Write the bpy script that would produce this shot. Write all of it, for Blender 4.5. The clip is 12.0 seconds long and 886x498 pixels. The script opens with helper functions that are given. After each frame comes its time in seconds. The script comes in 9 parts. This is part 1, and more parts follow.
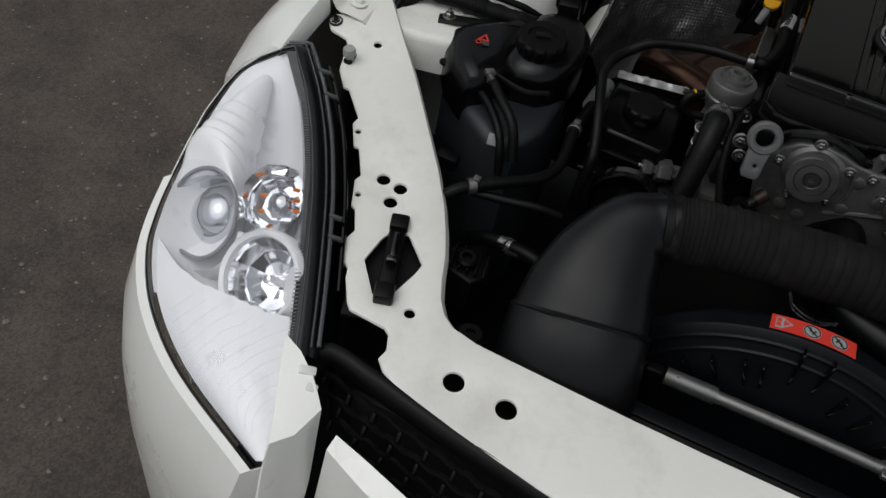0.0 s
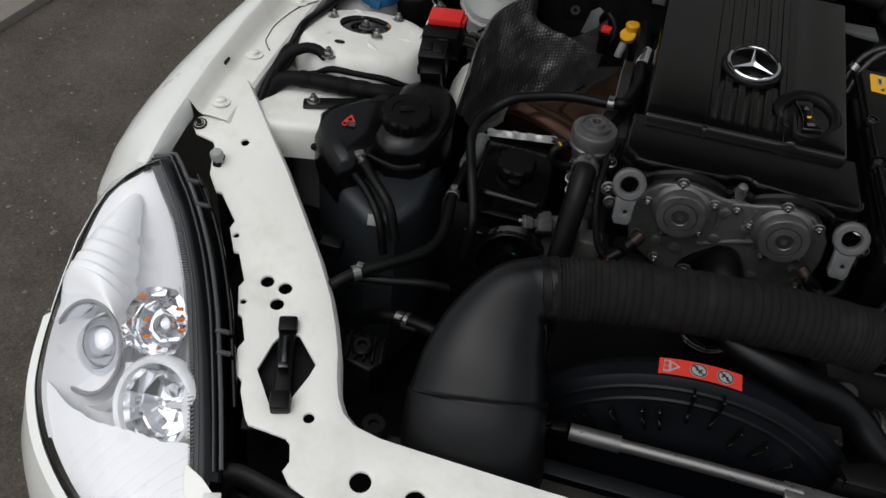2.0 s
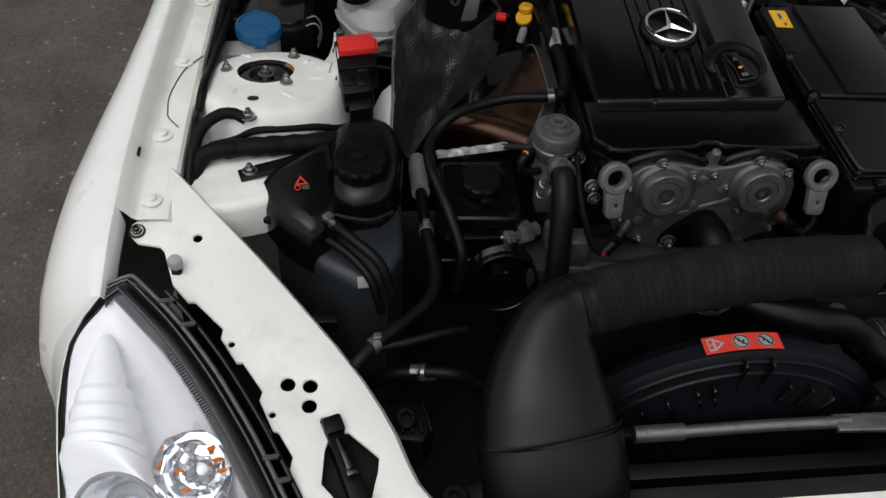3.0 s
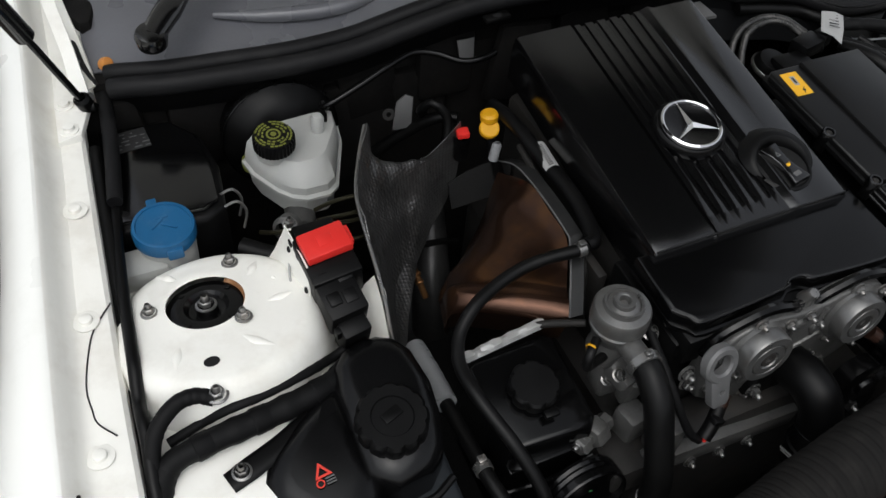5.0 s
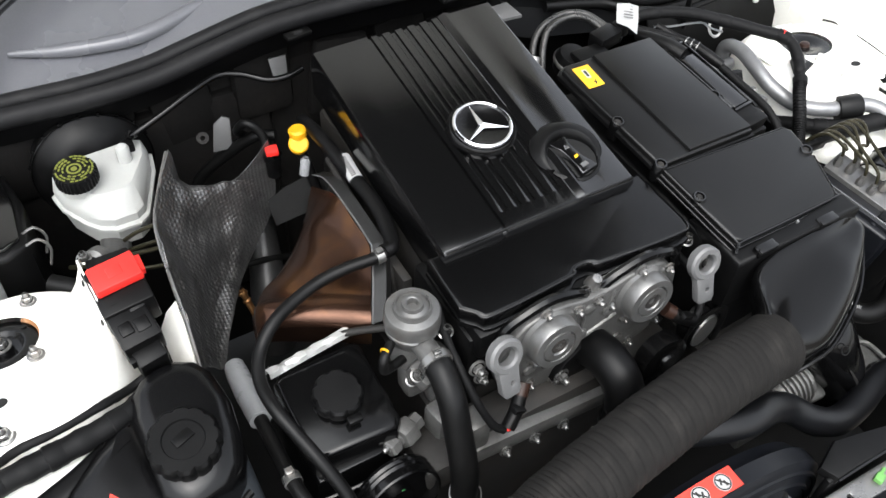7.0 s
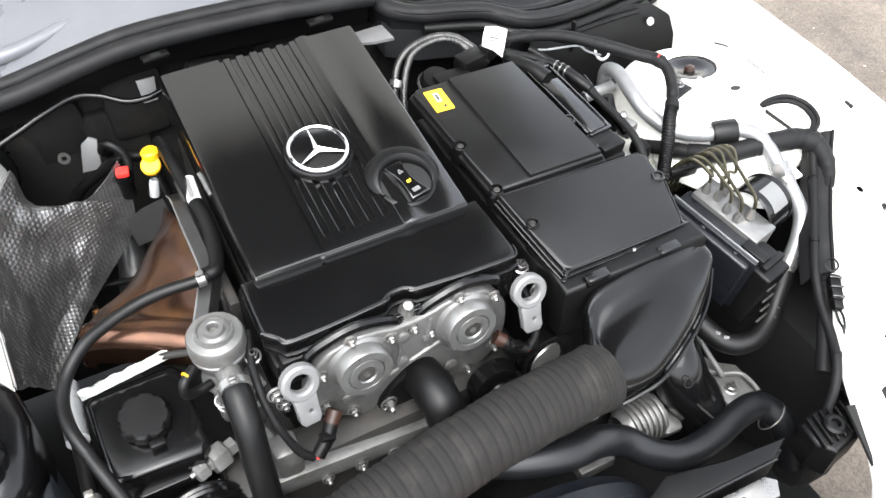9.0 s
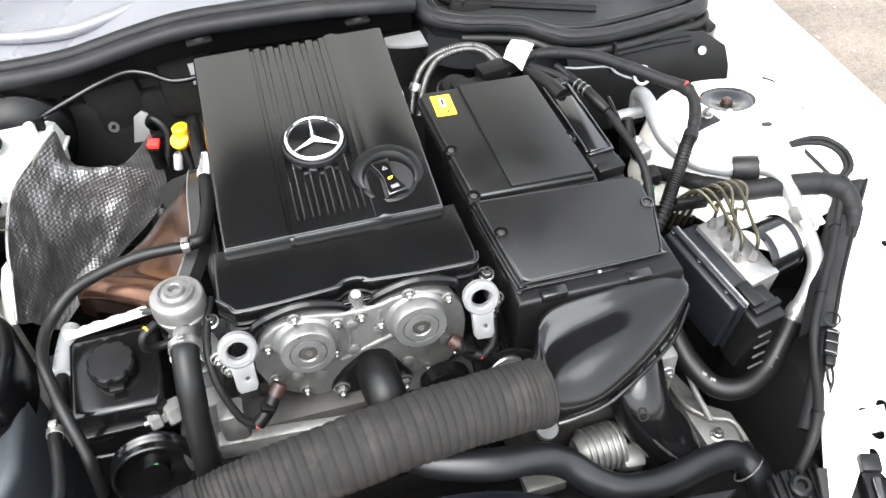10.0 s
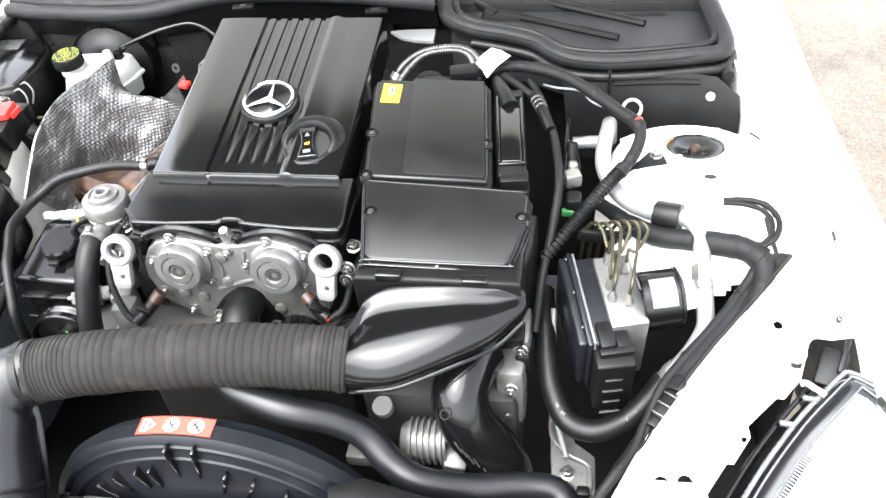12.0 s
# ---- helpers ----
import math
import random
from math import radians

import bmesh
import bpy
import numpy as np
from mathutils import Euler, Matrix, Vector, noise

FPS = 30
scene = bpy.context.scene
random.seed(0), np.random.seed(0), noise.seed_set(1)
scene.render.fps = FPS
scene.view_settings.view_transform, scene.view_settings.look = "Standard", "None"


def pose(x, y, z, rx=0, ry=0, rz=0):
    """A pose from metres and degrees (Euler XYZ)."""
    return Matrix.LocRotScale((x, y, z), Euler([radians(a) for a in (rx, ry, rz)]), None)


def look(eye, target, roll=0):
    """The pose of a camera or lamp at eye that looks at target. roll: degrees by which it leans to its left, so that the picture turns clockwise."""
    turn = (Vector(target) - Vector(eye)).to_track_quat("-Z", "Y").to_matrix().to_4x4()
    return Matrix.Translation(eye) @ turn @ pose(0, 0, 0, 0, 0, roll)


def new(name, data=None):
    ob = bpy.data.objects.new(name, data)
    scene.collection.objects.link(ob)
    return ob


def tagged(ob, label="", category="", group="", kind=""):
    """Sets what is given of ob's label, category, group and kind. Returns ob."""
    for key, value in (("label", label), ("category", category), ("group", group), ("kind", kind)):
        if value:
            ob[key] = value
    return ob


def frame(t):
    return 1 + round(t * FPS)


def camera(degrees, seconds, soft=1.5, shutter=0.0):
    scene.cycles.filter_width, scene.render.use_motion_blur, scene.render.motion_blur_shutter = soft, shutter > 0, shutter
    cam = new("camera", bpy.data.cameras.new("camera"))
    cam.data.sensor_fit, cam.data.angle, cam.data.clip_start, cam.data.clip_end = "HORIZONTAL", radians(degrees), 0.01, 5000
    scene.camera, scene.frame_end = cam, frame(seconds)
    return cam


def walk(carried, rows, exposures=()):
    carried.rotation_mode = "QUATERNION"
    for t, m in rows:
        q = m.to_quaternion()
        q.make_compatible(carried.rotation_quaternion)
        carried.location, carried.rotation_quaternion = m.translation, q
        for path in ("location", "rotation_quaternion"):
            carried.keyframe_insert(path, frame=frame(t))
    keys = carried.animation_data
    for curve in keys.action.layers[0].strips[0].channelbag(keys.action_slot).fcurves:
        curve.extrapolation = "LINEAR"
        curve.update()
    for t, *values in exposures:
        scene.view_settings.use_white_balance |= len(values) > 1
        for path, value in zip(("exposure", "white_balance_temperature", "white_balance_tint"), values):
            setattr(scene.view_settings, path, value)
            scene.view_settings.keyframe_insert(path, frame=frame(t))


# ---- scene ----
cam = camera(54.6, 12.0)
PATH = [
    (0, (-0.235, -1.168, 1.418), (-0.614, 0.186, -0.004), 12.3),
    (0.5, (-0.211, -1.142, 1.48), (-0.501, 0.294, 0.119), 9.2),
    (1, (-0.203, -1.133, 1.496), (-0.512, 0.328, 0.166), 5.7),
    (1.5, (-0.172, -1.096, 1.493), (-0.468, 0.313, 0.105), 6.1),
    (2, (-0.196, -1.094, 1.495), (-0.464, 0.315, 0.102), 6.6),
    (2.5, (-0.378, -1.08, 1.469), (-0.346, 0.339, 0.059), 4.9),
    (3, (-0.456, -1.003, 1.517), (-0.237, 0.371, 0.08), 4.7),
    (3.2, (-0.466, -0.965, 1.513), (-0.244, 0.417, 0.084), 4.3),
    (4.8, (-0.606, -0.565, 1.513), (0.011, 0.596, 0.006), 5.8),
    (5, (-0.597, -0.548, 1.514), (0.028, 0.612, 0.01), 5.5),
    (5.5, (-0.57, -0.536, 1.516), (0.069, 0.61, 0.006), 5.1),
    (6, (-0.515, -0.566, 1.527), (0.162, 0.573, 0.029), 3.9),
    (6.5, (-0.47, -0.598, 1.538), (0.222, 0.518, 0.029), 3.6),
    (7, (-0.458, -0.627, 1.545), (0.271, 0.482, 0.049), 4.0),
    (7.5, (-0.44, -0.651, 1.546), (0.317, 0.445, 0.054), 3.8),
    (7.7, (-0.434, -0.655, 1.55), (0.354, 0.43, 0.066), 4.1),
    (9.3, (-0.177, -0.763, 1.554), (0.386, 0.467, 0.081), 0.8),
    (9.5, (-0.129, -0.788, 1.555), (0.345, 0.483, 0.085), -0.1),
    (10, (-0.062, -0.837, 1.552), (0.275, 0.509, 0.111), -2.0),
    (10.5, (-0.01, -0.917, 1.561), (0.252, 0.462, 0.136), 0.2),
    (11, (0.083, -0.94, 1.574), (0.2, 0.472, 0.162), -2.5),
    (11.5, (0.273, -0.954, 1.564), (0.145, 0.471, 0.167), -3.8),
    (12, (0.417, -0.947, 1.536), (0.099, 0.476, 0.167), -6.5),
]
EXPOSURES = [(0, -0.7), (1, -0.75), (2, -0.4), (3, -0.3), (5, 0.12), (6, 0.58), (6.5, 1.25), (7, 1.7), (7.7, 2.1), (9.3, 2.9), (10.5, 3.28), (12, 3.55)]
walk(cam, [(t, look(eye, target, roll)) for t, eye, target, roll in PATH], EXPOSURES)

# ---- light ----
world = bpy.data.worlds.new("sky")
scene.world = world
world.use_nodes = True
wn, wl = world.node_tree.nodes, world.node_tree.links
sky = wn.new("ShaderNodeTexSky")
sky.sky_type, sky.sun_disc = "NISHITA", False
sky.sun_elevation, sky.sun_rotation = radians(63), radians(215)
sky.air_density, sky.dust_density = 1.0, 3.0
grey = wn.new("ShaderNodeHueSaturation")
grey.inputs["Saturation"].default_value = 0.25
wl.new(sky.outputs[0], grey.inputs["Color"])
wl.new(grey.outputs[0], wn["Background"].inputs[0])
wn["Background"].inputs[1].default_value = 0.15
sun = new("sun", bpy.data.lights.new("sun", "SUN"))
sun.data.energy, sun.data.angle, sun.data.color = 1.1, radians(70), (0.95, 0.985, 1.0)
sun.matrix_world = look((-1.2, -1.7, 4.8), (0, 0, 0.7))

# ---- materials ----
def mat(name, col, rough=0.5, metal=0.0, var=0.12, scale=25.0, bump=0.0, bscale=400.0, coat=0.0, spec=0.32,
        dirt=None, dirt_amount=0.3, dirt_scale=9.0, rough_var=0.12):
    """A surface with colour drift at two scales, patchy gloss, fine relief and optional stains."""
    m = bpy.data.materials.new(name)
    m.use_nodes = True
    nt = m.node_tree
    n, l = nt.nodes, nt.links
    p = n["Principled BSDF"]
    tc = n.new("ShaderNodeTexCoord")
    big = n.new("ShaderNodeTexNoise")
    big.inputs["Scale"].default_value, big.inputs["Detail"].default_value = scale, 6.0
    fine = n.new("ShaderNodeTexNoise")
    fine.inputs["Scale"].default_value, fine.inputs["Detail"].default_value = bscale, 3.0
    for t in (big, fine):
        l.new(tc.outputs["Object"], t.inputs["Vector"])
    mixf = n.new("ShaderNodeMath")
    mixf.operation = "MULTIPLY_ADD"
    mixf.inputs[1].default_value, mixf.inputs[2].default_value = 0.35, 0.0
    l.new(fine.outputs["Fac"], mixf.inputs[0])
    add = n.new("ShaderNodeMath")
    add.operation = "MULTIPLY_ADD"
    add.inputs[1].default_value = 0.65
    l.new(big.outputs["Fac"], add.inputs[0])
    l.new(mixf.outputs[0], add.inputs[2])
    mix = n.new("ShaderNodeMix")
    mix.data_type = "RGBA"
    mix.inputs["A"].default_value = (*[max(0, c * (1 - 2 * var)) for c in col], 1)
    mix.inputs["B"].default_value = (*[min(1, c * (1 + 2 * var)) for c in col], 1)
    l.new(add.outputs[0], mix.inputs["Factor"])
    out = mix.outputs["Result"]
    if dirt:
        d = n.new("ShaderNodeTexNoise")
        d.inputs["Scale"].default_value, d.inputs["Detail"].default_value = dirt_scale, 9.0
        d.inputs["Roughness"].default_value = 0.65
        l.new(tc.outputs["Object"], d.inputs["Vector"])
        ramp = n.new("ShaderNodeMapRange")
        ramp.inputs["From Min"].default_value, ramp.inputs["From Max"].default_value = 0.5, 0.72
        ramp.inputs["To Max"].default_value = dirt_amount
        l.new(d.outputs["Fac"], ramp.inputs["Value"])
        mix2 = n.new("ShaderNodeMix")
        mix2.data_type = "RGBA"
        mix2.inputs["B"].default_value = (*dirt, 1)
        l.new(ramp.outputs[0], mix2.inputs["Factor"])
        l.new(out, mix2.inputs["A"])
        out = mix2.outputs["Result"]
    l.new(out, p.inputs["Base Color"])
    rr = n.new("ShaderNodeMapRange")
    rr.inputs["To Min"].default_value, rr.inputs["To Max"].default_value = max(0.02, rough - rough_var), min(1, rough + rough_var)
    l.new(big.outputs["Fac"], rr.inputs["Value"])
    l.new(rr.outputs[0], p.inputs["Roughness"])
    p.inputs["Metallic"].default_value = metal
    p.inputs["Coat Weight"].default_value = coat
    p.inputs["Coat Roughness"].default_value = 0.08
    p.inputs["Specular IOR Level"].default_value = spec
    if bump:
        b = n.new("ShaderNodeBump")
        b.inputs["Strength"].default_value, b.inputs["Distance"].default_value = bump, 0.08 / bscale
        l.new(fine.outputs["Fac"], b.inputs["Height"])
        l.new(b.outputs[0], p.inputs["Normal"])
    return m


BODY_WHITE = (0.84, 0.84, 0.795)
paint = mat("white_body_paint", BODY_WHITE, 0.28, var=0.02, scale=6, coat=0.6, spec=0.5, dirt=(0.45, 0.42, 0.36), dirt_amount=0.12, dirt_scale=14, rough_var=0.05)
primer = mat("white_bay_paint", (0.83, 0.82, 0.765), 0.4, var=0.03, scale=9, bump=0.06, bscale=180, coat=0.2, dirt=(0.34, 0.28, 0.2), dirt_amount=0.22, dirt_scale=16)
satin = mat("satin_black_plastic", (0.002, 0.002, 0.0021), 0.15, var=0.1, scale=14, bump=0.03, bscale=1600, spec=0.85, rough_var=0.04, dirt=(0.02, 0.019, 0.018), dirt_amount=0.03, dirt_scale=7)
grained = mat("grained_black_plastic", (0.0034, 0.0034, 0.0034), 0.34, var=0.15, scale=22, bump=0.22, bscale=900, spec=0.3, dirt=(0.02, 0.018, 0.016), dirt_amount=0.08, dirt_scale=16)
gloss = mat("gloss_black_paint", (0.002, 0.002, 0.0021), 0.2, var=0.1, scale=10, dirt=(0.02, 0.019, 0.018), dirt_amount=0.06, dirt_scale=9)
moulded = mat("moulded_black_plastic", (0.0024, 0.0024, 0.0025), 0.4, var=0.15, scale=30, bump=0.12, bscale=900, spec=0.16, dirt=(0.022, 0.021, 0.02), dirt_amount=0.1, dirt_scale=18)
shiny = mat("smooth_black_duct", (0.0024, 0.0024, 0.0025), 0.15, var=0.1, scale=12, rough_var=0.05, spec=0.26, dirt=(0.022, 0.021, 0.02), dirt_amount=0.05, dirt_scale=11)
# blue in this black stands for the sky mirrored in the shroud
shroud_plastic = mat("sky_tinted_shroud_plastic", (0.0032, 0.0038, 0.0054), 0.42, var=0.15, scale=20, bump=0.1, bscale=900, spec=0.2, dirt=(0.02, 0.02, 0.021), dirt_amount=0.1, dirt_scale=14)
duct_plastic = mat("satin_duct_plastic", (0.0034, 0.0036, 0.0042), 0.36, var=0.15, scale=14, bump=0.06, bscale=700, spec=0.3, rough_var=0.06, dirt=(0.022, 0.021, 0.02), dirt_amount=0.08, dirt_scale=10)
edge_gloss = mat("polished_black_edge", (0.0025, 0.0025, 0.0026), 0.22, var=0.1, scale=30, spec=0.45, rough_var=0.04)
rubber = mat("black_rubber", (0.003, 0.003, 0.003), 0.42, var=0.15, scale=40, bump=0.08, bscale=700, spec=0.18, dirt=(0.022, 0.021, 0.02), dirt_amount=0.1, dirt_scale=20)
fabric = mat("woven_black_hose", (0.0105, 0.01, 0.0095), 0.8, spec=0.1, var=0.25, scale=60, bump=0.5, bscale=900, dirt=(0.06, 0.055, 0.05), dirt_amount=0.25, dirt_scale=25)
tape = mat("cloth_tape", (0.004, 0.004, 0.0042), 0.6, spec=0.15, var=0.2, scale=70, bump=0.4, bscale=600)
alloy = mat("cast_alloy", (0.115, 0.114, 0.11), 0.42, 0.5, var=0.3, scale=28, bump=0.9, bscale=300, dirt=(0.03, 0.027, 0.024), dirt_amount=0.75, dirt_scale=26)
machined = mat("machined_alloy", (0.16, 0.159, 0.155), 0.32, 0.7, var=0.22, scale=45, bump=0.3, bscale=700, dirt=(0.1, 0.085, 0.07), dirt_amount=0.6, dirt_scale=40)
zinc = mat("zinc_plated_steel", (0.22, 0.218, 0.212), 0.3, 0.8, var=0.12, scale=60, bump=0.1, bscale=800, dirt=(0.35, 0.25, 0.16), dirt_amount=0.25, dirt_scale=60)
chrome = mat("chrome", (0.82, 0.82, 0.83), 0.08, 1.0, var=0.02, scale=20, rough_var=0.04)
pipe_dark = mat("braided_dark_steel", (0.07, 0.069, 0.067), 0.3, 0.8, var=0.3, scale=80, bump=0.3, bscale=700)
dull_grey = mat("grey_lifting_steel", (0.125, 0.125, 0.125), 0.5, 0.35, var=0.08, scale=50, bump=0.25, bscale=500)
brown_steel = mat("heat_stained_manifold", (0.052, 0.027, 0.018), 0.22, 0.8, var=0.5, scale=13, bump=0.08, bscale=300, dirt=(0.19, 0.085, 0.028), dirt_amount=0.6, dirt_scale=15)
dark_metal = mat("dark_cast_metal", (0.02, 0.019, 0.018), 0.6, 0.3, var=0.3, scale=30, bump=0.5, bscale=200, dirt=(0.06, 0.05, 0.04), dirt_amount=0.35, dirt_scale=14)
brown_plastic = mat("brown_sensor_plastic", (0.022, 0.01, 0.0065), 0.4, var=0.15, scale=40)
felt = mat("sooty_firewall_felt", (0.006, 0.0056, 0.0053), 0.8, var=0.4, scale=18, bump=1.0, bscale=70, spec=0.15, dirt=(0.018, 0.016, 0.014), dirt_amount=0.5, dirt_scale=14)
# near-black for linings, and for unlit depth on pale sheet and in recesses
pit = mat("bay_lining_and_shade", (0.006, 0.006, 0.006), 0.75, var=0.3, scale=12, bump=0.3, bscale=150)
pipe_alloy = mat("bare_aluminium_pipe", (0.2, 0.202, 0.205), 0.42, 0.6, var=0.12, scale=50, bump=0.1, bscale=600, dirt=(0.07, 0.068, 0.065), dirt_amount=0.3, dirt_scale=40)
clouded = mat("clouded_plastic", (0.36, 0.365, 0.35), 0.35, var=0.05, scale=20, dirt=(0.5, 0.47, 0.38), dirt_amount=0.2, dirt_scale=20)
clouded.node_tree.nodes["Principled BSDF"].inputs["Subsurface Weight"].default_value = 0.35
clouded.node_tree.nodes["Principled BSDF"].inputs["Subsurface Radius"].default_value = (0.01, 0.01, 0.01)
tank_gloss = mat("glossy_black_tank", (0.0024, 0.0024, 0.0026), 0.24, var=0.15, scale=14, spec=0.3, rough_var=0.06, dirt=(0.022, 0.021, 0.02), dirt_amount=0.08, dirt_scale=18)
tank_grey = mat("smoked_tank_plastic", (0.018, 0.021, 0.024), 0.4, var=0.15, scale=20)
blue = mat("blue_plastic", (0.008, 0.085, 0.2), 0.4, var=0.1, scale=40, bump=0.1, bscale=700, dirt=(0.2, 0.25, 0.3), dirt_amount=0.15, dirt_scale=30)
red = mat("red_plastic", (0.62, 0.025, 0.02), 0.4, var=0.06, scale=40)
yellow = mat("yellow_plastic", (0.6, 0.3, 0.008), 0.4, var=0.06, scale=40)
red_label = mat("red_label", (0.62, 0.045, 0.03), 0.4, var=0.05, scale=40)
yellow_label = mat("yellow_label", (0.75, 0.4, 0.02), 0.4, var=0.04, scale=40)
white_label = mat("white_label", (0.33, 0.33, 0.325), 0.5, var=0.04, scale=60)
lime_print = mat("lime_print", (0.14, 0.15, 0.03), 0.5, var=0.05, scale=60)
black_print = mat("black_print", (0.02, 0.02, 0.02), 0.5, var=0.1, scale=60)
glass_cowl = mat("dark_scuttle_panel", (0.1, 0.102, 0.112), 0.28, var=0.15, scale=8, spec=0.6, dirt=(0.07, 0.07, 0.07), dirt_amount=0.2, dirt_scale=10)
abs_blue = mat("dark_blue_module", (0.004, 0.0045, 0.006), 0.32, var=0.1, scale=30, bump=0.1, bscale=700)
olive_line = mat("olive_brake_line", (0.03, 0.027, 0.016), 0.35, 0.6, var=0.15, scale=60)
reflector = mat("headlight_reflector", (0.86, 0.87, 0.89), 0.1, 0.95, var=0.02, scale=20, rough_var=0.05)
# flat white stands for bright sky mirrored by the silvered reflectors
frosted = mat("white_headlight_optic", (0.965, 0.97, 0.98), 0.3, 0.0, spec=0.8, var=0.01, scale=25)
lens_pale = mat("pale_projector_glass", (0.6, 0.61, 0.64), 0.06, 0.75, var=0.05, scale=45, rough_var=0.04, spec=0.6)
brass = mat("stained_brass", (0.3, 0.15, 0.06), 0.35, 0.85, var=0.25, scale=60)
ring_grey = mat("grey_bezel_plastic", (0.3, 0.305, 0.315), 0.22, var=0.1, scale=60, spec=0.5)
rust = mat("surface_rust", (0.22, 0.1, 0.04), 0.8, var=0.5, scale=120, bump=0.5, bscale=400, dirt=(0.4, 0.3, 0.2), dirt_amount=0.5, dirt_scale=60)
green = mat("green_plastic", (0.02, 0.1, 0.03), 0.5, var=0.08, scale=60)
amber = mat("amber_bulb", (0.75, 0.2, 0.02), 0.25, var=0.05, scale=40)

tray_plastic = mat("dusty_tray_plastic", (0.012, 0.0125, 0.0135), 0.5, var=0.25, scale=12, spec=0.2, bump=0.1, bscale=500, dirt=(0.035, 0.034, 0.033), dirt_amount=0.3, dirt_scale=9)
seal_rubber = mat("weathered_seal_rubber", (0.0065, 0.0065, 0.007), 0.55, var=0.3, scale=20, spec=0.17, bump=0.1, bscale=500, dirt=(0.03, 0.029, 0.028), dirt_amount=0.3, dirt_scale=25)
glazing = mat("tinted_windscreen", (0.006, 0.008, 0.008), 0.04, var=0.1, spec=0.7, rough_var=0.01)
white_foil = mat("crumpled_white_foil", (0.42, 0.42, 0.41), 0.35, 0.35, var=0.15, scale=90, bump=0.8, bscale=150)
rib_plastic = mat("pale_rib_plastic", (0.2, 0.205, 0.21), 0.3, var=0.1, scale=60)
flange = mat("smoked_lens_flange", (0.006, 0.0062, 0.007), 0.16, var=0.3, scale=60, spec=0.5, rough_var=0.04)
clear_edge = mat("clear_plastic_edge", (0.075, 0.077, 0.08), 0.12, var=0.1, scale=20, spec=0.6, rough_var=0.04)
asphalt = mat("worn_asphalt", (0.084, 0.071, 0.0585), 0.85, var=0.4, scale=5.0, bump=1.0, bscale=45, spec=0.2, dirt=(0.035, 0.032, 0.03), dirt_amount=0.7, dirt_scale=3.5)
# stone grains in the asphalt
an, al = asphalt.node_tree.nodes, asphalt.node_tree.links
grain = an.new("ShaderNodeTexVoronoi")
grain.inputs["Scale"].default_value = 240.0
tca = an.new("ShaderNodeTexCoord")
al.new(tca.outputs["Object"], grain.inputs["Vector"])
lum = an.new("ShaderNodeRGBToBW")
al.new(grain.outputs["Color"], lum.inputs[0])
gr = an.new("ShaderNodeMapRange")
gr.inputs["From Min"].default_value, gr.inputs["From Max"].default_value = 0.2, 0.85
gr.inputs["To Min"].default_value, gr.inputs["To Max"].default_value = 0.82, 1.25
al.new(lum.outputs[0], gr.inputs["Value"])
gm = an.new("ShaderNodeVectorMath")
gm.operation = "SCALE"
base_in = an["Principled BSDF"].inputs["Base Color"]
al.new(base_in.links[0].from_socket, gm.inputs[0])
al.new(gr.outputs[0], gm.inputs["Scale"])
al.new(gm.outputs[0], base_in)
concrete = mat("pale_concrete", (0.2, 0.18, 0.155), 0.85, var=0.2, scale=3, bump=0.8, bscale=120)


def clear_glass(name, rough=0.02):
    """A thin clear pane: it lets light through and mirrors the sky more at a slant."""
    m = bpy.data.materials.new(name)
    m.use_nodes = True
    n, l = m.node_tree.nodes, m.node_tree.links
    n.remove(n["Principled BSDF"])
    clear, shine, mixs, fres = n.new("ShaderNodeBsdfTransparent"), n.new("ShaderNodeBsdfGlossy"), n.new("ShaderNodeMixShader"), n.new("ShaderNodeFresnel")
    clear.inputs["Color"].default_value = (0.97, 0.97, 0.98, 1)
    shine.inputs["Roughness"].default_value = rough
    fres.inputs["IOR"].default_value = 1.45
    l.new(fres.outputs[0], mixs.inputs[0])
    l.new(clear.outputs[0], mixs.inputs[1])
    l.new(shine.outputs[0], mixs.inputs[2])
    l.new(mixs.outputs[0], n["Material Output"].inputs["Surface"])
    return m


lens_glass = clear_glass("clear_headlight_lens")

# dimpled foil: fine round bumps pressed into soft aluminium
foil = mat("dimpled_aluminium", (0.16, 0.159, 0.157), 0.36, 0.85, var=0.3, scale=30, dirt=(0.03, 0.029, 0.028), dirt_amount=0.7, dirt_scale=22)
fn, fl = foil.node_tree.nodes, foil.node_tree.links
cells = fn.new("ShaderNodeTexVoronoi")
cells.inputs["Scale"].default_value = 210.0
cells.inputs["Randomness"].default_value = 0.15
tcf = fn.new("ShaderNodeTexCoord")
fl.new(tcf.outputs["Object"], cells.inputs["Vector"])
bmp = fn.new("ShaderNodeBump")
bmp.inputs["Strength"].default_value, bmp.inputs["Distance"].default_value = 0.65, 0.002
fl.new(cells.outputs["Distance"], bmp.inputs["Height"])
fl.new(bmp.outputs[0], fn["Principled BSDF"].inputs["Normal"])

dark_foil = mat("sooty_metal_sheet", (0.026, 0.026, 0.026), 0.34, 0.4, var=0.3, scale=30, bump=0.2, bscale=300)

# ---- mesh tools ----
BASE = {}


def thing(name, at, label, category, group="", kind=""):
    """An Empty at the base of a thing, to hold its parts."""
    ob = new(name)
    ob.empty_display_size = 0.02
    ob.location = at
    BASE[ob] = Vector(at)
    return tagged(ob, label, category, group, kind)


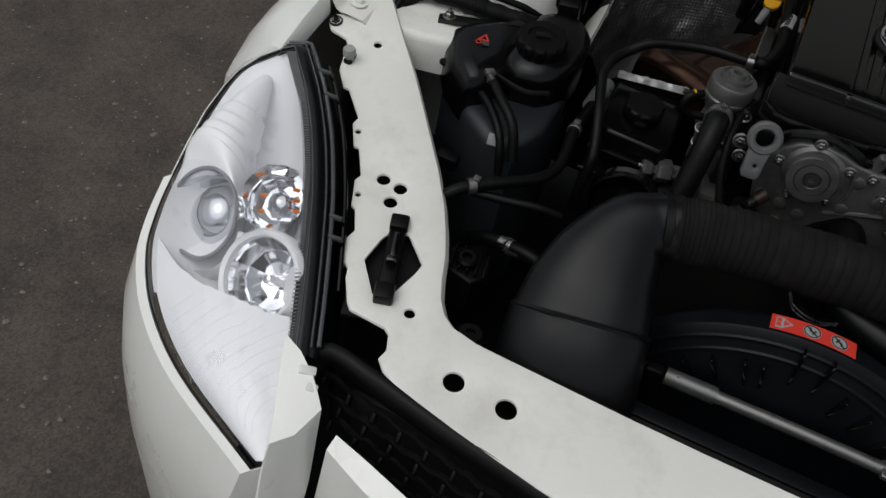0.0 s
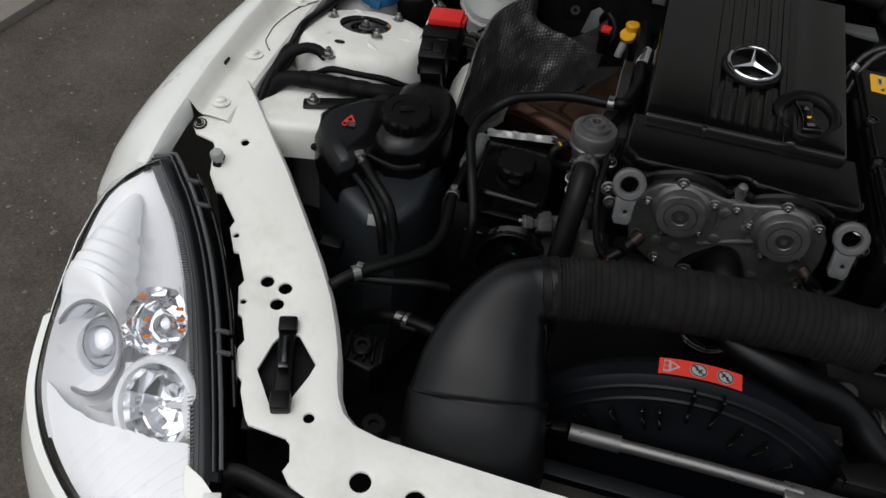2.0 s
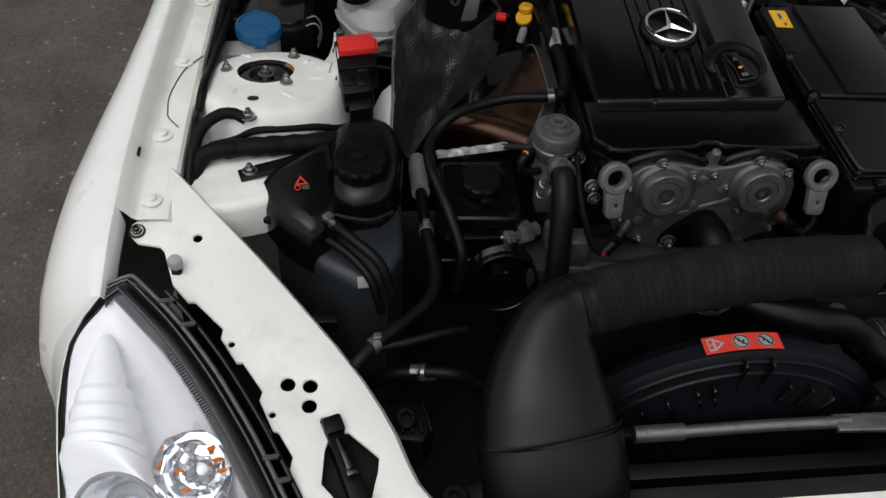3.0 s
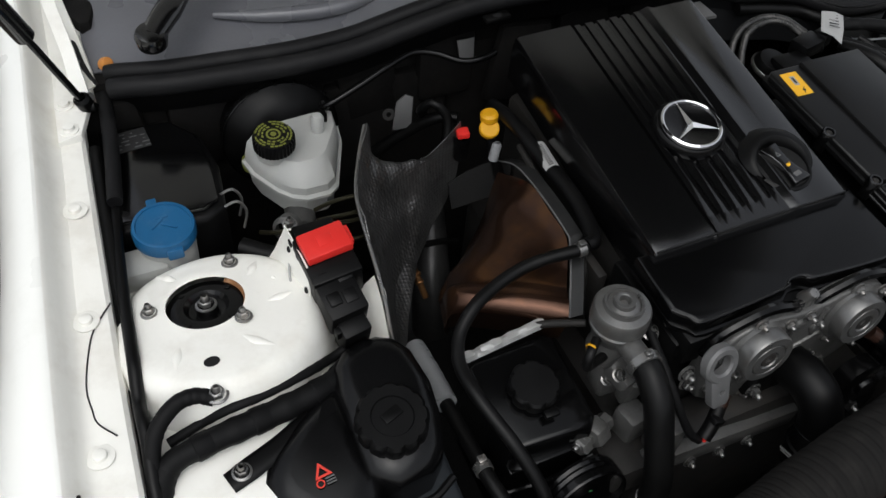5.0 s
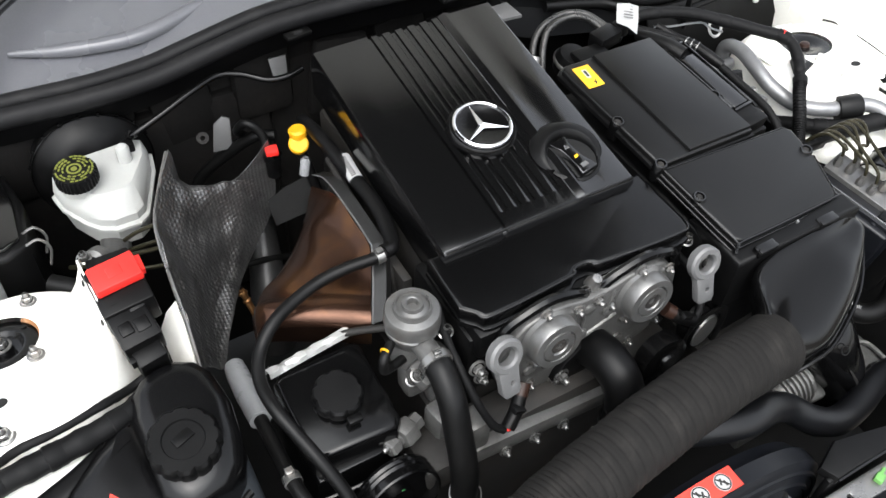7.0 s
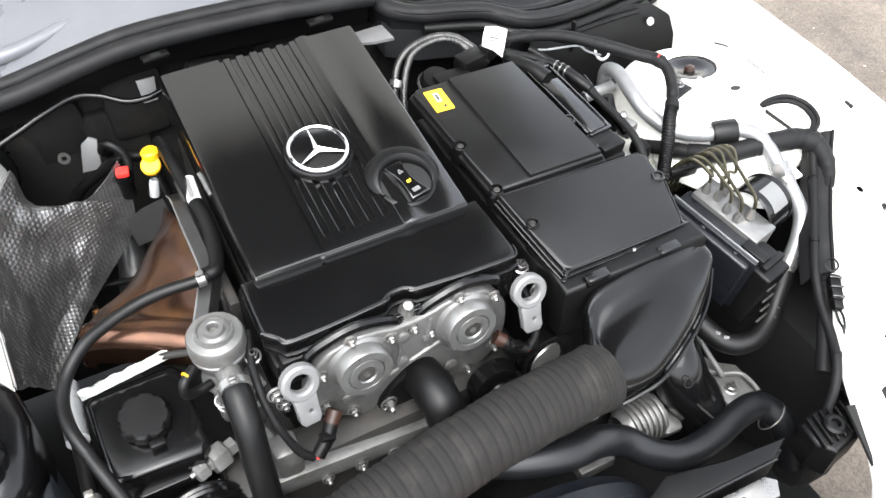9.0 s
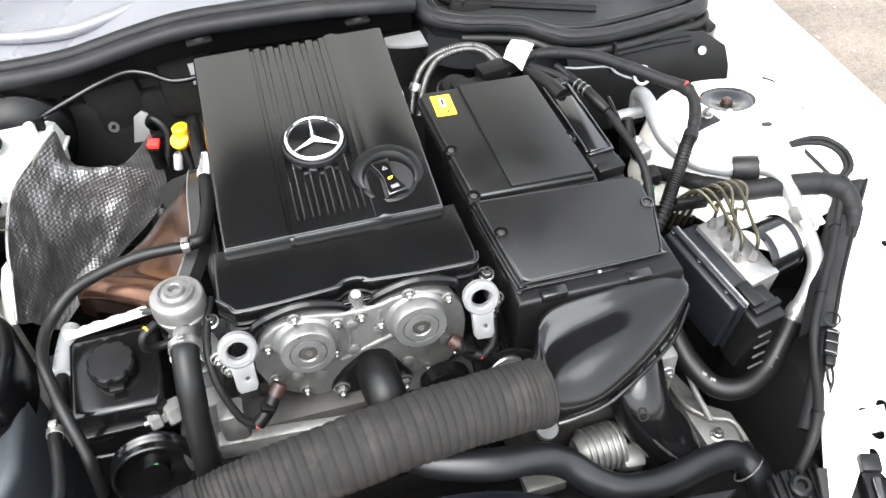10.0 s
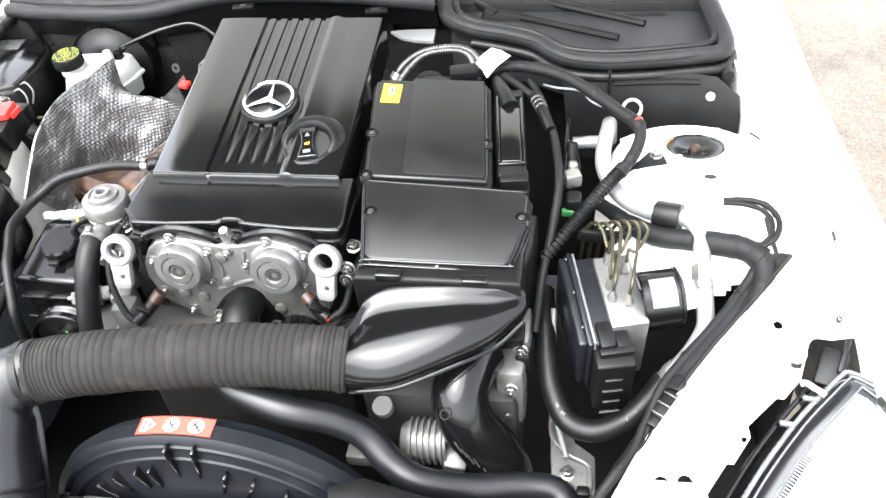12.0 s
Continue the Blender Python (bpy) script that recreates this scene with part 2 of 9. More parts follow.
def part(name, bm, material, parent=None, label="", crease=38, at=None):
    """Links a bmesh, given in world metres, as one mesh object under a thing or part."""
    bmesh.ops.remove_doubles(bm, verts=bm.verts, dist=1e-5)
    bmesh.ops.recalc_face_normals(bm, faces=bm.faces)
    lim = radians(crease)
    for f in bm.faces:
        f.smooth = True
    for e in bm.edges:
        if len(e.link_faces) == 2 and e.calc_face_angle(0.0) > lim:
            e.smooth = False
    origin = BASE[parent] if parent else Vector(at or (0, 0, 0))
    bm.transform(Matrix.Translation(-origin))
    me = bpy.data.meshes.new(name)
    bm.to_mesh(me)
    bm.free()
    me.materials.append(material)
    ob = new(name, me)
    BASE[ob] = origin
    if parent:
        ob.parent = parent
    else:
        ob.location = origin
    return tagged(ob, label)


def solo(name, bm, material, label, category, group="", kind="", crease=38):
    """A thing of one single mesh."""
    lo = [min(v.co[i] for v in bm.verts) for i in range(3)]
    hi = [max(v.co[i] for v in bm.verts) for i in range(3)]
    ob = part(name, bm, material, None, "", crease, ((lo[0] + hi[0]) / 2, (lo[1] + hi[1]) / 2, lo[2]))
    return tagged(ob, label, category, group, kind)


def merge(*parts):
    bm = bmesh.new()
    for b in parts:
        me = bpy.data.meshes.new("tmp")
        b.to_mesh(me)
        b.free()
        bm.from_mesh(me)
        bpy.data.meshes.remove(me)
    return bm


def spline(pts, res=6):
    """Points on a Catmull-Rom curve through pts, and the place of each between 0 and 1."""
    P = [Vector(p) for p in pts]
    if len(P) == 2:
        return [P[0].lerp(P[1], i / res) for i in range(res + 1)], [i / res for i in range(res + 1)]
    Q = [2 * P[0] - P[1]] + P + [2 * P[-1] - P[-2]]
    out = []
    for i in range(1, len(Q) - 2):
        a, b, c, d = Q[i - 1:i + 3]
        for k in range(res):
            t = k / res
            out.append(0.5 * (2 * b + (c - a) * t + (2 * a - 5 * b + 4 * c - d) * t * t + (3 * b - a - 3 * c + d) * t ** 3))
    out.append(P[-1])
    n = len(out) - 1
    return out, [i / n for i in range(n + 1)]


def sweep(pts, rad, n=14, res=6, caps=True, squash=1.0, up=None):
    """A tube along a curve; rad is a number, a list with one value for each point, or a function of the place from 0 to 1."""
    C, S = spline(pts, res)
    if isinstance(rad, (int, float)):
        R = [rad] * len(C)
    elif isinstance(rad, (list, tuple)):
        R = [float(np.interp(s, np.linspace(0, 1, len(rad)), rad)) for s in S]
    else:
        R = [rad(s) for s in S]
    bm = bmesh.new()
    T = (C[1] - C[0]).normalized()
    N = Vector(up) if up else (Vector((0, 0, 1)) if abs(T.z) < 0.8 else Vector((0, 1, 0)))
    rings = []
    for i, c in enumerate(C):
        T = (C[min(i + 1, len(C) - 1)] - C[max(i - 1, 0)]).normalized()
        N = (N - T * N.dot(T)).normalized()
        B = T.cross(N)
        rings.append([bm.verts.new(c + R[i] * (math.cos(a) * B + squash * math.sin(a) * N)) for a in (2 * math.pi * k / n for k in range(n))])
    for a, b in zip(rings, rings[1:]):
        for k in range(n):
            bm.faces.new((a[k], a[(k + 1) % n], b[(k + 1) % n], b[k]))
    if caps:
        bm.faces.new(rings[0][::-1])
        bm.faces.new(rings[-1])
    return bm


def axes(direction):
    """A rotation whose z points along direction."""
    return Vector(direction).normalized().to_track_quat("Z", "Y").to_matrix().to_4x4()


def lathe(profile, at, direction=(0, 0, 1), n=32, arc=(0, 2 * math.pi), lobes=0, lobe_depth=0.0, scale=(1, 1, 1)):
    """Turns (radius, height) pairs about an axis; lobes makes a knurled rim."""
    bm = bmesh.new()
    full = abs(arc[1] - arc[0] - 2 * math.pi) < 1e-6
    m = n if full else n + 1
    rings = []
    for r, h in profile:
        ring = []
        for k in range(m):
            a = arc[0] + (arc[1] - arc[0]) * k / n
            q = r * (1 - lobe_depth * (0.5 + 0.5 * math.cos(lobes * a)) ** 6) if lobes and r > 0.8 * max(p[0] for p in profile) else r
            ring.append(bm.verts.new((q * math.cos(a), q * math.sin(a), h)))
        rings.append(ring)
    for a, b in zip(rings, rings[1:]):
        for k in range(m if full else n):
            j = (k + 1) % m
            bm.faces.new((a[k], a[j], b[j], b[k]))
    if full:
        widest = max(p[0] for p in profile)
        for ring, r in ((rings[0], profile[0][0]), (rings[-1], profile[-1][0])):
            if 1e-4 < r < 0.62 * widest:
                bm.faces.new(ring)
    bmesh.ops.remove_doubles(bm, verts=bm.verts, dist=1e-6)
    bm.transform(Matrix.Translation(at) @ axes(direction) @ Matrix.Diagonal((*scale, 1)))
    return bm


def box(at, size, bevel=0.003, rot=(0, 0, 0), seg=2, taper=1.0):
    """A block with rounded edges; taper narrows its top."""
    bm = bmesh.new()
    bmesh.ops.create_cube(bm, size=1.0)
    for v in bm.verts:
        k = taper if v.co.z > 0 else 1.0
        v.co = Vector((v.co.x * size[0] * k, v.co.y * size[1] * k, v.co.z * size[2]))
    if bevel:
        bmesh.ops.bevel(bm, geom=bm.edges[:], offset=bevel, segments=seg, affect="EDGES", profile=0.5)
    bm.transform(pose(*at, *rot))
    return bm


def prism(outline, low, high, frame_m=None, bevel=0.002, seg=2, holes=(), top=None):
    """A flat outline (x, y) with holes, drawn up from low to high; top bends the upper and lower faces by a height over (x, y)."""
    bm = bmesh.new()
    edges = []
    for loop in (outline, *holes):
        vs = [bm.verts.new((x, y, 0)) for x, y in loop]
        edges += [bm.edges.new((vs[i], vs[(i + 1) % len(vs)])) for i in range(len(vs))]
    bmesh.ops.triangle_fill(bm, use_beauty=True, use_dissolve=False, edges=edges)
    geo = bmesh.ops.extrude_face_region(bm, geom=bm.faces[:])
    up = {v for v in geo["geom"] if isinstance(v, bmesh.types.BMVert)}
    for v in bm.verts:
        v.co.z = (high if v in up else low) + (top(v.co.x, v.co.y) if top else 0)
    if bevel:
        rim = [e for e in bm.edges if len(e.link_faces) == 2 and e.calc_face_angle(0.0) > 0.9 and e.verts[0] in up and e.verts[1] in up]
        bmesh.ops.bevel(bm, geom=rim, offset=bevel, segments=seg, affect="EDGES", profile=0.5)
    if frame_m:
        bm.transform(frame_m)
    return bm


def patch(rows, thick=0.0):
    """A sheet through rows of points; thick gives it a back."""
    bm = bmesh.new()
    g = [[bm.verts.new(p) for p in r] for r in rows]
    for a, b in zip(g, g[1:]):
        for k in range(len(a) - 1):
            bm.faces.new((a[k], a[k + 1], b[k + 1], b[k]))
    if thick:
        bmesh.ops.recalc_face_normals(bm, faces=bm.faces)
        bmesh.ops.solidify(bm, geom=bm.faces[:], thickness=thick)
    return bm


def ring_points(x, y, r, n=16, sx=1.0):
    return [(x + sx * r * math.cos(2 * math.pi * k / n), y + r * math.sin(2 * math.pi * k / n)) for k in range(n)]


def hexbolt(name, at, direction, parent, r=0.006, h=0.006, material=None, label=""):
    bm = merge(lathe([(r * 1.55, 0), (r * 1.55, 0.0012), (r * 1.2, 0.002)], at, direction, 20),
               lathe([(r, 0.0015), (r, h), (r * 0.8, h + 0.001)], at, direction, 6),
               lathe([(r * 0.55, h), (r * 0.55, h + r * 0.8), (r * 0.4, h + r)], at, direction, 12))
    return part(name, bm, material or zinc, parent, label)


def hose(name, pts, r, material, label, category="hose", group="", clamps=(), res=8, n=14):
    """A hose with its clamps; clamps are places between 0 and 1 along it."""
    C, S = spline(pts, res)
    ob = thing(name, pts[0], label, category, group)
    if material is tape:
        flat = r if isinstance(r, (list, tuple)) else [r, r]
        lump = lambda q: float(np.interp(q, np.linspace(0, 1, len(flat)), flat)) * (1 + 0.09 * noise.noise((q * 26, pts[0][0] * 40, 0)) + 0.05 * noise.noise((q * 70, pts[0][1] * 40, 2)))
        part("tube", sweep(pts, lump, n, res + 4), material, ob)
        if max(flat) > 0.008:
            for m in range(1, 6):
                i = min(len(C) - 2, max(1, int(len(C) * m / 6)))
                d = (C[i + 1] - C[i - 1]).normalized()
                q = lump(S[i]) * 1.03
                part("tape_wrap", lathe([(q * 0.94, -0.009), (q * 1.02, -0.0075), (q * 1.02, -0.001), (q * 1.05, 0.0), (q * 1.05, 0.0075), (q * 0.94, 0.009)], C[i], d, n), material, ob)
    else:
        part("tube", sweep(pts, r, n, res), material, ob)
    rr = r if isinstance(r, (int, float)) else max(r)
    for s in clamps:
        i = min(range(len(S)), key=lambda k: abs(S[k] - s))
        d = (C[min(i + 1, len(C) - 1)] - C[max(i - 1, 0)]).normalized()
        c = C[i] - d * 0.005
        part("clamp", merge(lathe([(rr * 1.02, 0), (rr * 1.16, 0.0005), (rr * 1.16, 0.009), (rr * 1.02, 0.0095)], c, d, 20),
                            box(c + Vector((0, 0, rr * 1.25)) + d * 0.005, (0.008, 0.007, 0.006), 0.001)), zinc, ob, "plated hose clamp")
    return ob


def mirrored(bm):
    bm.transform(Matrix.Diagonal((-1, 1, 1, 1)))
    bmesh.ops.reverse_faces(bm, faces=bm.faces[:])
    return bm




def side(bm, s):
    return bm if s > 0 else mirrored(bm)


# ---- ground ----
bm = bmesh.new()
xs = [-300, -60, -15] + [-6 + 0.4 * i for i in range(31)] + [15, 60, 300]
g = [[bm.verts.new((x, y, 0.006 * noise.noise((x * 0.7, y * 0.7, 0)))) for x in xs] for y in xs]
for a, b in zip(g, g[1:]):
    for k in range(len(xs) - 1):
        bm.faces.new((a[k], a[k + 1], b[k + 1], b[k]))
tagged(part("ground", bm, asphalt), "worn grey-brown asphalt yard around the parked car", "ground", kind="structure")
kerb = thing("pavement", (-2.06, 0.7, 0), "pale worn concrete kerb beside the asphalt", "pavement", kind="structure")
for k in range(9):
    y0, y1 = -2.9 + k * 0.9, -2.01 + k * 0.9
    bm = prism([(-2.06 + 0.108 * (y - 0.72) - d, y) for y, d in ((y0, 0), (y1, 0), (y1, 0.105), (y0, 0.105))], -0.05, 0.03 + 0.004 * (k % 3 - 1), bevel=0.008)
    part("kerb_stone", bm, concrete, kerb)
# loose grit on the yard
rng = random.Random(4)
bm = bmesh.new()
for k in range(1500):
    sx_ = -1 if k % 3 else 1
    c = Vector((sx_ * rng.uniform(0.95, 2.4), rng.uniform(-1.2, 1.6), 0.001))
    r = 0.002 + 0.005 * rng.random() ** 3
    vs = [bm.verts.new(c + Vector((r * rng.uniform(0.7, 1.3) * math.cos(a), r * rng.uniform(0.7, 1.3) * math.sin(a), 0))) for a in (0, 1.25, 2.5, 3.77, 5.0)]
    top = bm.verts.new(c + Vector((0, 0, r * 0.8)))
    for i in range(5):
        bm.faces.new((vs[i], vs[(i + 1) % 5], top))
tagged(part("gravel", bm, concrete), "loose pale grit scattered on the asphalt", "gravel", kind="stuff")

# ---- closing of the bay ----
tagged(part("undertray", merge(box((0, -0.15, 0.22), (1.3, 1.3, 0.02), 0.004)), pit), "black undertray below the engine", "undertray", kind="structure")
firewall = tagged(part("wall_firewall", merge(box((0, 0.335, 0.535), (1.36, 0.03, 0.57), 0.006), box((0, 0.3345, 0.84), (1.21, 0.028, 0.06), 0.006), box((-0.36, 0.317, 0.6), (0.42, 0.02, 0.4), 0.015), box((0.1, 0.315, 0.66), (0.3, 0.025, 0.3), 0.015)), felt), "sooty felt-lined firewall behind the engine", "firewall", kind="structure")
for k in range(11):
    part("felt_pad", box((-0.6 + 0.11 * k, 0.316 - 0.006 * (k % 3), 0.8 - 0.02 * (k % 2)), (0.085, 0.02, 0.09 + 0.02 * (k % 3)), 0.012, (0, 8 * (k % 3 - 1), 0)), felt, firewall)
# pale inner wings coloured near-black for the shade deep in the bay
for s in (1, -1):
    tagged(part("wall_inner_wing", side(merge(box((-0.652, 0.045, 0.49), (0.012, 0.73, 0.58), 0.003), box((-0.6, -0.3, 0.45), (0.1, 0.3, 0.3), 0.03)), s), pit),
           "inner wing panel beside the engine, coloured dark as in deep shade", "inner wing", kind="structure")
tagged(part("radiator", merge(box((0, -0.575, 0.44), (0.72, 0.03, 0.44), 0.004)), dark_metal), "dark radiator core behind the grille", "radiator", kind="structure")

# ---- white front panel ----
def panel_z(x, y):
    return float(np.interp(y, [-0.76, -0.6, -0.451, -0.402, -0.275, -0.15], [0.688, 0.709, 0.735, 0.747, 0.788, 0.83]))


half = [(-0.668, -0.182), (-0.655, -0.196), (-0.612, -0.245), (-0.563, -0.299), (-0.519, -0.353), (-0.475, -0.408), (-0.445, -0.452), (-0.427, -0.485), (-0.413, -0.515),
        (-0.402, -0.547), (-0.393, -0.568), (-0.381, -0.584), (-0.366, -0.594), (-0.335, -0.600), (-0.298, -0.602), (-0.23, -0.604), (-0.16, -0.606), (-0.08, -0.607)]
front = [(-0.08, -0.73), (-0.16, -0.724), (-0.218, -0.717), (-0.268, -0.709), (-0.315, -0.70), (-0.36, -0.69), (-0.392, -0.682), (-0.408, -0.675), (-0.419, -0.664),
         (-0.416, -0.652), (-0.423, -0.634), (-0.43, -0.629), (-0.474, -0.626), (-0.481, -0.619), (-0.498, -0.592), (-0.502, -0.58), (-0.513, -0.574), (-0.523, -0.545),
         (-0.52, -0.532), (-0.535, -0.505), (-0.541, -0.503), (-0.556, -0.468), (-0.553, -0.458), (-0.575, -0.424), (-0.582, -0.424), (-0.6, -0.395), (-0.598, -0.384), (-0.63, -0.352),
         (-0.638, -0.352), (-0.656, -0.331), (-0.668, -0.29), (-0.673, -0.284), (-0.699, -0.279), (-0.709, -0.268), (-0.707, -0.256), (-0.698, -0.25), (-0.672, -0.25)]
half_r = [(0.668, -0.182), (0.655, -0.196), (0.617, -0.243), (0.571, -0.298), (0.531, -0.352), (0.495, -0.405), (0.470, -0.452), (0.4535, -0.485), (0.439, -0.515), (0.425, -0.545), (0.409, -0.568), (0.392, -0.584)] + [(-x, y) for x, y in half[12:]]
outline = half + [(0.0, -0.607)] + list(reversed(half_r)) + [(-x, y) for x, y in reversed(front)] + [(0.0, -0.735)] + front
holes_l = [ring_points(-0.526, -0.451, 0.0082), ring_points(-0.502, -0.454, 0.0082), ring_points(-0.503, -0.477, 0.0082), ring_points(-0.588, -0.402, 0.0038, 10),
           ring_points(-0.542, -0.485, 0.0038, 10), ring_points(-0.631, -0.275, 0.0055, 12), ring_points(-0.415, -0.6, 0.0062, 12), ring_points(-0.487, -0.495, 0.005, 12),
           ring_points(-0.338, -0.652, 0.0115), ring_points(-0.278, -0.655, 0.0115),
           [(-0.491, -0.562), (-0.487, -0.527), (-0.48, -0.508), (-0.462, -0.509), (-0.431, -0.538), (-0.433, -0.553), (-0.444, -0.592), (-0.462, -0.597)]]
holes_all = holes_l + [[(0.006 - x, y + 0.004) for x, y in h] for h in holes_l]
panel = thing("radiator_support", (0, -0.6, 0.69), "white painted bonnet slam panel with drilled holes", "slam panel")
part("panel", prism(outline, -0.0035, 0.0, bevel=0.0012, holes=holes_all, top=panel_z), primer, panel)
for s in (1, -1):
    lip = [(x, y, panel_z(x, y) - 0.002) for x, y in (half if s > 0 else [(-x, y) for x, y in half_r])]
    bm = patch([[(x, y, z) for x, y, z in lip], [(x + 0.004, y + 0.003, z - 0.006) for x, y, z in lip], [(x + 0.005, y + 0.004, z - 0.03) for x, y, z in lip]], 0.0015)
    part("inner_lip", side(bm, s), primer, panel)
    if s < 0:
        part("ear", prism([(0.67, -0.25), (0.698, -0.244), (0.722, -0.238), (0.724, -0.281), (0.69, -0.287), (0.674, -0.285)], 0.0005, 0.003, bevel=0.001, top=panel_z), primer, panel)
        # second layer of sheet under the drilled areas
        for o in ([(-0.545, -0.438), (-0.482, -0.438), (-0.485, -0.462), (-0.535, -0.466)], [(-0.372, -0.63), (-0.245, -0.635), (-0.245, -0.682), (-0.372, -0.676)]):
            part("lower_sheet", side(prism(o, -0.02, -0.018, bevel=0.0005, top=panel_z), s), primer, panel)
    # stop pin on the panel
    bm = merge(lathe([(0.0072, 0), (0.0072, 0.004), (0.0058, 0.006), (0.0058, 0.011), (0.0085, 0.013), (0.0085, 0.02), (0.007, 0.0225), (0.0, 0.023)], (-0.652, -0.312, 0.773), (0, -0.15, 1), 18))
    part("stop_pin", side(bm, s), clouded, panel, "pale plastic bonnet stop pin")
    hexbolt("bolt", (s * -0.7, -0.265, panel_z(0, -0.265)), (0, -0.25, 1), panel, 0.0062, 0.003, dark_metal)

# safety catches in the diamond openings
for s in (1, -1):
    c = thing("bonnet_catch", (s * -0.463, -0.55, 0.69), "black plastic bonnet catch in a diamond opening", "bonnet catch", "bonnet catches")
    rz = 18
    part("housing", side(merge(box((-0.464, -0.548, 0.712), (0.019, 0.094, 0.022), 0.003, (9, 0, rz)), box((-0.478, -0.503, 0.727), (0.0215, 0.02, 0.02), 0.003, (9, 0, rz)),
                               box((-0.449, -0.596, 0.717), (0.022, 0.022, 0.018), 0.003, (9, 0, rz))), s), moulded, c)
    part("lever", side(merge(box((-0.466, -0.541, 0.727), (0.007, 0.045, 0.01), 0.002, (9, 0, rz)), box((-0.46, -0.56, 0.73), (0.012, 0.008, 0.012), 0.002, (9, 0, rz))), s), satin, c)
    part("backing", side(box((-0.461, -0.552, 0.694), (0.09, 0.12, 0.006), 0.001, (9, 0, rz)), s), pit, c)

# ---- front wings ----
CREST = [(-0.36, -0.727, 0.787), (-0.3, -0.7235, 0.812), (-0.2, -0.718, 0.836), (-0.09, -0.708, 0.856), (0.05, -0.695, 0.872), (0.2, -0.68, 0.884), (0.4, -0.665, 0.896), (0.7, -0.65, 0.91)]


def crest(y):
    ys = [c[0] for c in CREST]
    return float(np.interp(y, ys, [c[1] for c in CREST])), float(np.interp(y, ys, [c[2] for c in CREST]))


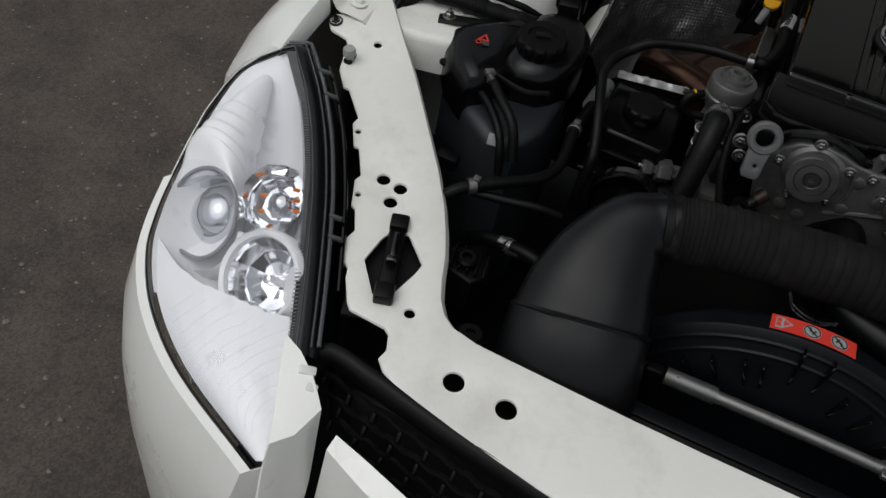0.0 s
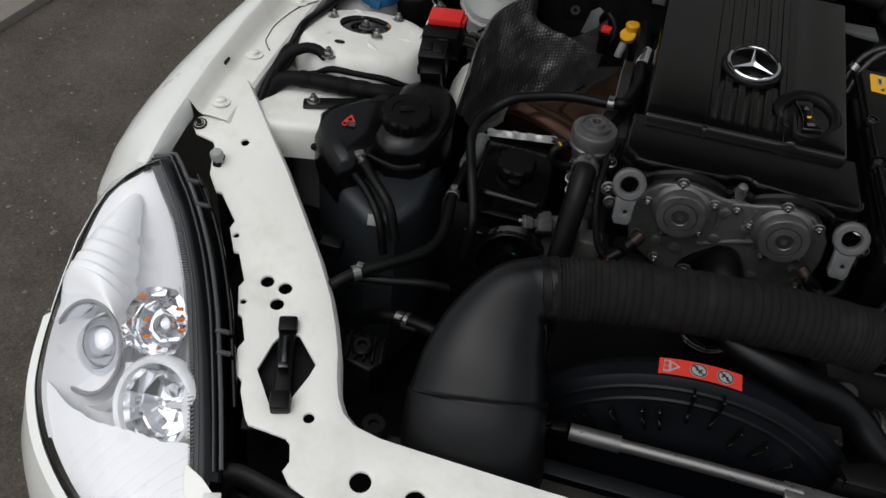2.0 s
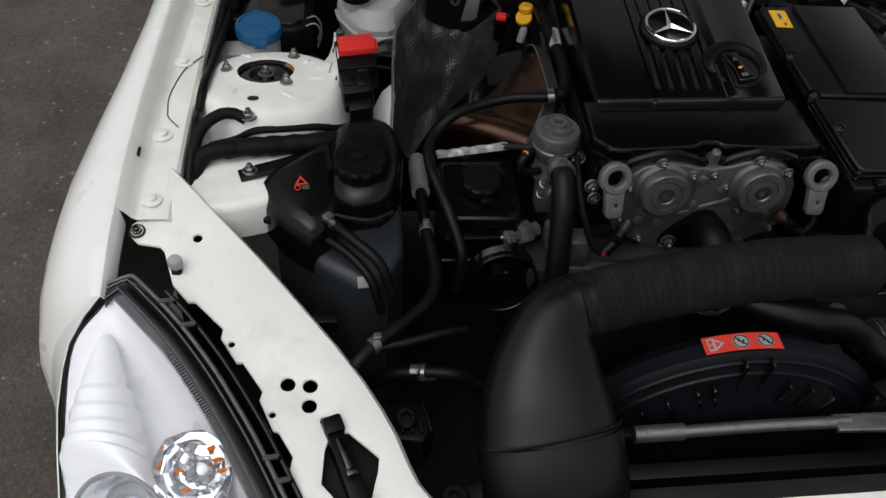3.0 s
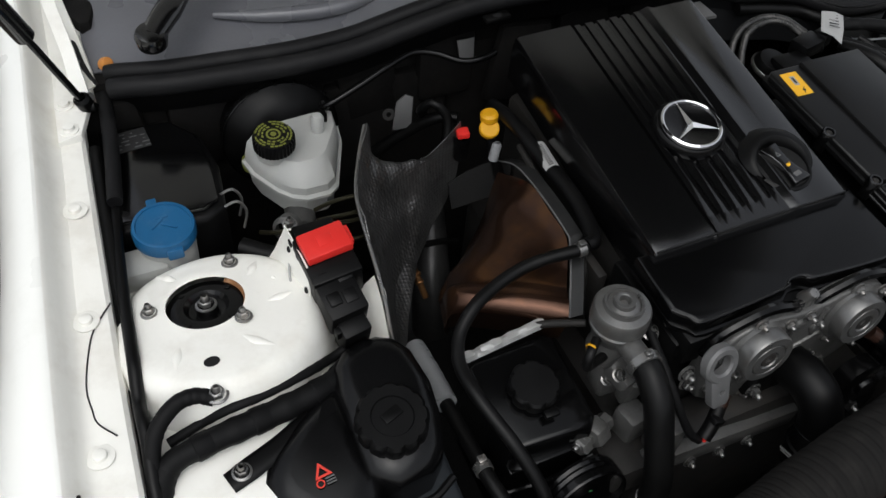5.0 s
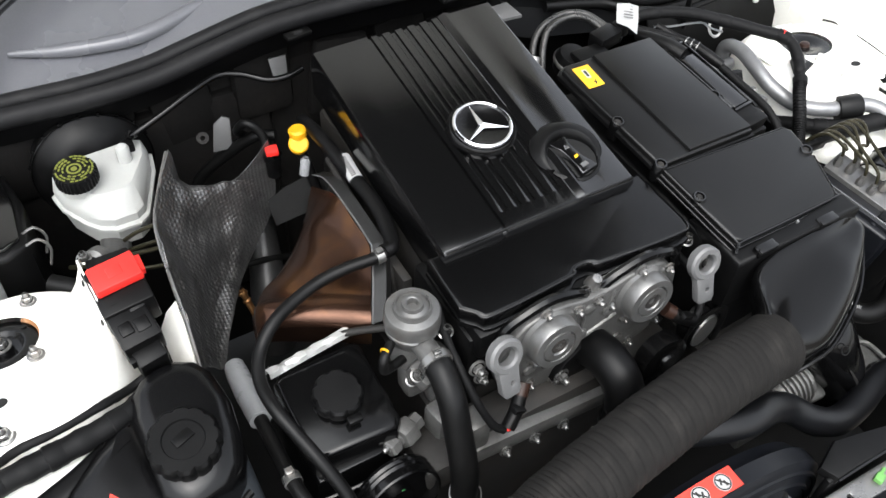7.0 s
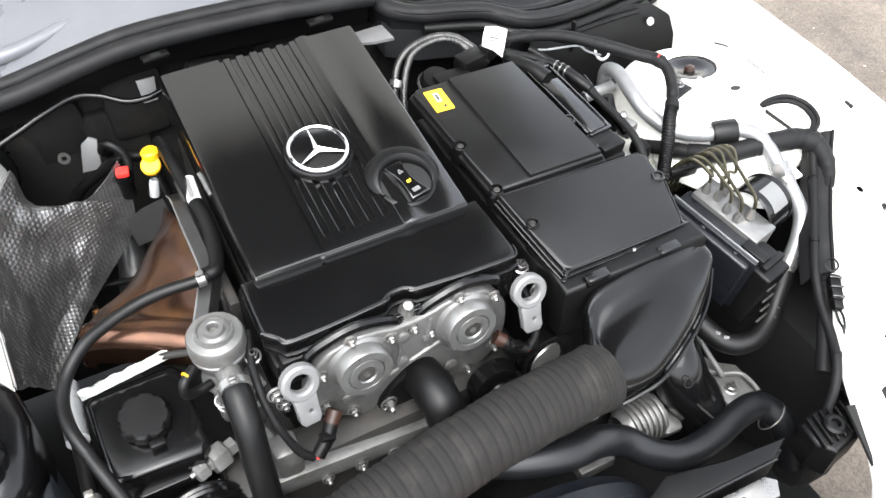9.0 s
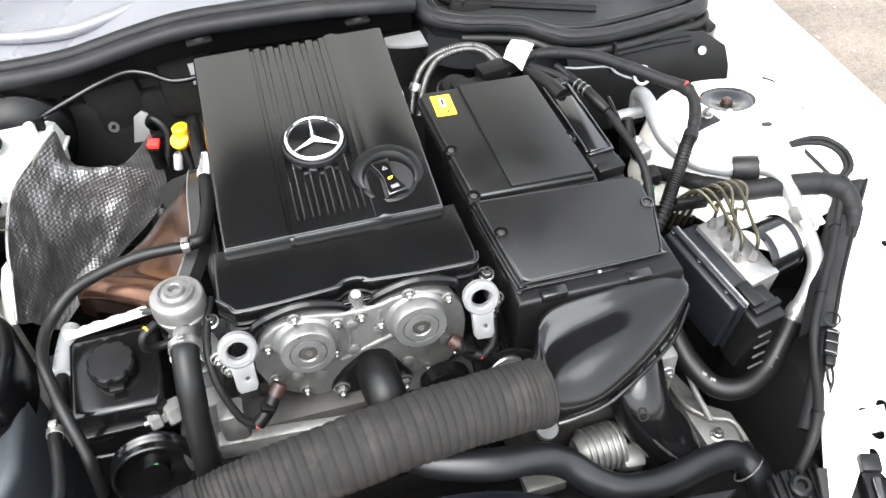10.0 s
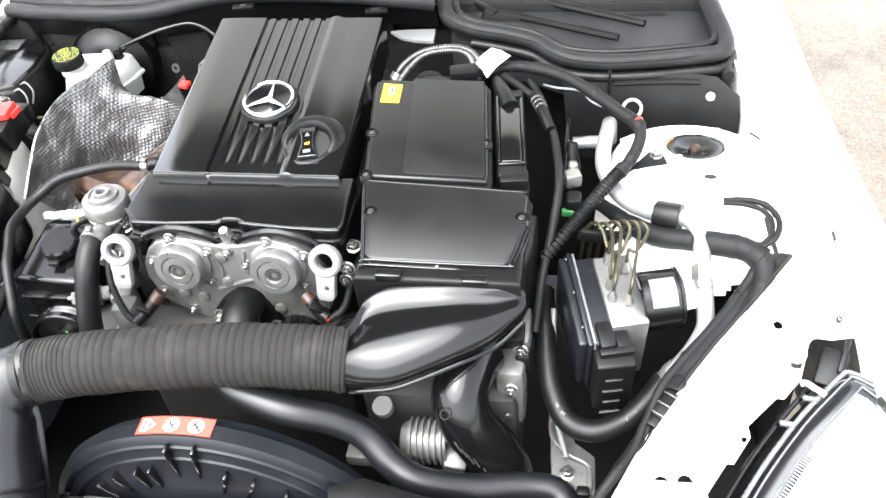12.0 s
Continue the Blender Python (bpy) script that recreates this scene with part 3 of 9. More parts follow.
SKIN = [(0, 0), (0.006, 0.0012), (0.02, -0.001), (0.045, -0.009), (0.07, -0.024), (0.093, -0.046), (0.11, -0.075), (0.122, -0.115), (0.128, -0.17), (0.13, -0.24), (0.125, -0.34), (0.11, -0.5)]
for s in (1, -1):
    w = thing("front_wing", (s * -0.8, 0.1, 0.3), "glossy white front wing with bolted inner gutter", "wing", "front wings")
    rows = []
    for y in [-0.36 + 0.045 * k for k in range(24)]:
        cx, cz = crest(y)
        k = float(np.interp(y, [-0.36, -0.3, -0.2, -0.1, 0.0, 0.1, 0.6], [0.76, 0.84, 0.82, 0.69, 0.58, 0.51, 0.5]))
        rows.append([(cx - dx * k, y, cz + dz) for dx, dz in SKIN])
    # the nose of the wing runs forward round the headlight
    lead = []
    for y, x0, z0, x1 in ((-0.56, -0.749, 0.714, -0.753), (-0.52, -0.754, 0.733, -0.762), (-0.48, -0.757, 0.752, -0.774), (-0.44, -0.756, 0.767, -0.79), (-0.415, -0.752, 0.777, -0.8), (-0.385, -0.74, 0.785, -0.815)):
        row = []
        for i in range(len(SKIN)):
            u = i / (len(SKIN) - 1)
            z = z0 + (0.28 - z0) * u ** 1.4
            row.append((x0 + (x1 - x0) * (1 - (1 - min(1, u * 1.8)) ** 2), y, z))
        lead.append(row)
    part("wing_skin", side(patch(lead + rows, 0.0012), s), paint, w)
    # gutter: step down from the crest, then a shelf
    gut = []
    for y in [-0.255 + 0.03 * k for k in range(30)]:
        cx, cz = crest(y)
        ix = float(np.interp(y, [-0.26, -0.1, 0.05, 0.3, 0.6], [-0.662, -0.653, -0.643, -0.625, -0.6]))
        sh = cz - float(np.interp(y, [-0.26, -0.1, 0.2], [0.022, 0.03, 0.033]))
        gut.append([(cx, y, cz), (cx + 0.004, y, cz - 0.003), (cx + 0.01, y, sh + 0.012), (cx + 0.016, y, sh + 0.003), (cx + 0.022, y, sh), ((cx + ix) / 2, y, sh + 0.001), (ix - 0.004, y, sh - 0.001), (ix, y, sh - 0.005), (ix + 0.001, y, sh - (0.02 if s > 0 else 0.13))])
    part("gutter", side(patch(gut, 0.0012), s), primer, w)
    near = []
    for y in [-0.36 + 0.0175 * k for k in range(7)]:
        cx, cz = crest(y)
        near.append([(cx, y, cz), (cx + 0.005, y, cz - 0.006), (cx + 0.007, y, cz - 0.03)])
    part("inner_edge", side(patch(near, 0.0012), s), paint, w)
    for bx, by in ((-0.686, -0.228), (-0.683, -0.125), (-0.669, 0.012), (-0.655, 0.15)):
        cx, cz = crest(by)
        z = cz - float(np.interp(by, [-0.26, -0.1, 0.2], [0.022, 0.03, 0.033]))
        bm = merge(lathe([(0.0125, 0), (0.0125, 0.0014), (0.011, 0.0018), (0.0065, 0.0018), (0.006, 0.0055), (0.005, 0.0062), (0, 0.0062)], (s * bx, by, z + 0.0005), (0, 0, 1), 24))
        part("bolt", bm, primer, w, "overpainted wing bolt")
    cx, cz = crest(-0.165)
    part("slot", side(box((cx + 0.0095, -0.165, cz - 0.014), (0.004, 0.014, 0.007), 0.0015, (0, 20, 0)), s), pit, w, "dark drain slot")
    # edge of the overlapping inner sheet, its shade drawn as a dark strip
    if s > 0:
        part("seam_shade", sweep([(-0.644, 0.025, 0.839), (-0.659, 0.008, 0.837), (-0.668, -0.007, 0.836), (-0.677, -0.035, 0.833), (-0.682, -0.06, 0.83), (-0.681, -0.08, 0.828), (-0.679, -0.094, 0.826), (-0.666, -0.111, 0.824)], 0.0008, 8, 6), dark_metal, w, "dark strip drawn for the shade of the overlapping sheet")
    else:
        part("seam_shade", sweep([(0.634, 0.034, 0.829), (0.647, 0.013, 0.829), (0.65, -0.038, 0.829), (0.648, -0.074, 0.829), (0.643, -0.107, 0.829)], [0.0016, 0.0014, 0.001, 0.0008, 0.0005], 8, 6), dark_metal, w, "dark strip drawn for the shade of the overlapping sheet")
    # sealing lip along the gutter
    pts = [(float(np.interp(y, [-0.26, -0.1, 0.05, 0.3, 0.6], [-0.655, -0.646, -0.636, -0.618, -0.6])), y, crest(y)[1] - 0.05) for y in (-0.26, -0.15, -0.05, 0.05, 0.15, 0.25)]
    if s > 0:
        part("seal", side(sweep(pts, 0.007, 10, 6), s), rubber, w, "black rubber edge seal")

# ---- strut towers ----
for s in (1, -1):
    t = thing("strut_tower", (s * -0.56, 0, 0.4), "white painted suspension strut tower with black top mount", "strut tower", "strut towers")
    cx, cy = -0.553, -0.012

    def top_z(x, y):
        return 0.829 - 0.17 * y + 0.0035 * math.exp(-((math.hypot(x + 0.56, y) - 0.042) / 0.006) ** 2)

    rows = []
    nt_ = 64
    prof = [(0.0, 0.0), (0.25, 0.0), (0.5, 0.0), (0.75, 0.0), (1.0, 0.001), ("", 0.006, 0.003), ("", 0.013, 0.010), ("", 0.018, 0.022), ("", 0.026, 0.06), ("", 0.034, 0.12), ("", 0.036, 0.38)]
    for pr in (prof if s > 0 else prof[:-1]):
        row = []
        for k in range(nt_ + 1):
            a = 2 * math.pi * k / nt_
            ca, sa = math.cos(a), math.sin(a)
            R = 0.077 + 0.012 * max(0, -sa) + 0.008 * (ca * ca)
            ox, oy = -0.56 + 0.0385 * ca, 0.0365 * sa
            ex, ey = cx + R * ca, cy + R * sa
            if len(pr) == 2:
                x, y, d = ox + (ex - ox) * pr[0], oy + (ey - oy) * pr[0], pr[1]
            else:
                x, y, d = cx + (R + pr[1]) * ca, cy + (R + pr[1]) * sa, pr[2]
            row.append((x, y, top_z(x, y) - d))
        rows.append(row)
    part("dome", side(patch(rows), s), primer, t)
    shelf = [(-0.658, 0.06), (-0.64, 0.09), (-0.6, 0.1), (-0.5, 0.03), (-0.462, -0.03), (-0.45, -0.09), (-0.452, -0.135), (-0.5, -0.19), (-0.56, -0.225), (-0.6, -0.235), (-0.658, -0.235)]
    if s < 0:
        shelf = shelf[:7] + [(-0.48, -0.195), (-0.5, -0.22), (-0.53, -0.243), (-0.554, -0.234), (-0.557, -0.214), (-0.588, -0.211), (-0.592, -0.194), (-0.637, -0.181), (-0.655, -0.176)]
    part("shelf", side(prism(shelf, 0.735 if s > 0 else 0.762, 0.79 if s > 0 else 0.779, bevel=0.012, seg=3, top=lambda x, y: -0.06 * (y + 0.1)), s), primer, t)
    part("rib", side(sweep([(-0.49, 0.01, 0.828), (-0.472, -0.02, 0.815), (-0.468, -0.06, 0.80), (-0.475, -0.085, 0.79)], [0.0015, 0.0028, 0.0028, 0.0015], 8), s), primer, t)
    tilt = (0, 0.17, 1)
    # pressed creases running out from the mount
    for w, r0, r1 in ((-0.35, 0.05, 0.088), (0.5, 0.048, 0.078), (2.0, 0.05, 0.075), (-1.25, 0.05, 0.095), (-2.3, 0.052, 0.09)):
        pts = [(-0.558 + r * math.cos(w + 0.25 * (r - r0) / r0), -0.004 + r * math.sin(w + 0.25 * (r - r0) / r0)) for r in (r0, 0.5 * (r0 + r1), r1)]
        part("crease", side(sweep([(x, y, top_z(x, y) - 0.0042) for x, y in pts], [0.003, 0.0066, 0.003], 14, 5), s), primer, t)
    bm = merge(lathe([(0.0405, -0.007), (0.037, -0.004), (0.034, -0.0035), (0.026, -0.0025), (0.0225, -0.003), (0.018, -0.009), (0.011, -0.01), (0.008, -0.004), (0.0, -0.004)], (-0.56, 0, 0.829), tilt, 40), *[lathe([(0.0028, -0.003), (0.0028, -0.0018), (0.0, -0.0018)], (-0.56 + 0.03 * math.cos(w), 0.03 * math.sin(w), 0.829 - 0.17 * 0.03 * math.sin(w)), tilt, 10) for w in (0.6, 2.3, 3.9, 5.4)])
    part("top_mount", side(bm, s), gloss, t, "black stamped steel top mount")
    part("rust_ring", side(lathe([(0.0398, -0.004), (0.0398, -0.0002), (0.0365, -0.0026), (0.0365, -0.004)], (-0.56, 0, 0.829), tilt, 24, arc=(2.4, 4.0)), s), rust, t, "rusty mount rim")
    if s > 0:
        hexbolt("nut", (s * -0.56, 0, 0.8255), tilt, t, 0.007, 0.006)
    else:
        part("dust_plate", lathe([(0.036, -0.003), (0.035, 0.0), (0.022, 0.0005), (0.018, -0.002), (0.0, -0.002)], (0.56, 0, 0.829), tilt, 40), gloss, t, "flat black dust plate")
        part("nut", lathe([(0.008, -0.002), (0.007, 0.002), (0.004, 0.004), (0.0, 0.004)], (0.56, 0, 0.829), tilt, 12), brown_plastic, t, "copper-coloured nut")
    for bx, by in (((-0.524, 0.049), (-0.613, 0.008), (-0.531, -0.036)) if s > 0 else ((-0.51, -0.03), (-0.536, -0.046), (-0.527, -0.098), (-0.569, -0.118))):
        hexbolt("nut", (s * bx, by, top_z(bx, by)), tilt, t, 0.0056, 0.007, zinc if s > 0 or by > -0.04 else primer)
    part("hole", side(lathe([(0.0065, 0.0002), (0.0065, 0.0012), (0.0, 0.0012)], (-0.572, -0.079, top_z(-0.572, -0.079)), tilt, 20, scale=(1.15, 0.9, 1)), s), pit, t, "dark rubber hole plug")

# ---- headlights ----
LIN = [(-0.708, -0.372, 0.797), (-0.68, -0.402, 0.786), (-0.649, -0.436, 0.772), (-0.605, -0.501, 0.751), (-0.578, -0.55, 0.738), (-0.553, -0.598, 0.725), (-0.512, -0.685, 0.699), (-0.488, -0.745, 0.678), (-0.466, -0.802, 0.656)]
LOUT = [(-0.719, -0.374, 0.792), (-0.747, -0.415, 0.777), (-0.75, -0.478, 0.752), (-0.744, -0.556, 0.716), (-0.735, -0.605, 0.692), (-0.719, -0.645, 0.672), (-0.676, -0.695, 0.656), (-0.6, -0.748, 0.649), (-0.474, -0.806, 0.65)]


def facets(bm, amount, seed):
    """Uneven facets of a pressed bowl."""
    rng = random.Random(seed)
    for v in bm.verts:
        v.co += Vector((rng.uniform(-1, 1), rng.uniform(-1, 1), rng.uniform(-1, 1))) * amount
    return bm


def lens_rows(inset=0.0, bulge=0.02, nu=28, nv=14, u0=0.0, u1=1.0, v0=0.0, v1=1.0, drop=0.0):
    a, _ = spline(LIN, 8)
    b, _ = spline(LOUT, 8)
    rows = []
    for i in range(nu + 1):
        u = u0 + (u1 - u0) * i / nu
        f = u * (len(a) - 1)
        k = min(int(f), len(a) - 2)
        pa, pb = a[k].lerp(a[k + 1], f - k), b[k].lerp(b[k + 1], f - k)
        wdt = (pb - pa).length
        out = Vector((-0.35, -0.55, 0.76)).normalized()
        row = []
        for j in range(nv + 1):
            v = v0 + (v1 - v0) * j / nv
            p = pa.lerp(pb, v)
            bl = bulge(u) if callable(bulge) else bulge
            row.append(p + out * (bl * math.sin(math.pi * v) * min(1, wdt / 0.14) - drop) + Vector((0, 0, -inset * math.sin(math.pi * v) * 0.3)))
        rows.append(row)
    return rows


for s in (1, -1):
    h = thing("headlight", (s * -0.63, -0.6, 0.6), "clear headlight with round projector and amber bulb", "headlight", "headlights")
    ln = part("lens", side(patch(lens_rows(bulge=0.022)), s), lens_glass, h, "clear curved polycarbonate lens")
    ln.visible_shadow = False
    # bright bowl behind the lens
    part("reflector_shell", side(patch(lens_rows(bulge=lambda u: float(np.interp(u, [0.0, 0.12, 0.3, 0.6, 0.72], [-0.004, -0.014, -0.05, -0.062, -0.065])), u0=0.0, u1=0.72, drop=0.003, v0=0.0, v1=0.998), 0.002), s), frosted, h, "pale smooth reflector shell")
    # lower reflector, its upper edge cut round the bowls
    grid_ = lens_rows(bulge=0.004, u0=0.54, u1=0.992, drop=0.007, v0=0.01, v1=0.995, nu=80, nv=24)
    cut = []
    for j in range(25):
        u_ = float(np.interp(j / 24, [0, 0.2, 0.45, 0.65, 0.8, 0.88, 1.0], [0.722, 0.716, 0.702, 0.686, 0.662, 0.63, 0.57]))
        i0 = (u_ - 0.54) / 0.445 * 80
        cut.append([grid_[min(80, int(round(i0 + (80 - i0) * m / 20)))][j] for m in range(21)])
    part("lower_reflector", side(patch(cut, 0.003), s), frosted, h, "pale fluted lower reflector")
    # slanting parallel flutes on the lower reflector
    rws = lens_rows(bulge=0.004, u0=0.5, u1=0.99, drop=0.0072, v0=0.0, v1=1.0, nu=98, nv=40)
    for k in range(15):
        line = []
        for m in range(9):
            v_ = 0.93 - 0.86 * m / 8
            u_ = 0.755 + 0.026 * k - 0.17 * m / 8
            low = float(np.interp(v_, [0, 0.2, 0.45, 0.65, 0.8, 0.88, 1.0], [0.735, 0.73, 0.715, 0.7, 0.68, 0.65, 0.6]))
            if low < u_ < 0.96:
                line.append(tuple(rws[int((u_ - 0.5) / 0.49 * 98)][int(v_ * 40)]))
        if len(line) > 2:
            part("flute", side(sweep(line, 0.0007, 6, 3), s), frosted, h)
    pc, pd = Vector((-0.688, -0.587, 0.703)), Vector((-0.27, -0.6, 0.52)).normalized()
    # stepped sleeve that runs up from the projector
    cv_, sv_ = spline([(-0.715, -0.405, 0.776), (-0.714, -0.45, 0.757), (-0.709, -0.5, 0.733), (-0.703, -0.545, 0.712), pc], 24)
    rows = []
    for c_, q in zip(cv_, sv_):
        nrm = Vector((0.02, -0.87, -0.47)).lerp(pd, q ** 2).normalized()
        sx = nrm.cross(Vector((0, 0, 1))).normalized()
        sy = nrm.cross(sx)
        r_ = 0.004 + 0.0488 * q ** 0.7 + sum(0.0022 / (1 + math.exp(-(q - e) * 400)) - 0.0022 * max(0, q - e) / (1 - e) for e in (0.3, 0.39, 0.48, 0.57, 0.66))
        rows.append([c_ + r_ * (math.cos(w) * sx + math.sin(w) * sy) for w in [2 * math.pi * k / 48 for k in range(49)]])
    part("projector_sleeve", side(patch(rows), s), frosted, h, "smooth stepped bright sleeve", crease=70)
    part("projector_ring", side(lathe([(0.0535, -0.002), (0.0548, 0.0004), (0.0543, 0.0022), (0.0512, 0.0022), (0.05, -0.003)], pc, pd, 56), s), ring_grey, h, "thin grey projector ring")
    part("projector_bowl", side(lathe([(0.0504, -0.001), (0.049, -0.01), (0.046, -0.02), (0.0445, -0.0195), (0.04, -0.03), (0.035, -0.032)], pc, pd, 56), s), reflector, h, "chrome projector bowl")
    part("projector_lens", side(lathe([(0.037, -0.034), (0.0365, -0.026), (0.034, -0.018), (0.027, -0.0085), (0.018, -0.003), (0.009, -0.0005), (0.0, 0.0)], pc, pd, 48), s), lens_pale, h, "round pale projector lens")
    part("projector_lip", side(lathe([(0.0535, -0.004), (0.06, -0.012), (0.063, -0.022), (0.0625, -0.036)], pc + Vector((0.004, -0.008, -0.01)), pd, 44, (-2.4, 0.5)), s), frosted, h)
    ic, idr = Vector((-0.617, -0.548, 0.73)), Vector((-0.12, -0.55, 0.75)).normalized()
    part("indicator_bowl", side(facets(lathe([(0.041, 0.004), (0.037, -0.006), (0.0345, -0.0055), (0.031, -0.013), (0.028, -0.012), (0.022, -0.021), (0.017, -0.02), (0.006, -0.027)], ic, idr, 13), 0.0024, 3), s), reflector, h, "faceted indicator bowl", crease=10)
    part("indicator_bulb", side(lathe([(0.008, -0.02), (0.0125, -0.014), (0.014, -0.006), (0.011, 0.002), (0.005, 0.005), (0.0, 0.0055)], ic + Vector((0.006, -0.002, 0)), idr, 20), s), lens_pale, h, "clear indicator bulb cap")
    # solid amber chips drawn for the bulb and its reflections in the bowl
    for dx, dy, dz in ((-0.016, 0.004, -0.004), (-0.008, -0.014, -0.011), (0.022, 0.012, 0.0), (0.016, 0.022, 0.006), (0.027, 0.003, -0.006)):
        part("amber_chip", side(box(ic + Vector((dx, dy, dz)), (0.0085, 0.0065, 0.004), 0.0018, (-35, 10 * dx * 50, 30)), s), amber, h, "small amber chip for the bulb and its reflections")
    mc, md_ = Vector((-0.582, -0.627, 0.691)), Vector((-0.2, -0.6, 0.6)).normalized()
    part("main_beam_bowl", side(facets(lathe([(0.047, 0.002), (0.044, -0.008), (0.036, -0.02), (0.034, -0.019), (0.022, -0.03), (0.006, -0.035)], mc, md_, 17), 0.0016, 5), s), reflector, h, "main beam reflector bowl", crease=10)
    part("main_beam_rim", side(lathe([(0.0455, 0.001), (0.047, 0.0075), (0.052, 0.0095), (0.0555, 0.005), (0.0555, -0.01)], mc, md_, 44), s), frosted, h, "broad white main beam rim")
    part("main_beam_bulb", side(lathe([(0.008, -0.034), (0.007, -0.018), (0.005, -0.008), (0.0, -0.006)], mc, md_, 16), s), chrome, h)
    # dark housing, clear flange and seals between lens and panel
    a, _ = spline(LIN[:7] + [(-0.502, -0.71, 0.692)], 6)
    # the flange turns round the upper tip of the lens
    tip = [(Vector(LIN[0]).lerp(Vector(LOUT[1]), max(0, k - 2) / 9), radians(40 + 14 * k)) for k in range(4, 0, -1)]
    rows = [[p + Vector((f * 0.031 * math.cos(w), f * 0.031 * math.sin(w), z)) for p, w in tip] + [p + Vector((f * 0.024, f * 0.02, z)) for p in a] for f, z in ((0, 0.001), (0.38, 0.005), (0.75, 0.003), (1, -0.004))]
    part("flange", side(patch(rows, 0.002), s), flange, h, "smoked clear lens flange")
    rows = [[p + Vector((0.0235, 0.0195, -0.005)) for p in a], [p + Vector((0.034, 0.03, -0.03)) for p in a], [p + Vector((0.04, 0.03, -0.12)) for p in a]]
    part("housing", side(patch(rows, 0.002), s), moulded, h, "black headlight housing")
    for nm_, f, r_, z in (("bead", 1.06, 0.0026, 0.001), ("inner_bead", 0.8, 0.0012, 0.003), ("lens_bead", 0.3, 0.001, 0.005)):
        line = [p + Vector((f * 0.031 * math.cos(w), f * 0.031 * math.sin(w), z)) for p, w in tip] + [p + Vector((f * 0.024, f * 0.02, z)) for p in a[3::6]]
        part(nm_, side(sweep([tuple(p) for p in line], r_, 8, 4), s), clear_edge, h, "clear plastic flange edge")
    part("rail", side(sweep([tuple(p + Vector((0.036, 0.032, -0.006))) for p in a[3:-4:6]], 0.003, 8, 5), s), shiny, h)
    for f in (0.14, 0.24, 0.62, 0.7):
        p = a[int(f * (len(a) - 1))]
        part("flange_clip", side(box(p + Vector((0.029, 0.024, 0.002)), (0.016, 0.005, 0.005), 0.0012, (0, 10, 15)), s), clear_edge, h, "small pale flange clip")
    if s < 0:
        part("retaining_clip", sweep([(0.647, -0.359, 0.797), (0.652, -0.358, 0.797), (0.658, -0.363, 0.797), (0.664, -0.368, 0.797), (0.668, -0.372, 0.797)], 0.0032, 10, 5), clouded, h, "pale bent retaining clip")
    if s < 0:
        part("mounting_lug", merge(box((0.69, -0.315, 0.765), (0.03, 0.045, 0.03), 0.004, (20, 0, -20)), box((0.7, -0.31, 0.784), (0.006, 0.04, 0.014), 0.002, (20, 0, -20))), moulded, h, "dark mounting lug")
    part("shell", side(patch([[Vector(p) + Vector((0.006, 0.01, -0.035)) for p in LIN], [Vector((x * 0.5 + X * 0.5, y * 0.5 + Y * 0.5 + 0.05, min(z, Z) - 0.19)) for (x, y, z), (X, Y, Z) in zip(LIN, LOUT)], [Vector(p) + Vector((0.004, 0.008, -0.03)) for p in LOUT]], 0.002), s), moulded, h)
    part("gasket", side(sweep([tuple(Vector(p) + Vector((-0.003, -0.002, -0.003))) for p in LOUT], 0.0009, 8, 6), s), rubber, h, "thin black edge gasket")
    # fine ribbing pressed into the inner edge of the lens
    ribs = []
    for k in range(150):
        f = 0.015 + 0.9 * k / 150
        q = f * (len(a) - 1)
        p = a[int(q)].lerp(a[min(len(a) - 1, int(q) + 1)], q % 1)
        w_ = 0.011 * (1 - 0.55 * k / 150)
        ribs.append(box(p + Vector((0.0025 - 0.35 * w_ * (k / 150), 0.001, 0.0045)), (w_, 0.0009, 0.001), 0, (0, 0, 35)))
    part("lens_ribbing", side(merge(*ribs), s), rib_plastic, h, "fine pale ribbing on the lens edge")

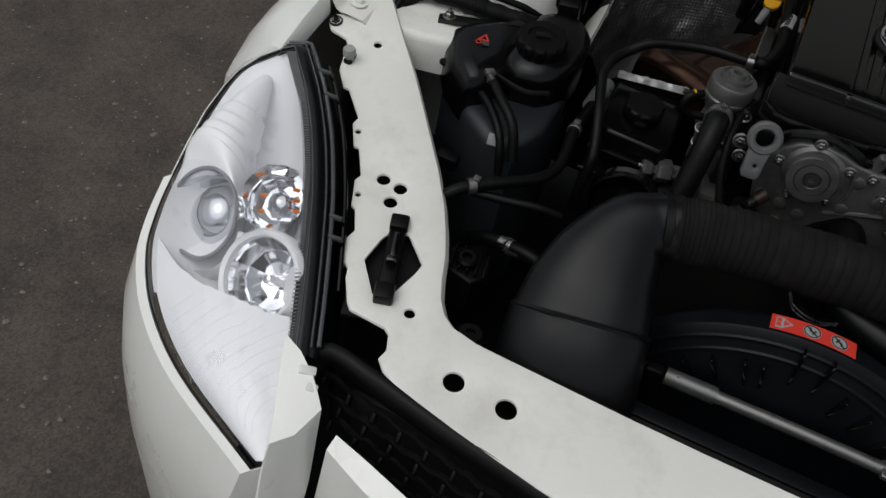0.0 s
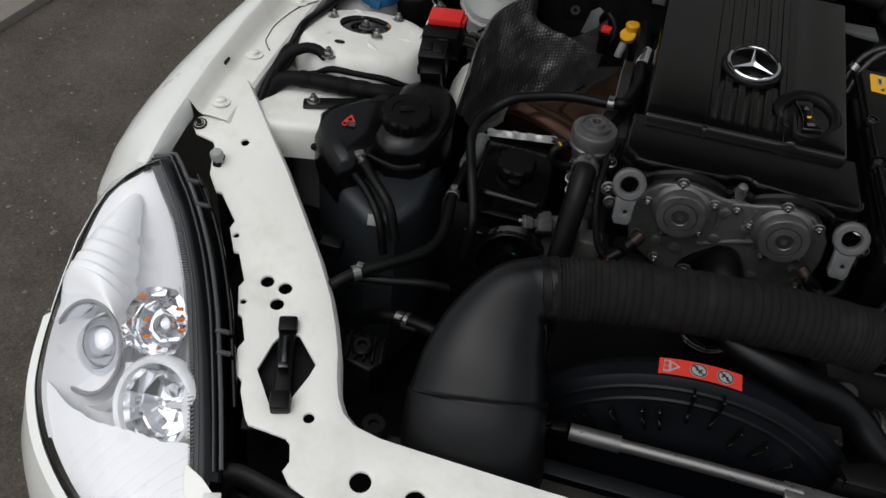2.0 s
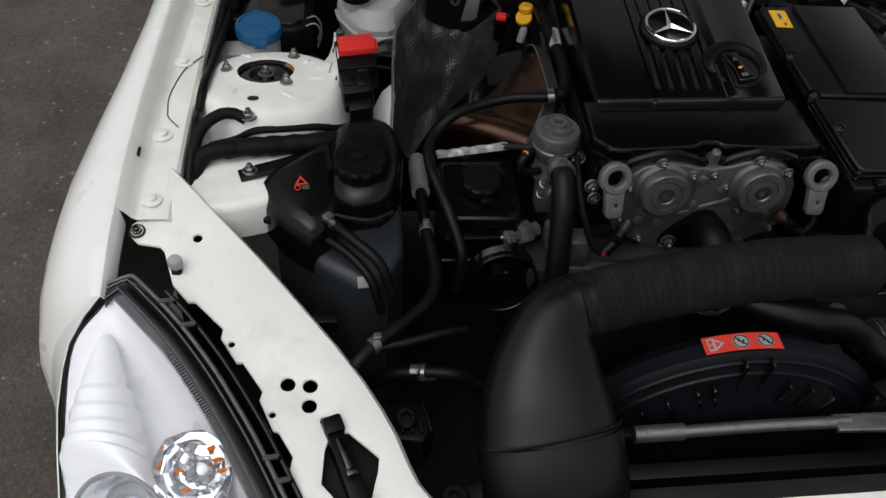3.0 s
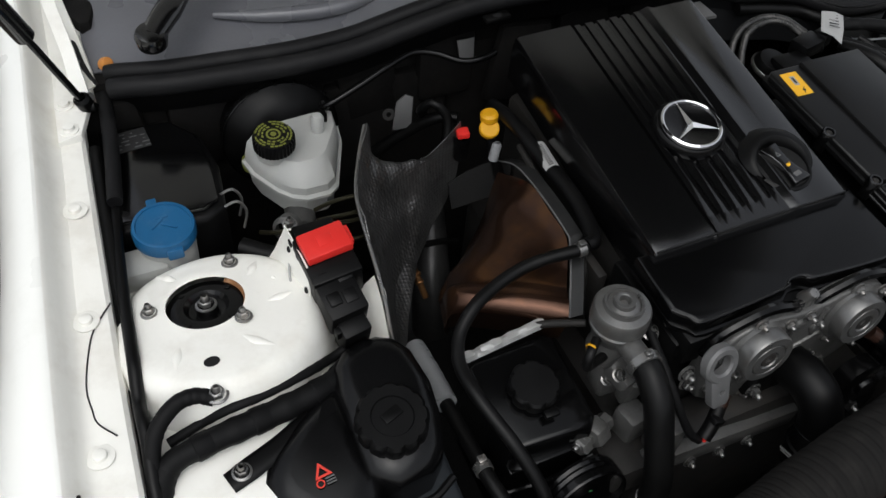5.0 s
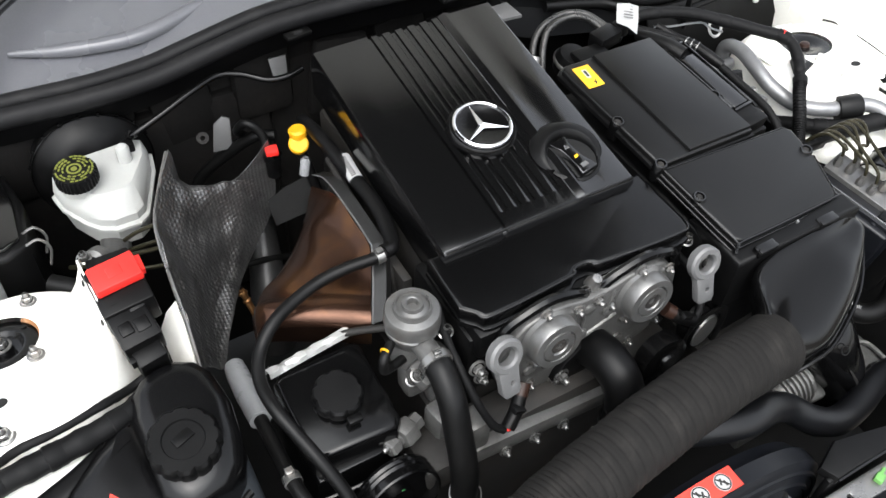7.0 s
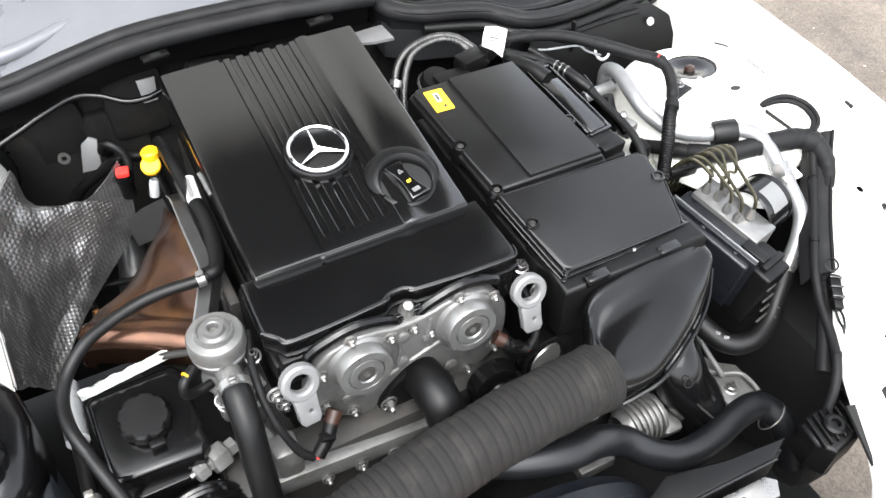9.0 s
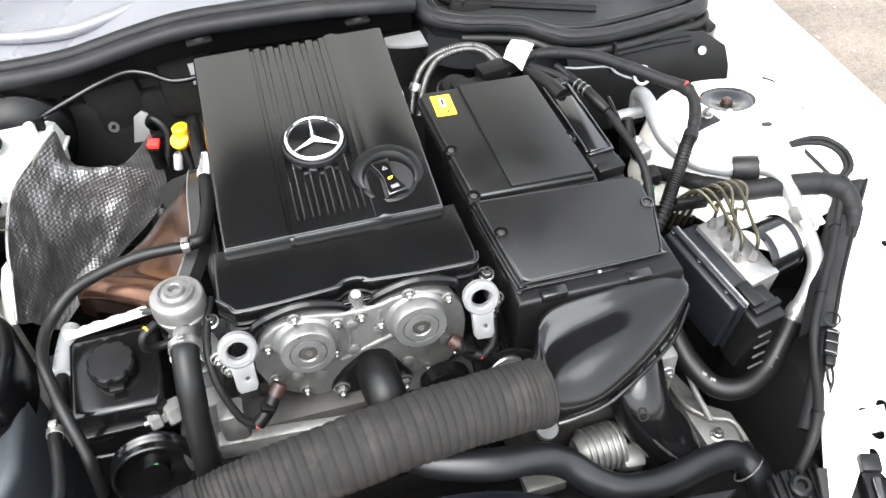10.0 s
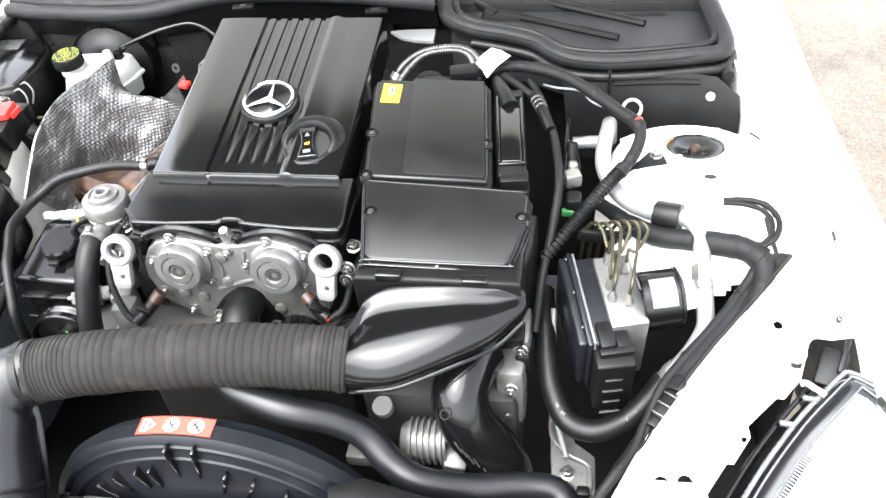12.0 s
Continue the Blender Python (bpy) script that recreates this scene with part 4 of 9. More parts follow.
# ---- bumper ----
bump = thing("front_bumper", (0, -0.8, 0.2), "white painted front bumper around the headlights", "bumper")
for s in (1, -1):
    edge, _ = spline(LOUT[3:], 6)
    rows = [[p + Vector((-0.004, -0.004, -0.004)) for p in edge], [p + Vector((-0.012, -0.010, -0.008)) for p in edge]]
    for d, o in ((0.03, 0.022), (0.07, 0.034), (0.13, 0.042), (0.22, 0.045), (0.4, 0.04)):
        rows.append([p + Vector((-o * 0.7, -o * 0.8, -d)) for p in edge])
    corner_rows = rows
    part("corner", side(patch(rows, 0.0015), s), paint, bump)
    # post between headlight and grille
    rows = [[(-0.514, -0.688, 0.703), (-0.49, -0.698, 0.701), (-0.466, -0.714, 0.693)], [(-0.498, -0.725, 0.69), (-0.477, -0.727, 0.689), (-0.455, -0.724, 0.687)],
            [(-0.474, -0.785, 0.664), (-0.4575, -0.767, 0.668), (-0.446, -0.735, 0.68)],
            [(-0.468, -0.81, 0.648), (-0.455, -0.795, 0.62), (-0.441, -0.762, 0.59)], [(-0.47, -0.835, 0.5), (-0.455, -0.82, 0.5), (-0.441, -0.79, 0.5)]]
    part("post", side(patch(rows, 0.004), s), paint, bump)
    tail = [rows_[-1] for rows_ in corner_rows[1:]]
    part("corner_return", side(patch([tail, [Vector((-0.4655, -0.8, 0.652)).lerp(Vector((-0.466, -0.838, 0.3)), max(0, (0.645 - q.z)) / 0.4) for q in tail]], 0.0015), s), paint, bump)
    part("tab", side(merge(box((-0.474, -0.712, 0.697), (0.018, 0.01, 0.005), 0.002, (10, 12, 25)), box((-0.462, -0.724, 0.69), (0.012, 0.01, 0.005), 0.002, (10, 20, 10))), s), paint, bump)
    part("nose", side(patch([[(-0.422, -0.741, 0.658), (-0.375, -0.753, 0.656), (-0.33, -0.765, 0.652), (-0.2, -0.785, 0.64), (0, -0.8, 0.63)], [(-0.425, -0.755, 0.648), (-0.375, -0.775, 0.646), (-0.33, -0.788, 0.642), (-0.2, -0.81, 0.628), (0, -0.825, 0.618)],
                             [(-0.43, -0.775, 0.5), (-0.375, -0.8, 0.5), (-0.33, -0.81, 0.5), (-0.2, -0.83, 0.49), (0, -0.845, 0.48)]], 0.003), s), paint, bump)
grille = thing("grille", (0, -0.72, 0.5), "black plastic radiator grille with a mesh insert", "grille")
for s in (1, -1):
    part("rim", side(sweep([(-0.482, -0.69, 0.655), (-0.478, -0.678, 0.676), (-0.462, -0.674, 0.685), (-0.417, -0.682, 0.685), (-0.367, -0.692, 0.684), (-0.312, -0.702, 0.683), (-0.262, -0.709, 0.682), (-0.22, -0.715, 0.68), (-0.12, -0.728, 0.676), (0, -0.735, 0.674)], 0.0135, 12, 6, squash=0.7), s), moulded, grille)
part("backing", box((0, -0.69, 0.6), (0.86, 0.008, 0.13), 0.002), pit, grille)
for s in (1, -1):
    for r in range(5):
        y_ = lambda x: -0.687 - 0.011 * r - 0.2 * (x + 0.465) * (1 if x < -0.2 else 0.6)
        x0 = -0.468 + 0.012 * r
        xs_ = [x0 + 0.0165 * k for k in range(int((-x0) / 0.0165) + 1)]
        part("mesh_bar", side(sweep([(x, y_(x), 0.668 - 0.014 * r + (0.003 if k % 2 else -0.003)) for k, x in enumerate(xs_)], 0.0034, 6, 3), s), moulded, grille)
        if r < 4:
            for k, x in enumerate(xs_[r % 2::2]):
                part("mesh_web", side(box((x + 0.004, y_(x) - 0.0055, 0.661 - 0.014 * r), (0.004, 0.012, 0.012), 0.001, (-40, 0, 0)), s), moulded, grille)

# ---- engine ----
block = thing("engine_block", (-0.01, 0, 0.3), "dark cast engine block under the covers", "engine")
part("head", box((-0.01, -0.02, 0.74), (0.25, 0.4, 0.2), 0.01), dark_metal, block)
part("crankcase", box((-0.01, -0.02, 0.48), (0.32, 0.44, 0.34), 0.02), dark_metal, block)
part("front_case", merge(box((-0.03, -0.245, 0.6), (0.3, 0.05, 0.24), 0.015), box((-0.2, -0.25, 0.69), (0.06, 0.06, 0.05), 0.01)), dark_metal, block)
part("cast_rail", merge(box((-0.085, -0.27, 0.694), (0.21, 0.022, 0.03), 0.005, (0, 6, 0)), box((-0.165, -0.262, 0.735), (0.03, 0.03, 0.05), 0.006)), alloy, block, "rough cast alloy rail")
for x, z in ((-0.13, 0.688), (-0.05, 0.68), (-0.09, 0.684)):
    hexbolt("bolt", (x, -0.282, z), (0, -1, 0.1), block, 0.005, 0.004)
pl = part("pulley", lathe([(0.012, 0.0), (0.043, 0.002), (0.0465, 0.004), (0.0475, 0.008), (0.0455, 0.011), (0.0475, 0.014), (0.0455, 0.017), (0.0475, 0.02), (0.0465, 0.027), (0.043, 0.028), (0.041, 0.02), (0.016, 0.016), (0.015, 0.024), (0.0, 0.024)], (-0.262, -0.258, 0.694), (0.05, -1, 0.15), 44), gloss, block, "black pump pulley")
part("mark", lathe([(0.0026, 0), (0.0024, 0.0008), (0, 0.0008)], (-0.257, -0.2785, 0.711), (0.05, -1, 0.15), 12), green, pl, "small green paint dot")
part("rim", lathe([(0.0432, 0.0278), (0.0442, 0.0292), (0.0458, 0.0288), (0.0468, 0.0268)], (-0.262, -0.258, 0.694), (0.05, -1, 0.15), 44), gloss, pl, "worn pulley rim")
part("idler", lathe([(0.03, 0), (0.031, 0.02), (0.026, 0.022), (0.012, 0.022), (0.011, 0.026), (0, 0.026)], (0.075, -0.275, 0.735), (0, -1, 0.1), 32), gloss, block)


def ec(u, v, h=0.0):
    return (-0.0105 + u, v, 0.879 + 0.145 * (v + 0.137) + h)


cover = thing("engine_cover", ec(0, 0, -0.05), "satin black plastic engine cover with ribbed centre band", "engine cover")
cols = [(-0.1275, -0.06), (-0.1272, -0.012), (-0.1262, -0.005), (-0.1245, -0.0012), (-0.122, 0.0), (-0.09, 0.0006), (-0.053, 0.0008), (-0.0522, -0.004), (-0.0478, -0.004), (-0.047, -0.001)]
for c in (-0.035, -0.0175, 0.0, 0.0175, 0.035):
    cols += [(c - 0.0046, -0.001), (c - 0.0038, "lo"), (c - 0.0028, "mid"), (c, "hi"), (c + 0.0028, "mid"), (c + 0.0038, "lo"), (c + 0.0046, -0.001)]
cols += [(0.0465, -0.001), (0.0472, 0.0002), (0.0555, 0.0034), (0.0575, 0.0036), (0.066, -0.0002), (0.09, 0.0), (0.122, -0.0002), (0.1245, -0.0014), (0.1262, -0.005), (0.1272, -0.012), (0.1275, -0.06)]
RIDGE = {"lo": -0.0016, "mid": -0.0042, "hi": -0.0048}
rows = []
vrows = [(-0.1415, -0.03, 0), (-0.1413, -0.006, 0), (-0.1405, -0.002, 0), (-0.139, -0.0004, 0), (-0.137, 0.0, 0), (-0.1195, 0.0, 0), (-0.1165, 0.0, 1), (-0.06, 0, 1), (0.0, 0, 1), (0.06, 0, 1), (0.12, 0, 1), (0.176, 0, 1), (0.179, -0.002, 1), (0.18, -0.008, 1), (0.18, -0.05, 1)]
for v, h, on in vrows:
    rows.append([ec(u, v, h + ((RIDGE[d] if on else -0.001) if d in RIDGE else d)) for u, d in cols])
part("shell", patch(rows), satin, cover, crease=30)
sc = ec(0.0005, -0.009, 0.003)
nrm = Vector((0, -0.145, 1)).normalized()
part("emblem_base", lathe([(0.041, -0.004), (0.0405, 0.001), (0.038, 0.004), (0.033, 0.0045), (0.031, 0.003), (0.0, 0.003)], sc, nrm, 48), gloss, cover, "round black badge base")
part("emblem_ring", lathe([(0.0312, 0.004), (0.0317, 0.0065), (0.0334, 0.0073), (0.0352, 0.0062), (0.0358, 0.0035)], sc, nrm, 56), chrome, cover, "chrome badge ring")
bm = bmesh.new()
mid = 0.0085
vs = []
for k in range(6):
    a = math.pi / 2 + k * math.pi / 3
    r = 0.0325 if k % 2 == 0 else 0.0046
    vs.append(bm.verts.new((r * math.cos(a), r * math.sin(a), 0.004 if k % 2 else 0.005)))
cv = bm.verts.new((0, 0, mid))
for k in range(6):
    bm.faces.new((vs[k], vs[(k + 1) % 6], cv))
bm.transform(Matrix.Translation(sc) @ nrm.to_track_quat("Z", "Y").to_matrix().to_4x4())
part("emblem_spokes", bm, chrome, cover, "three chrome badge spokes", crease=5)
# collar round the oil filler
oc = Vector(ec(0.0735, -0.088, 0.0))
mo_ = Matrix.Translation(oc) @ nrm.to_track_quat("Z", "Y").to_matrix().to_4x4()
rows = []
for k in range(49):
    w = -0.55 + (math.pi + 0.9) * k / 48
    f = max(0.12, math.sin(math.pi * k / 48) ** 0.8)
    rows.append([mo_ @ Vector(((0.0285 + dr * f) * math.cos(w - 0.1), (0.0285 + dr * f) * math.sin(w - 0.1), hh * f - 0.003)) for dr, hh in ((0, -0.2e-2), (0.0004, 0.006), (0.0022, 0.0125), (0.0055, 0.016), (0.012, 0.0165), (0.02, 0.0115), (0.028, 0.002))])
part("filler_collar", patch(rows), moulded, cover, "raised collar round the filler")
part("filler_lip", lathe([(0.0285, -0.004), (0.029, 0.0015), (0.031, 0.0022), (0.034, 0.0005)], oc, nrm, 40, arc=(math.pi + 0.3, 2 * math.pi - 0.35)), moulded, cover)
# flat near-black disc in place of the shaded depth of the well
part("filler_well_shade", lathe([(0.0295, 0.0006), (0.028, 0.0009), (0.0, 0.0009)], oc, nrm, 40), pit, cover)
cap = thing("oil_filler_cap", oc, "black oil filler cap with printed symbols", "oil cap")
m_oc = Matrix.Translation(oc) @ nrm.to_track_quat("Z", "Y").to_matrix().to_4x4() @ pose(0, 0, 0, 0, 0, 12)
part("grip", prism([(-0.0125, -0.027), (0.0125, -0.027), (0.0085, -0.01), (0.0075, 0.0), (0.0085, 0.012), (0.0125, 0.026), (-0.0125, 0.026), (-0.0085, 0.012), (-0.0075, 0.0), (-0.0085, -0.01)], 0.001, 0.0085, m_oc, 0.0018, 3), satin, cap)
part("print", prism([(-0.005, -0.021), (0.0045, -0.021), (0.0045, -0.0155), (-0.005, -0.0155)], 0.0085, 0.0088, m_oc, 0), dull_grey, cap, "grey printed book sign")
part("print", prism([(-0.0032, -0.006), (-0.001, -0.007), (0.0025, -0.006), (0.0036, -0.002), (0.0015, -0.0032), (-0.002, -0.0026)], 0.0085, 0.0088, m_oc, 0), yellow_label, cap, "yellow printed oil can")
part("print", prism([(-0.0035, 0.009), (0.0035, 0.009), (0.0, 0.0155)], 0.0085, 0.0088, m_oc, 0, holes=[[(-0.0015, 0.0103), (0.0015, 0.0103), (0.0, 0.0132)]]), dull_grey, cap, "small printed triangle")

part("front_edge", sweep([ec(u, -0.1398, -0.0002) for u in (-0.123, -0.06, 0.0, 0.06, 0.123)], 0.0013, 8, 4), edge_gloss, cover, "rounded front edge")
cam_cover = thing("cam_cover", (-0.01, -0.18, 0.8), "glossy black camshaft cover below the engine cover", "cam cover")
outl = [(-0.150, -0.13), (-0.152, -0.2), (-0.146, -0.207), (-0.14, -0.213), (-0.136, -0.221), (-0.126, -0.223), (-0.09, -0.2225), (-0.026, -0.2185), (-0.02, -0.214), (-0.015, -0.2115), (-0.008, -0.211), (-0.001, -0.2115), (0.004, -0.214), (0.01, -0.2185), (0.07, -0.2235), (0.12, -0.225), (0.131, -0.222), (0.134, -0.21), (0.132, -0.13)]
part("top", prism(outl, 0.84, 0.8675, bevel=0.005, seg=4, top=lambda x, y: 0.06 * (y + 0.17)), gloss, cam_cover)
part("front_edge", sweep([(x, y + 0.002, 0.8658 + 0.06 * (y + 0.17)) for x, y in outl[1:-1]], 0.0016, 8, 4), edge_gloss, cam_cover, "rounded front edge")
part("lip", prism([(x * 1.008, y - 0.0035 if y < -0.14 else y) for x, y in outl], 0.843, 0.849, bevel=0.0015), gloss, cam_cover)
part("skirt", merge(box((-0.01, -0.195, 0.825), (0.27, 0.07, 0.04), 0.006), box((-0.01, -0.16, 0.78), (0.28, 0.12, 0.1), 0.006)), moulded, cam_cover)
for x in (-0.069, 0.054):
    part("arch", sweep([(x - 0.058, -0.234, 0.825), (x - 0.047, -0.235, 0.851), (x - 0.022, -0.236, 0.864), (x, -0.236, 0.868), (x + 0.022, -0.236, 0.864), (x + 0.047, -0.235, 0.851), (x + 0.058, -0.234, 0.825)], 0.006, 8, 5), shiny, cam_cover)
for x in (-0.075, 0.052):
    part("clip", merge(box((x, -0.232, 0.858), (0.024, 0.008, 0.012), 0.0015), box((x, -0.236, 0.853), (0.014, 0.006, 0.006), 0.001)), moulded, cam_cover)
part("strip", box((-0.01, -0.234, 0.852), (0.11, 0.006, 0.012), 0.0015), satin, cam_cover)
part("stud", merge(lathe([(0.0085, 0), (0.0085, 0.006), (0.0065, 0.01), (0.0065, 0.016), (0.005, 0.019), (0, 0.0195)], (-0.008, -0.23, 0.852), (0, -0.35, 1), 20)), zinc, cam_cover, "round-headed steel stud")
for bx, by in ((-0.165, -0.195), (0.143, -0.215)):
    hexbolt("bolt", (bx, by, 0.83), (0, -0.3, 1), cam_cover, 0.006, 0.008)

timing = thing("timing_cover", (0, -0.25, 0.74), "silver cast alloy timing cover with two round cam caps", "timing cover")
tout = [(-0.128, 0.79), (-0.125, 0.815), (-0.113, 0.838), (-0.098, 0.852), (-0.07, 0.86), (-0.045, 0.856), (-0.03, 0.851), (-0.007, 0.849), (0.016, 0.852), (0.03, 0.857), (0.055, 0.86), (0.08, 0.853), (0.095, 0.84), (0.107, 0.82), (0.111, 0.792), (0.107, 0.748), (0.09, 0.727), (0.07, 0.714), (0.026, 0.701), (-0.017, 0.702), (-0.058, 0.712), (-0.09, 0.73), (-0.118, 0.752)]
FRONT = Matrix(((1, 0, 0, 0), (0, 0, -1, 0), (0, 1, 0, 0), (0, 0, 0, 1)))
part("plate", prism(tout, 0.226, 0.244, FRONT, 0.003, 3), alloy, timing)
part("web", merge(sweep([(-0.035, -0.244, 0.775), (0.0, -0.245, 0.79), (0.03, -0.244, 0.8)], 0.003, 8), sweep([(-0.028, -0.244, 0.845), (-0.022, -0.245, 0.815), (-0.026, -0.244, 0.79)], 0.0025, 8), sweep([(0.014, -0.244, 0.845), (0.01, -0.245, 0.82), (0.014, -0.244, 0.8)], 0.0025, 8)), alloy, timing)
for x in (-0.069, 0.054):
    cp = part("cam_cap", lathe([(0.036, -0.004), (0.0355, 0.004), (0.0305, 0.007), (0.03, 0.02), (0.0285, 0.0225), (0.0205, 0.023), (0.0195, 0.0205), (0.0185, 0.023), (0.011, 0.0235), (0.0095, 0.021), (0.0, 0.021)], (x, -0.243, 0.8225), (0, -1, 0.12), 48), machined, timing, "turned round cam cap")
    part("plug", lathe([(0.0092, 0.0), (0.0085, 0.0012), (0.0045, 0.0012), (0.004, -0.001), (0.0, -0.001)], Vector((x, -0.243, 0.8225)) + Vector((0, -1, 0.12)).normalized() * 0.0214, (0, -1, 0.12), 24), dark_metal, cp, "dark centre plug")
    for a in (0.5, 1.75, 3.1, 4.4, 5.5):
        hexbolt("bolt", (x + 0.041 * math.cos(a), -0.2435, 0.8205 + 0.041 * math.sin(a)), (0, -1, 0), timing, 0.0048, 0.0045)
for x, z in ((-0.045, 0.722), (-0.08, 0.736), (0.062, 0.724), (0.095, 0.748), (-0.11, 0.768), (-0.007, 0.842)):
    hexbolt("bolt", (x, -0.2435, z), (0, -1, 0), timing, 0.005, 0.005)
for x, z in ((-0.02, 0.79), (0.012, 0.815), (-0.018, 0.832), (0.085, 0.77), (-0.06, 0.76), (0.04, 0.745), (-0.085, 0.765)):
    part("boss", lathe([(0.008, -0.002), (0.0075, 0.003), (0.006, 0.004), (0, 0.004)], (x, -0.244, z), (0, -1, 0), 18), alloy, timing)

# lifting eyes
for x, z, lean in ((-0.138, 0.854, 4), (0.122, 0.85, -4)):
    e = thing("lifting_eye", (x, -0.262, z - 0.06), "grey steel engine lifting eye", "lifting eye", "lifting eyes")
    m = Matrix.Translation((x, -0.262, z)) @ pose(0, 0, 0, 68, 0, lean)
    ring = lathe([(0.02, 0.004), (0.02, -0.004), (0.0175, -0.0065), (0.0125, -0.0065), (0.0105, -0.004), (0.0105, 0.004), (0.0125, 0.0065), (0.0175, 0.0065), (0.02, 0.004)], (0, 0, 0), (0, 0, 1), 36)
    ring.transform(m)
    stem = prism([(-0.0125, -0.014), (0.0125, -0.014), (0.0115, -0.03), (0.0115, -0.044), (0.008, -0.05), (-0.008, -0.05), (-0.0115, -0.044), (-0.0115, -0.03)], -0.0045, 0.0045, m, 0.002, 2, holes=[ring_points(0.002, -0.034, 0.0022, 8)])
    part("eye", ring, dull_grey, e)
    part("stem", stem, dull_grey, e)
    hexbolt("bolt", (x + (0.021 if x > 0 else -0.022), -0.25, z - 0.022), (0, -1, 0.2), e, 0.0062, 0.006)
    hexbolt("bolt", (x + (0.016 if x > 0 else -0.016), -0.25, z - 0.042), (0, -1, 0.2), e, 0.0055, 0.006)

# cam sensors
for pts, nm in ((((-0.106, -0.262, 0.782), (-0.124, -0.279, 0.763), (-0.138, -0.287, 0.752)), 1), (((0.086, -0.262, 0.79), (0.103, -0.276, 0.778), (0.116, -0.282, 0.772)), 2)):
    sn = thing("cam_sensor", pts[0], "black cam sensor plug with brown base", "sensor", "cam sensors")
    part("base", sweep([pts[0], Vector(pts[0]).lerp(Vector(pts[1]), 0.45)], 0.0085, 14), brown_plastic, sn, "brown sensor base")
    part("plug", merge(sweep([Vector(pts[0]).lerp(Vector(pts[1]), 0.45), pts[1], pts[2]], 0.0078, 12, 4), box(Vector(pts[1]) + Vector((0, -0.003, 0.008)), (0.016, 0.01, 0.006), 0.001, (0, 30, 0))), moulded, sn)
    part("lock", box(Vector(pts[2]) + Vector((0, -0.002, 0.0)), (0.005, 0.004, 0.003), 0.001), red, sn, "red locking tab")
hose("sensor_cable", [(-0.142, -0.286, 0.75), (-0.155, -0.28, 0.765), (-0.168, -0.262, 0.80), (-0.172, -0.235, 0.825), (-0.168, -0.2, 0.835), (-0.16, -0.17, 0.84)], 0.0045, tape, "thin black sensor cable", "cable")
hose("sensor_cable", [(0.118, -0.282, 0.77), (0.135, -0.27, 0.78), (0.142, -0.24, 0.80), (0.145, -0.2, 0.80)], 0.0045, tape, "thin black sensor cable", "cable")

# thermostat outlet
th = thing("coolant_outlet", (-0.004, -0.262, 0.70), "black moulded coolant outlet on the timing cover", "coolant outlet")
part("flange", prism([(-0.052, 0.728), (-0.048, 0.741), (-0.036, 0.757), (-0.021, 0.771), (-0.009, 0.78), (0.012, 0.778), (0.02, 0.766), (0.034, 0.74), (0.043, 0.722), (0.036, 0.708), (0.022, 0.71), (-0.032, 0.72)], 0.244, 0.252, FRONT, 0.002), moulded, th)
part("spout", sweep([(0.0, -0.246, 0.757), (0.001, -0.272, 0.764), (0.003, -0.296, 0.757), (0.004, -0.31, 0.735), (0.004, -0.316, 0.70), (0.004, -0.318, 0.66)], [0.0235, 0.0235, 0.0232, 0.0225, 0.0225, 0.0225], 28, 6), moulded, th, "round bent spout")
part("seam", lathe([(0.0222, -0.0012), (0.0232, 0.0), (0.0222, 0.0012)], (0.004, -0.3125, 0.722), (0, -0.12, -1), 32), moulded, th)
part("collar", lathe([(0.0226, -0.003), (0.0258, -0.002), (0.0258, 0.005), (0.0226, 0.006)], (0.004, -0.3165, 0.694), (0, -0.08, -1), 32), moulded, th)
part("wire_clip", merge(sweep([(-0.032, -0.308, 0.698), (-0.022, -0.336, 0.698), (0.004, -0.347, 0.699), (0.03, -0.337, 0.701), (0.036, -0.318, 0.702)], 0.0014, 6, 5), sweep([(-0.03, -0.31, 0.692), (-0.021, -0.336, 0.692), (0.004, -0.346, 0.693), (0.03, -0.336, 0.695)], 0.0012, 6, 5)), zinc, th, "bent wire spring clip")
for x, z in ((-0.041, 0.734), (0.033, 0.719)):
    hexbolt("bolt", (x, -0.252, z), (0, -1, 0), th, 0.0065, 0.007)

# vacuum valve
vp = (-0.193, -0.176, 0.872)
val = thing("air_valve", (-0.193, -0.18, 0.77), "silver round secondary air valve beside the engine", "valve")
part("head", lathe([(0.0, -0.005), (0.0045, -0.005), (0.006, 0.0012), (0.0075, 0.002), (0.0105, 0.0015), (0.0115, -0.003), (0.0165, -0.0045), (0.0172, -0.002), (0.0195, -0.002), (0.0205, -0.007), (0.0275, -0.009), (0.0292, -0.012), (0.0295, -0.027), (0.0268, -0.03), (0.0285, -0.032), (0.0285, -0.0355), (0.0245, -0.038), (0.0235, -0.05), (0.018, -0.058)], vp, (0, 0, 1), 44), machined, val, "turned valve head")
part("body", merge(lathe([(0.024, 0), (0.025, 0.006), (0.022, 0.012), (0.02, 0.03)], (-0.193, -0.177, 0.79), (0, 0, 1), 24), box((-0.186, -0.205, 0.795), (0.05, 0.03, 0.022), 0.006, (20, 0, 20)), box((-0.196, -0.188, 0.765), (0.03, 0.03, 0.05), 0.008), box((-0.18, -0.212, 0.762), (0.022, 0.02, 0.05), 0.006, (10, 0, 0))), alloy, val)
part("spigot", sweep([(-0.193, -0.195, 0.83), (-0.193, -0.22, 0.832), (-0.194, -0.232, 0.828)], 0.0125, 18), alloy, val)
